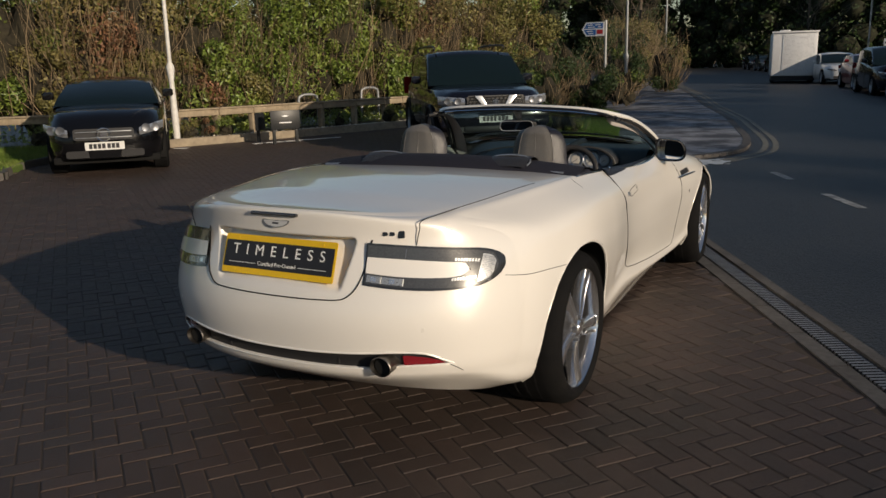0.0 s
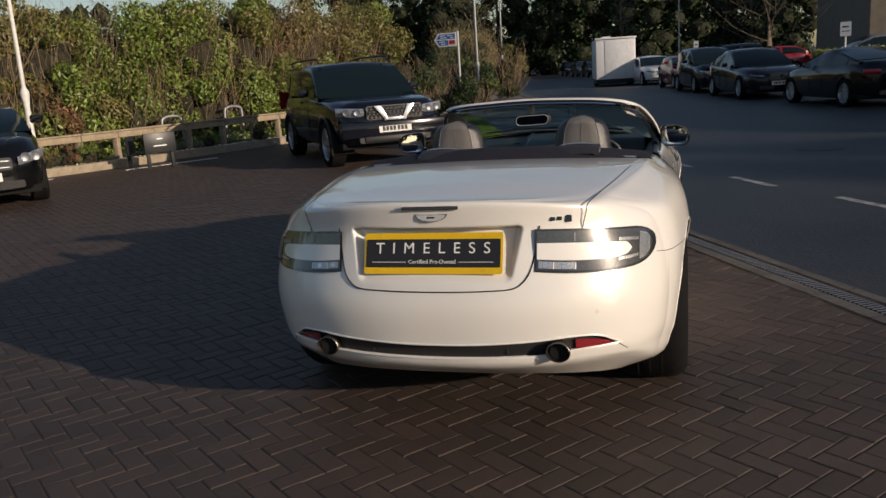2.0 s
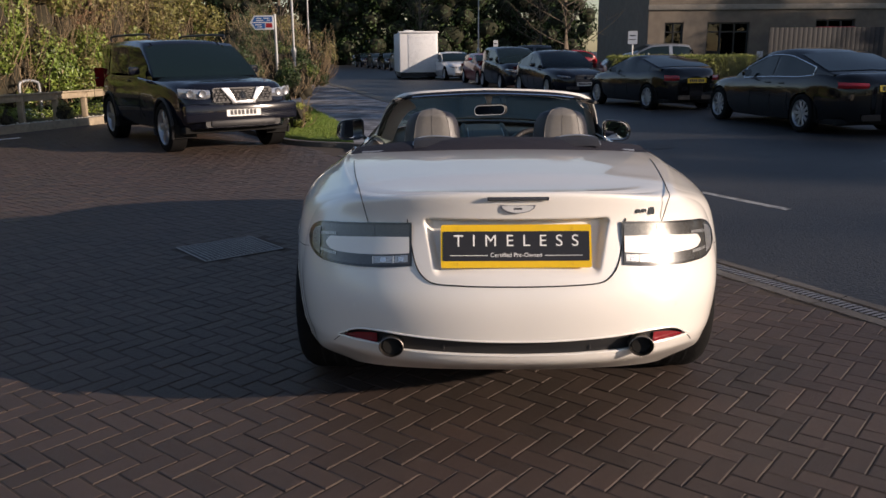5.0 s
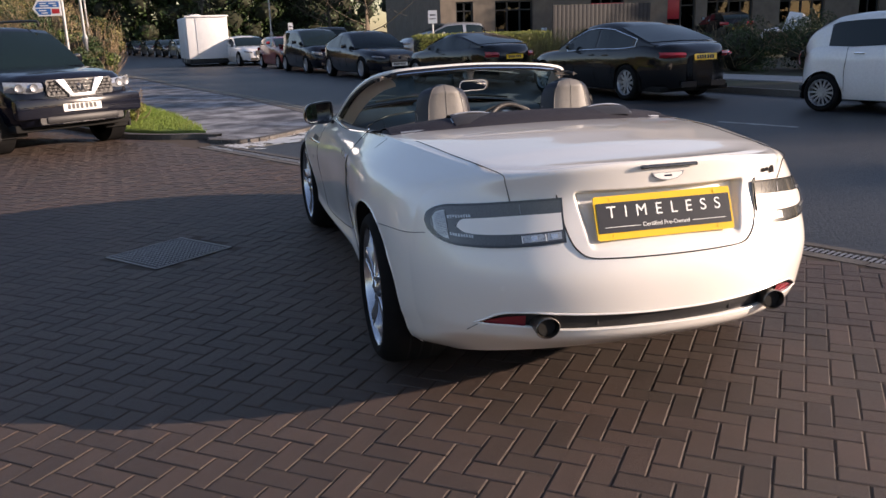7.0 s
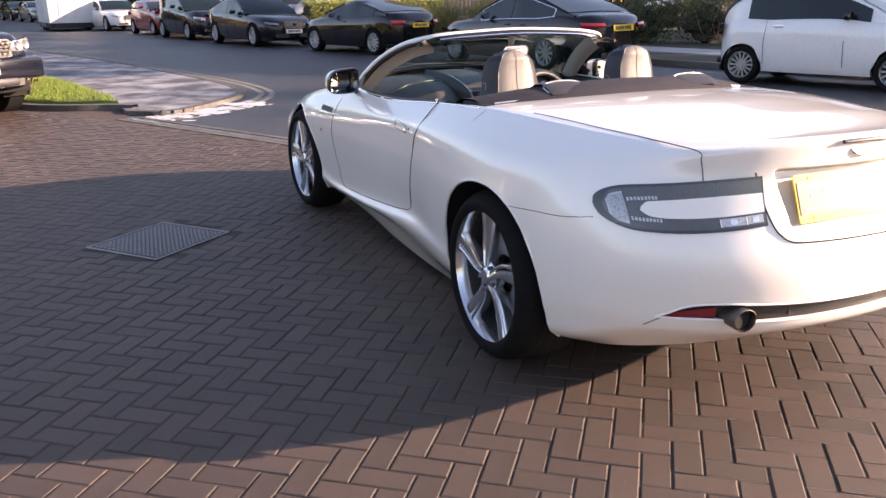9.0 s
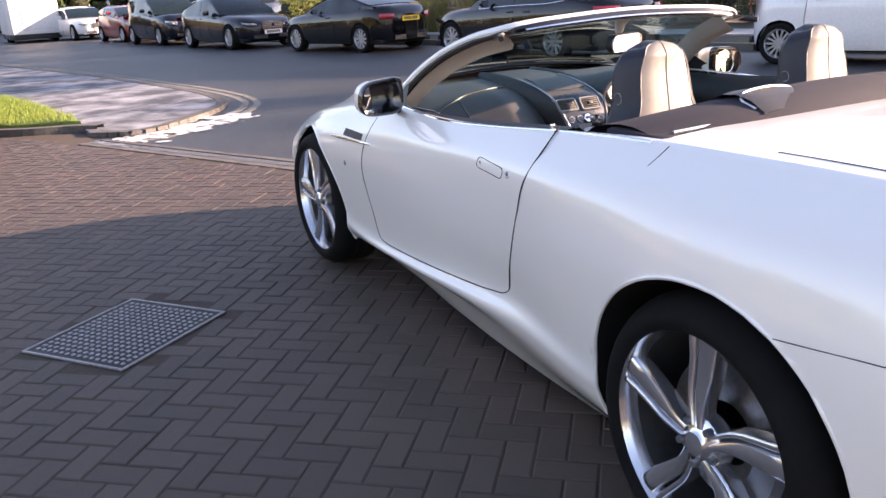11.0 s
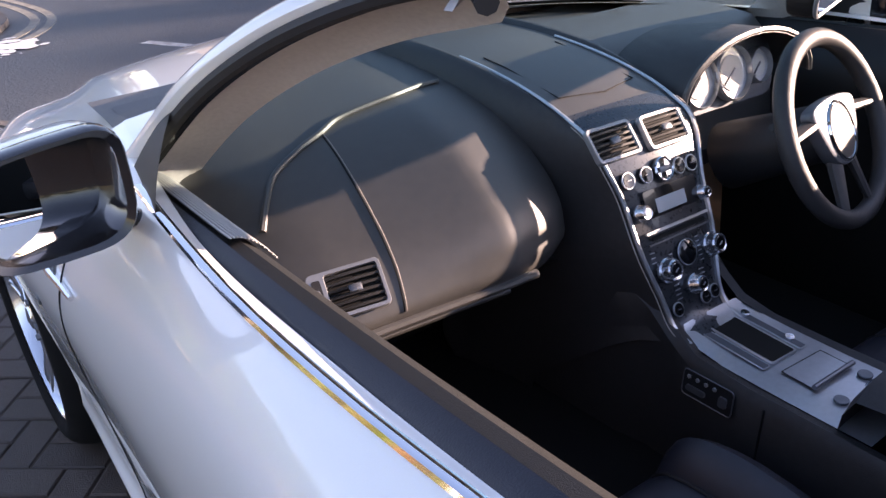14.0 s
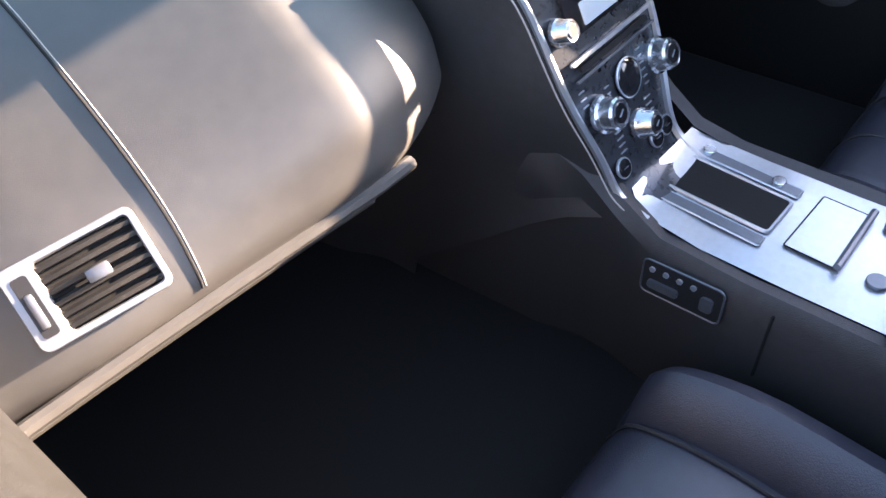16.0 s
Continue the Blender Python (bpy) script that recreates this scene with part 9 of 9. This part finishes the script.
def ring_wood(name, label, inner, arc, step, hmin, hmax, seed, n, centre=(0, 20)):
    """A belt of far trees, joined: trunks, shade-dark lumps and leaves."""
    rng = np.random.default_rng(seed)
    leaves, outs, s, e = [], [], [], []
    core = bmesh.new()
    for a in np.arange(arc[0], arc[1], step):
        for row in (0, 1):
            rr = inner + row * 7 + rng.uniform(-2.5, 2.5)
            ang = math.radians(a + rng.uniform(-0.5, 0.5) * step)
            x, y = centre[0] + rr * math.sin(ang), centre[1] + rr * math.cos(ang)
            h, r = rng.uniform(hmin, hmax), rng.uniform(2.4, 3.6)
            cl = [(x + rng.normal(0, r * 0.4), y + rng.normal(0, r * 0.4), h * rng.uniform(0.12, 0.9), r * rng.uniform(0.4, 0.65)) for _ in range(7)]
            p, d = crown_points(rng, n, cl)
            leaves.append(p); outs.append(d)
            s.append((x, y, 0)); e.append((x + rng.normal(0, 0.4), y + rng.normal(0, 0.4), h * 0.85))
            for c in cl[:5]:
                join(core, lump(c[3] * 0.8, c[3] * 0.8, c[3] * 0.9, int(a * 10) % 997 + row, c[:3], 0.2, 1))
    t = tagged(new(name), label, "woodland", kind="stuff")
    child("crowns", leaf_mesh("crowns", np.concatenate(leaves), np.concatenate(outs), 0.7, "leaf_dark", rng), t)
    child("trunks", stem_mesh("trunks", np.array(s, float), np.array(e, float), 0.22, "bark", rng, 0.02, 4), t)
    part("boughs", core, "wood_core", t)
    return t


ring_wood("woodland", "dark mixed woodland closing the horizon", 95, (-75, 20), 3.2, 9, 15, 51, 420)
# belt behind the view, added to close the horizon in reflections
ring_wood("woodland", "dark mixed woodland closing the horizon", 105, (20, 285), 4.5, 8, 13, 52, 260)

# ---- herringbone pavers, last ----
BR_L, BR_W, JOINT = 0.188, 0.094, 0.005
br_ang = radians(-39.0)
ca, sa = math.cos(br_ang), math.sin(br_ang)


def in_poly(x, y, poly):
    inside = False
    j = len(poly) - 1
    for i in range(len(poly)):
        xi, yi = poly[i]
        xj, yj = poly[j]
        if (yi > y) != (yj > y) and x < (xj - xi) * (y - yi) / (yj - yi) + xi:
            inside = not inside
        j = i
    return inside


def paver_shape():
    """Bevelled top and sides of one paver, along x."""
    c, h = 0.0045, 0.0
    a, b = BR_L / 2 - JOINT / 2, BR_W / 2 - JOINT / 2
    v = [(-a, -b, -0.02), (a, -b, -0.02), (a, b, -0.02), (-a, b, -0.02), (-a, -b, -0.0032), (a, -b, -0.0032), (a, b, -0.0032), (-a, b, -0.0032),
         (-a + c, -b + c, h), (a - c, -b + c, h), (a - c, b - c, h), (-a + c, b - c, h)]
    f = [(0, 1, 5, 4), (1, 2, 6, 5), (2, 3, 7, 6), (3, 0, 4, 7), (4, 5, 9, 8), (5, 6, 10, 9), (6, 7, 11, 10), (7, 4, 8, 11), (8, 9, 10, 11)]
    return np.array(v), f


pv, pf = paver_shape()
spots = []
n = 160
for i in range(-n, n):
    for j in range(-n // 2, n // 2):
        # one herringbone cell holds a brick lying along and one lying across
        u, v = (i + 2 * j) * BR_W, (i - 2 * j) * BR_W
        for cu, cv, across in ((u + BR_W, v + BR_W / 2, 0), (u + BR_W / 2, v + 2 * BR_W, 1)):
            x, y = cu * ca - cv * sa - 0.615, cu * sa + cv * ca - 0.499
            if -11 < x < 5 and -5.5 < y < 13.5:
                spots.append((x, y, across))


def near_cover(x, y):
    p = cover_m.inverted() @ Vector((x, y, 0))
    return abs(p.x) < 0.34 and abs(p.y) < 0.31


spots = [s for s in spots if in_poly(s[0], s[1], paved) and not near_cover(s[0], s[1])
         and (Vector((s[0], s[1], 0)) - CH0).dot(CHN) < -0.16]
rb = random.Random(11)
near = [s for s in spots if -2.6 < s[0] < -0.9 and -1.3 < s[1] < 2.4]
near.sort(key=lambda s: (s[0] + 1.75) ** 2 + (s[1] - 0.3) ** 2)
near = near[:300]
chosen = set(near)
paver_mesh = bpy.data.meshes.new("paver")
paver_mesh.from_pydata([tuple(v) for v in pv], [], pf)
paver_mesh.materials.append(M["brick"])
for x, y, across in near:
    ob = new("paver", paver_mesh)
    ob.parent = paving
    ob.matrix_basis = pose(x, y, rb.uniform(-0.0015, 0.0015), rb.gauss(0, 0.25), rb.gauss(0, 0.25), math.degrees(br_ang) + 90 * across)
rest = [s for s in spots if s not in chosen]
verts, faces = [], []
for x, y, across in rest:
    a = br_ang + across * math.pi / 2
    c, s = math.cos(a), math.sin(a)
    o = len(verts)
    dz, tx, ty = rb.uniform(-0.0015, 0.0015), rb.gauss(0, 0.004), rb.gauss(0, 0.004)
    for vx, vy, vz in pv:
        verts.append((x + vx * c - vy * s, y + vx * s + vy * c, vz + dz + tx * vx + ty * vy))
    faces.extend([[q + o for q in f] for f in pf])
me = bpy.data.meshes.new("pavers")
me.from_pydata(verts, [], faces)
me.materials.append(M["brick_far"])
rest_ob = new("pavers", me)
rest_ob.parent = paving
rest_ob["kind"] = "stuff"
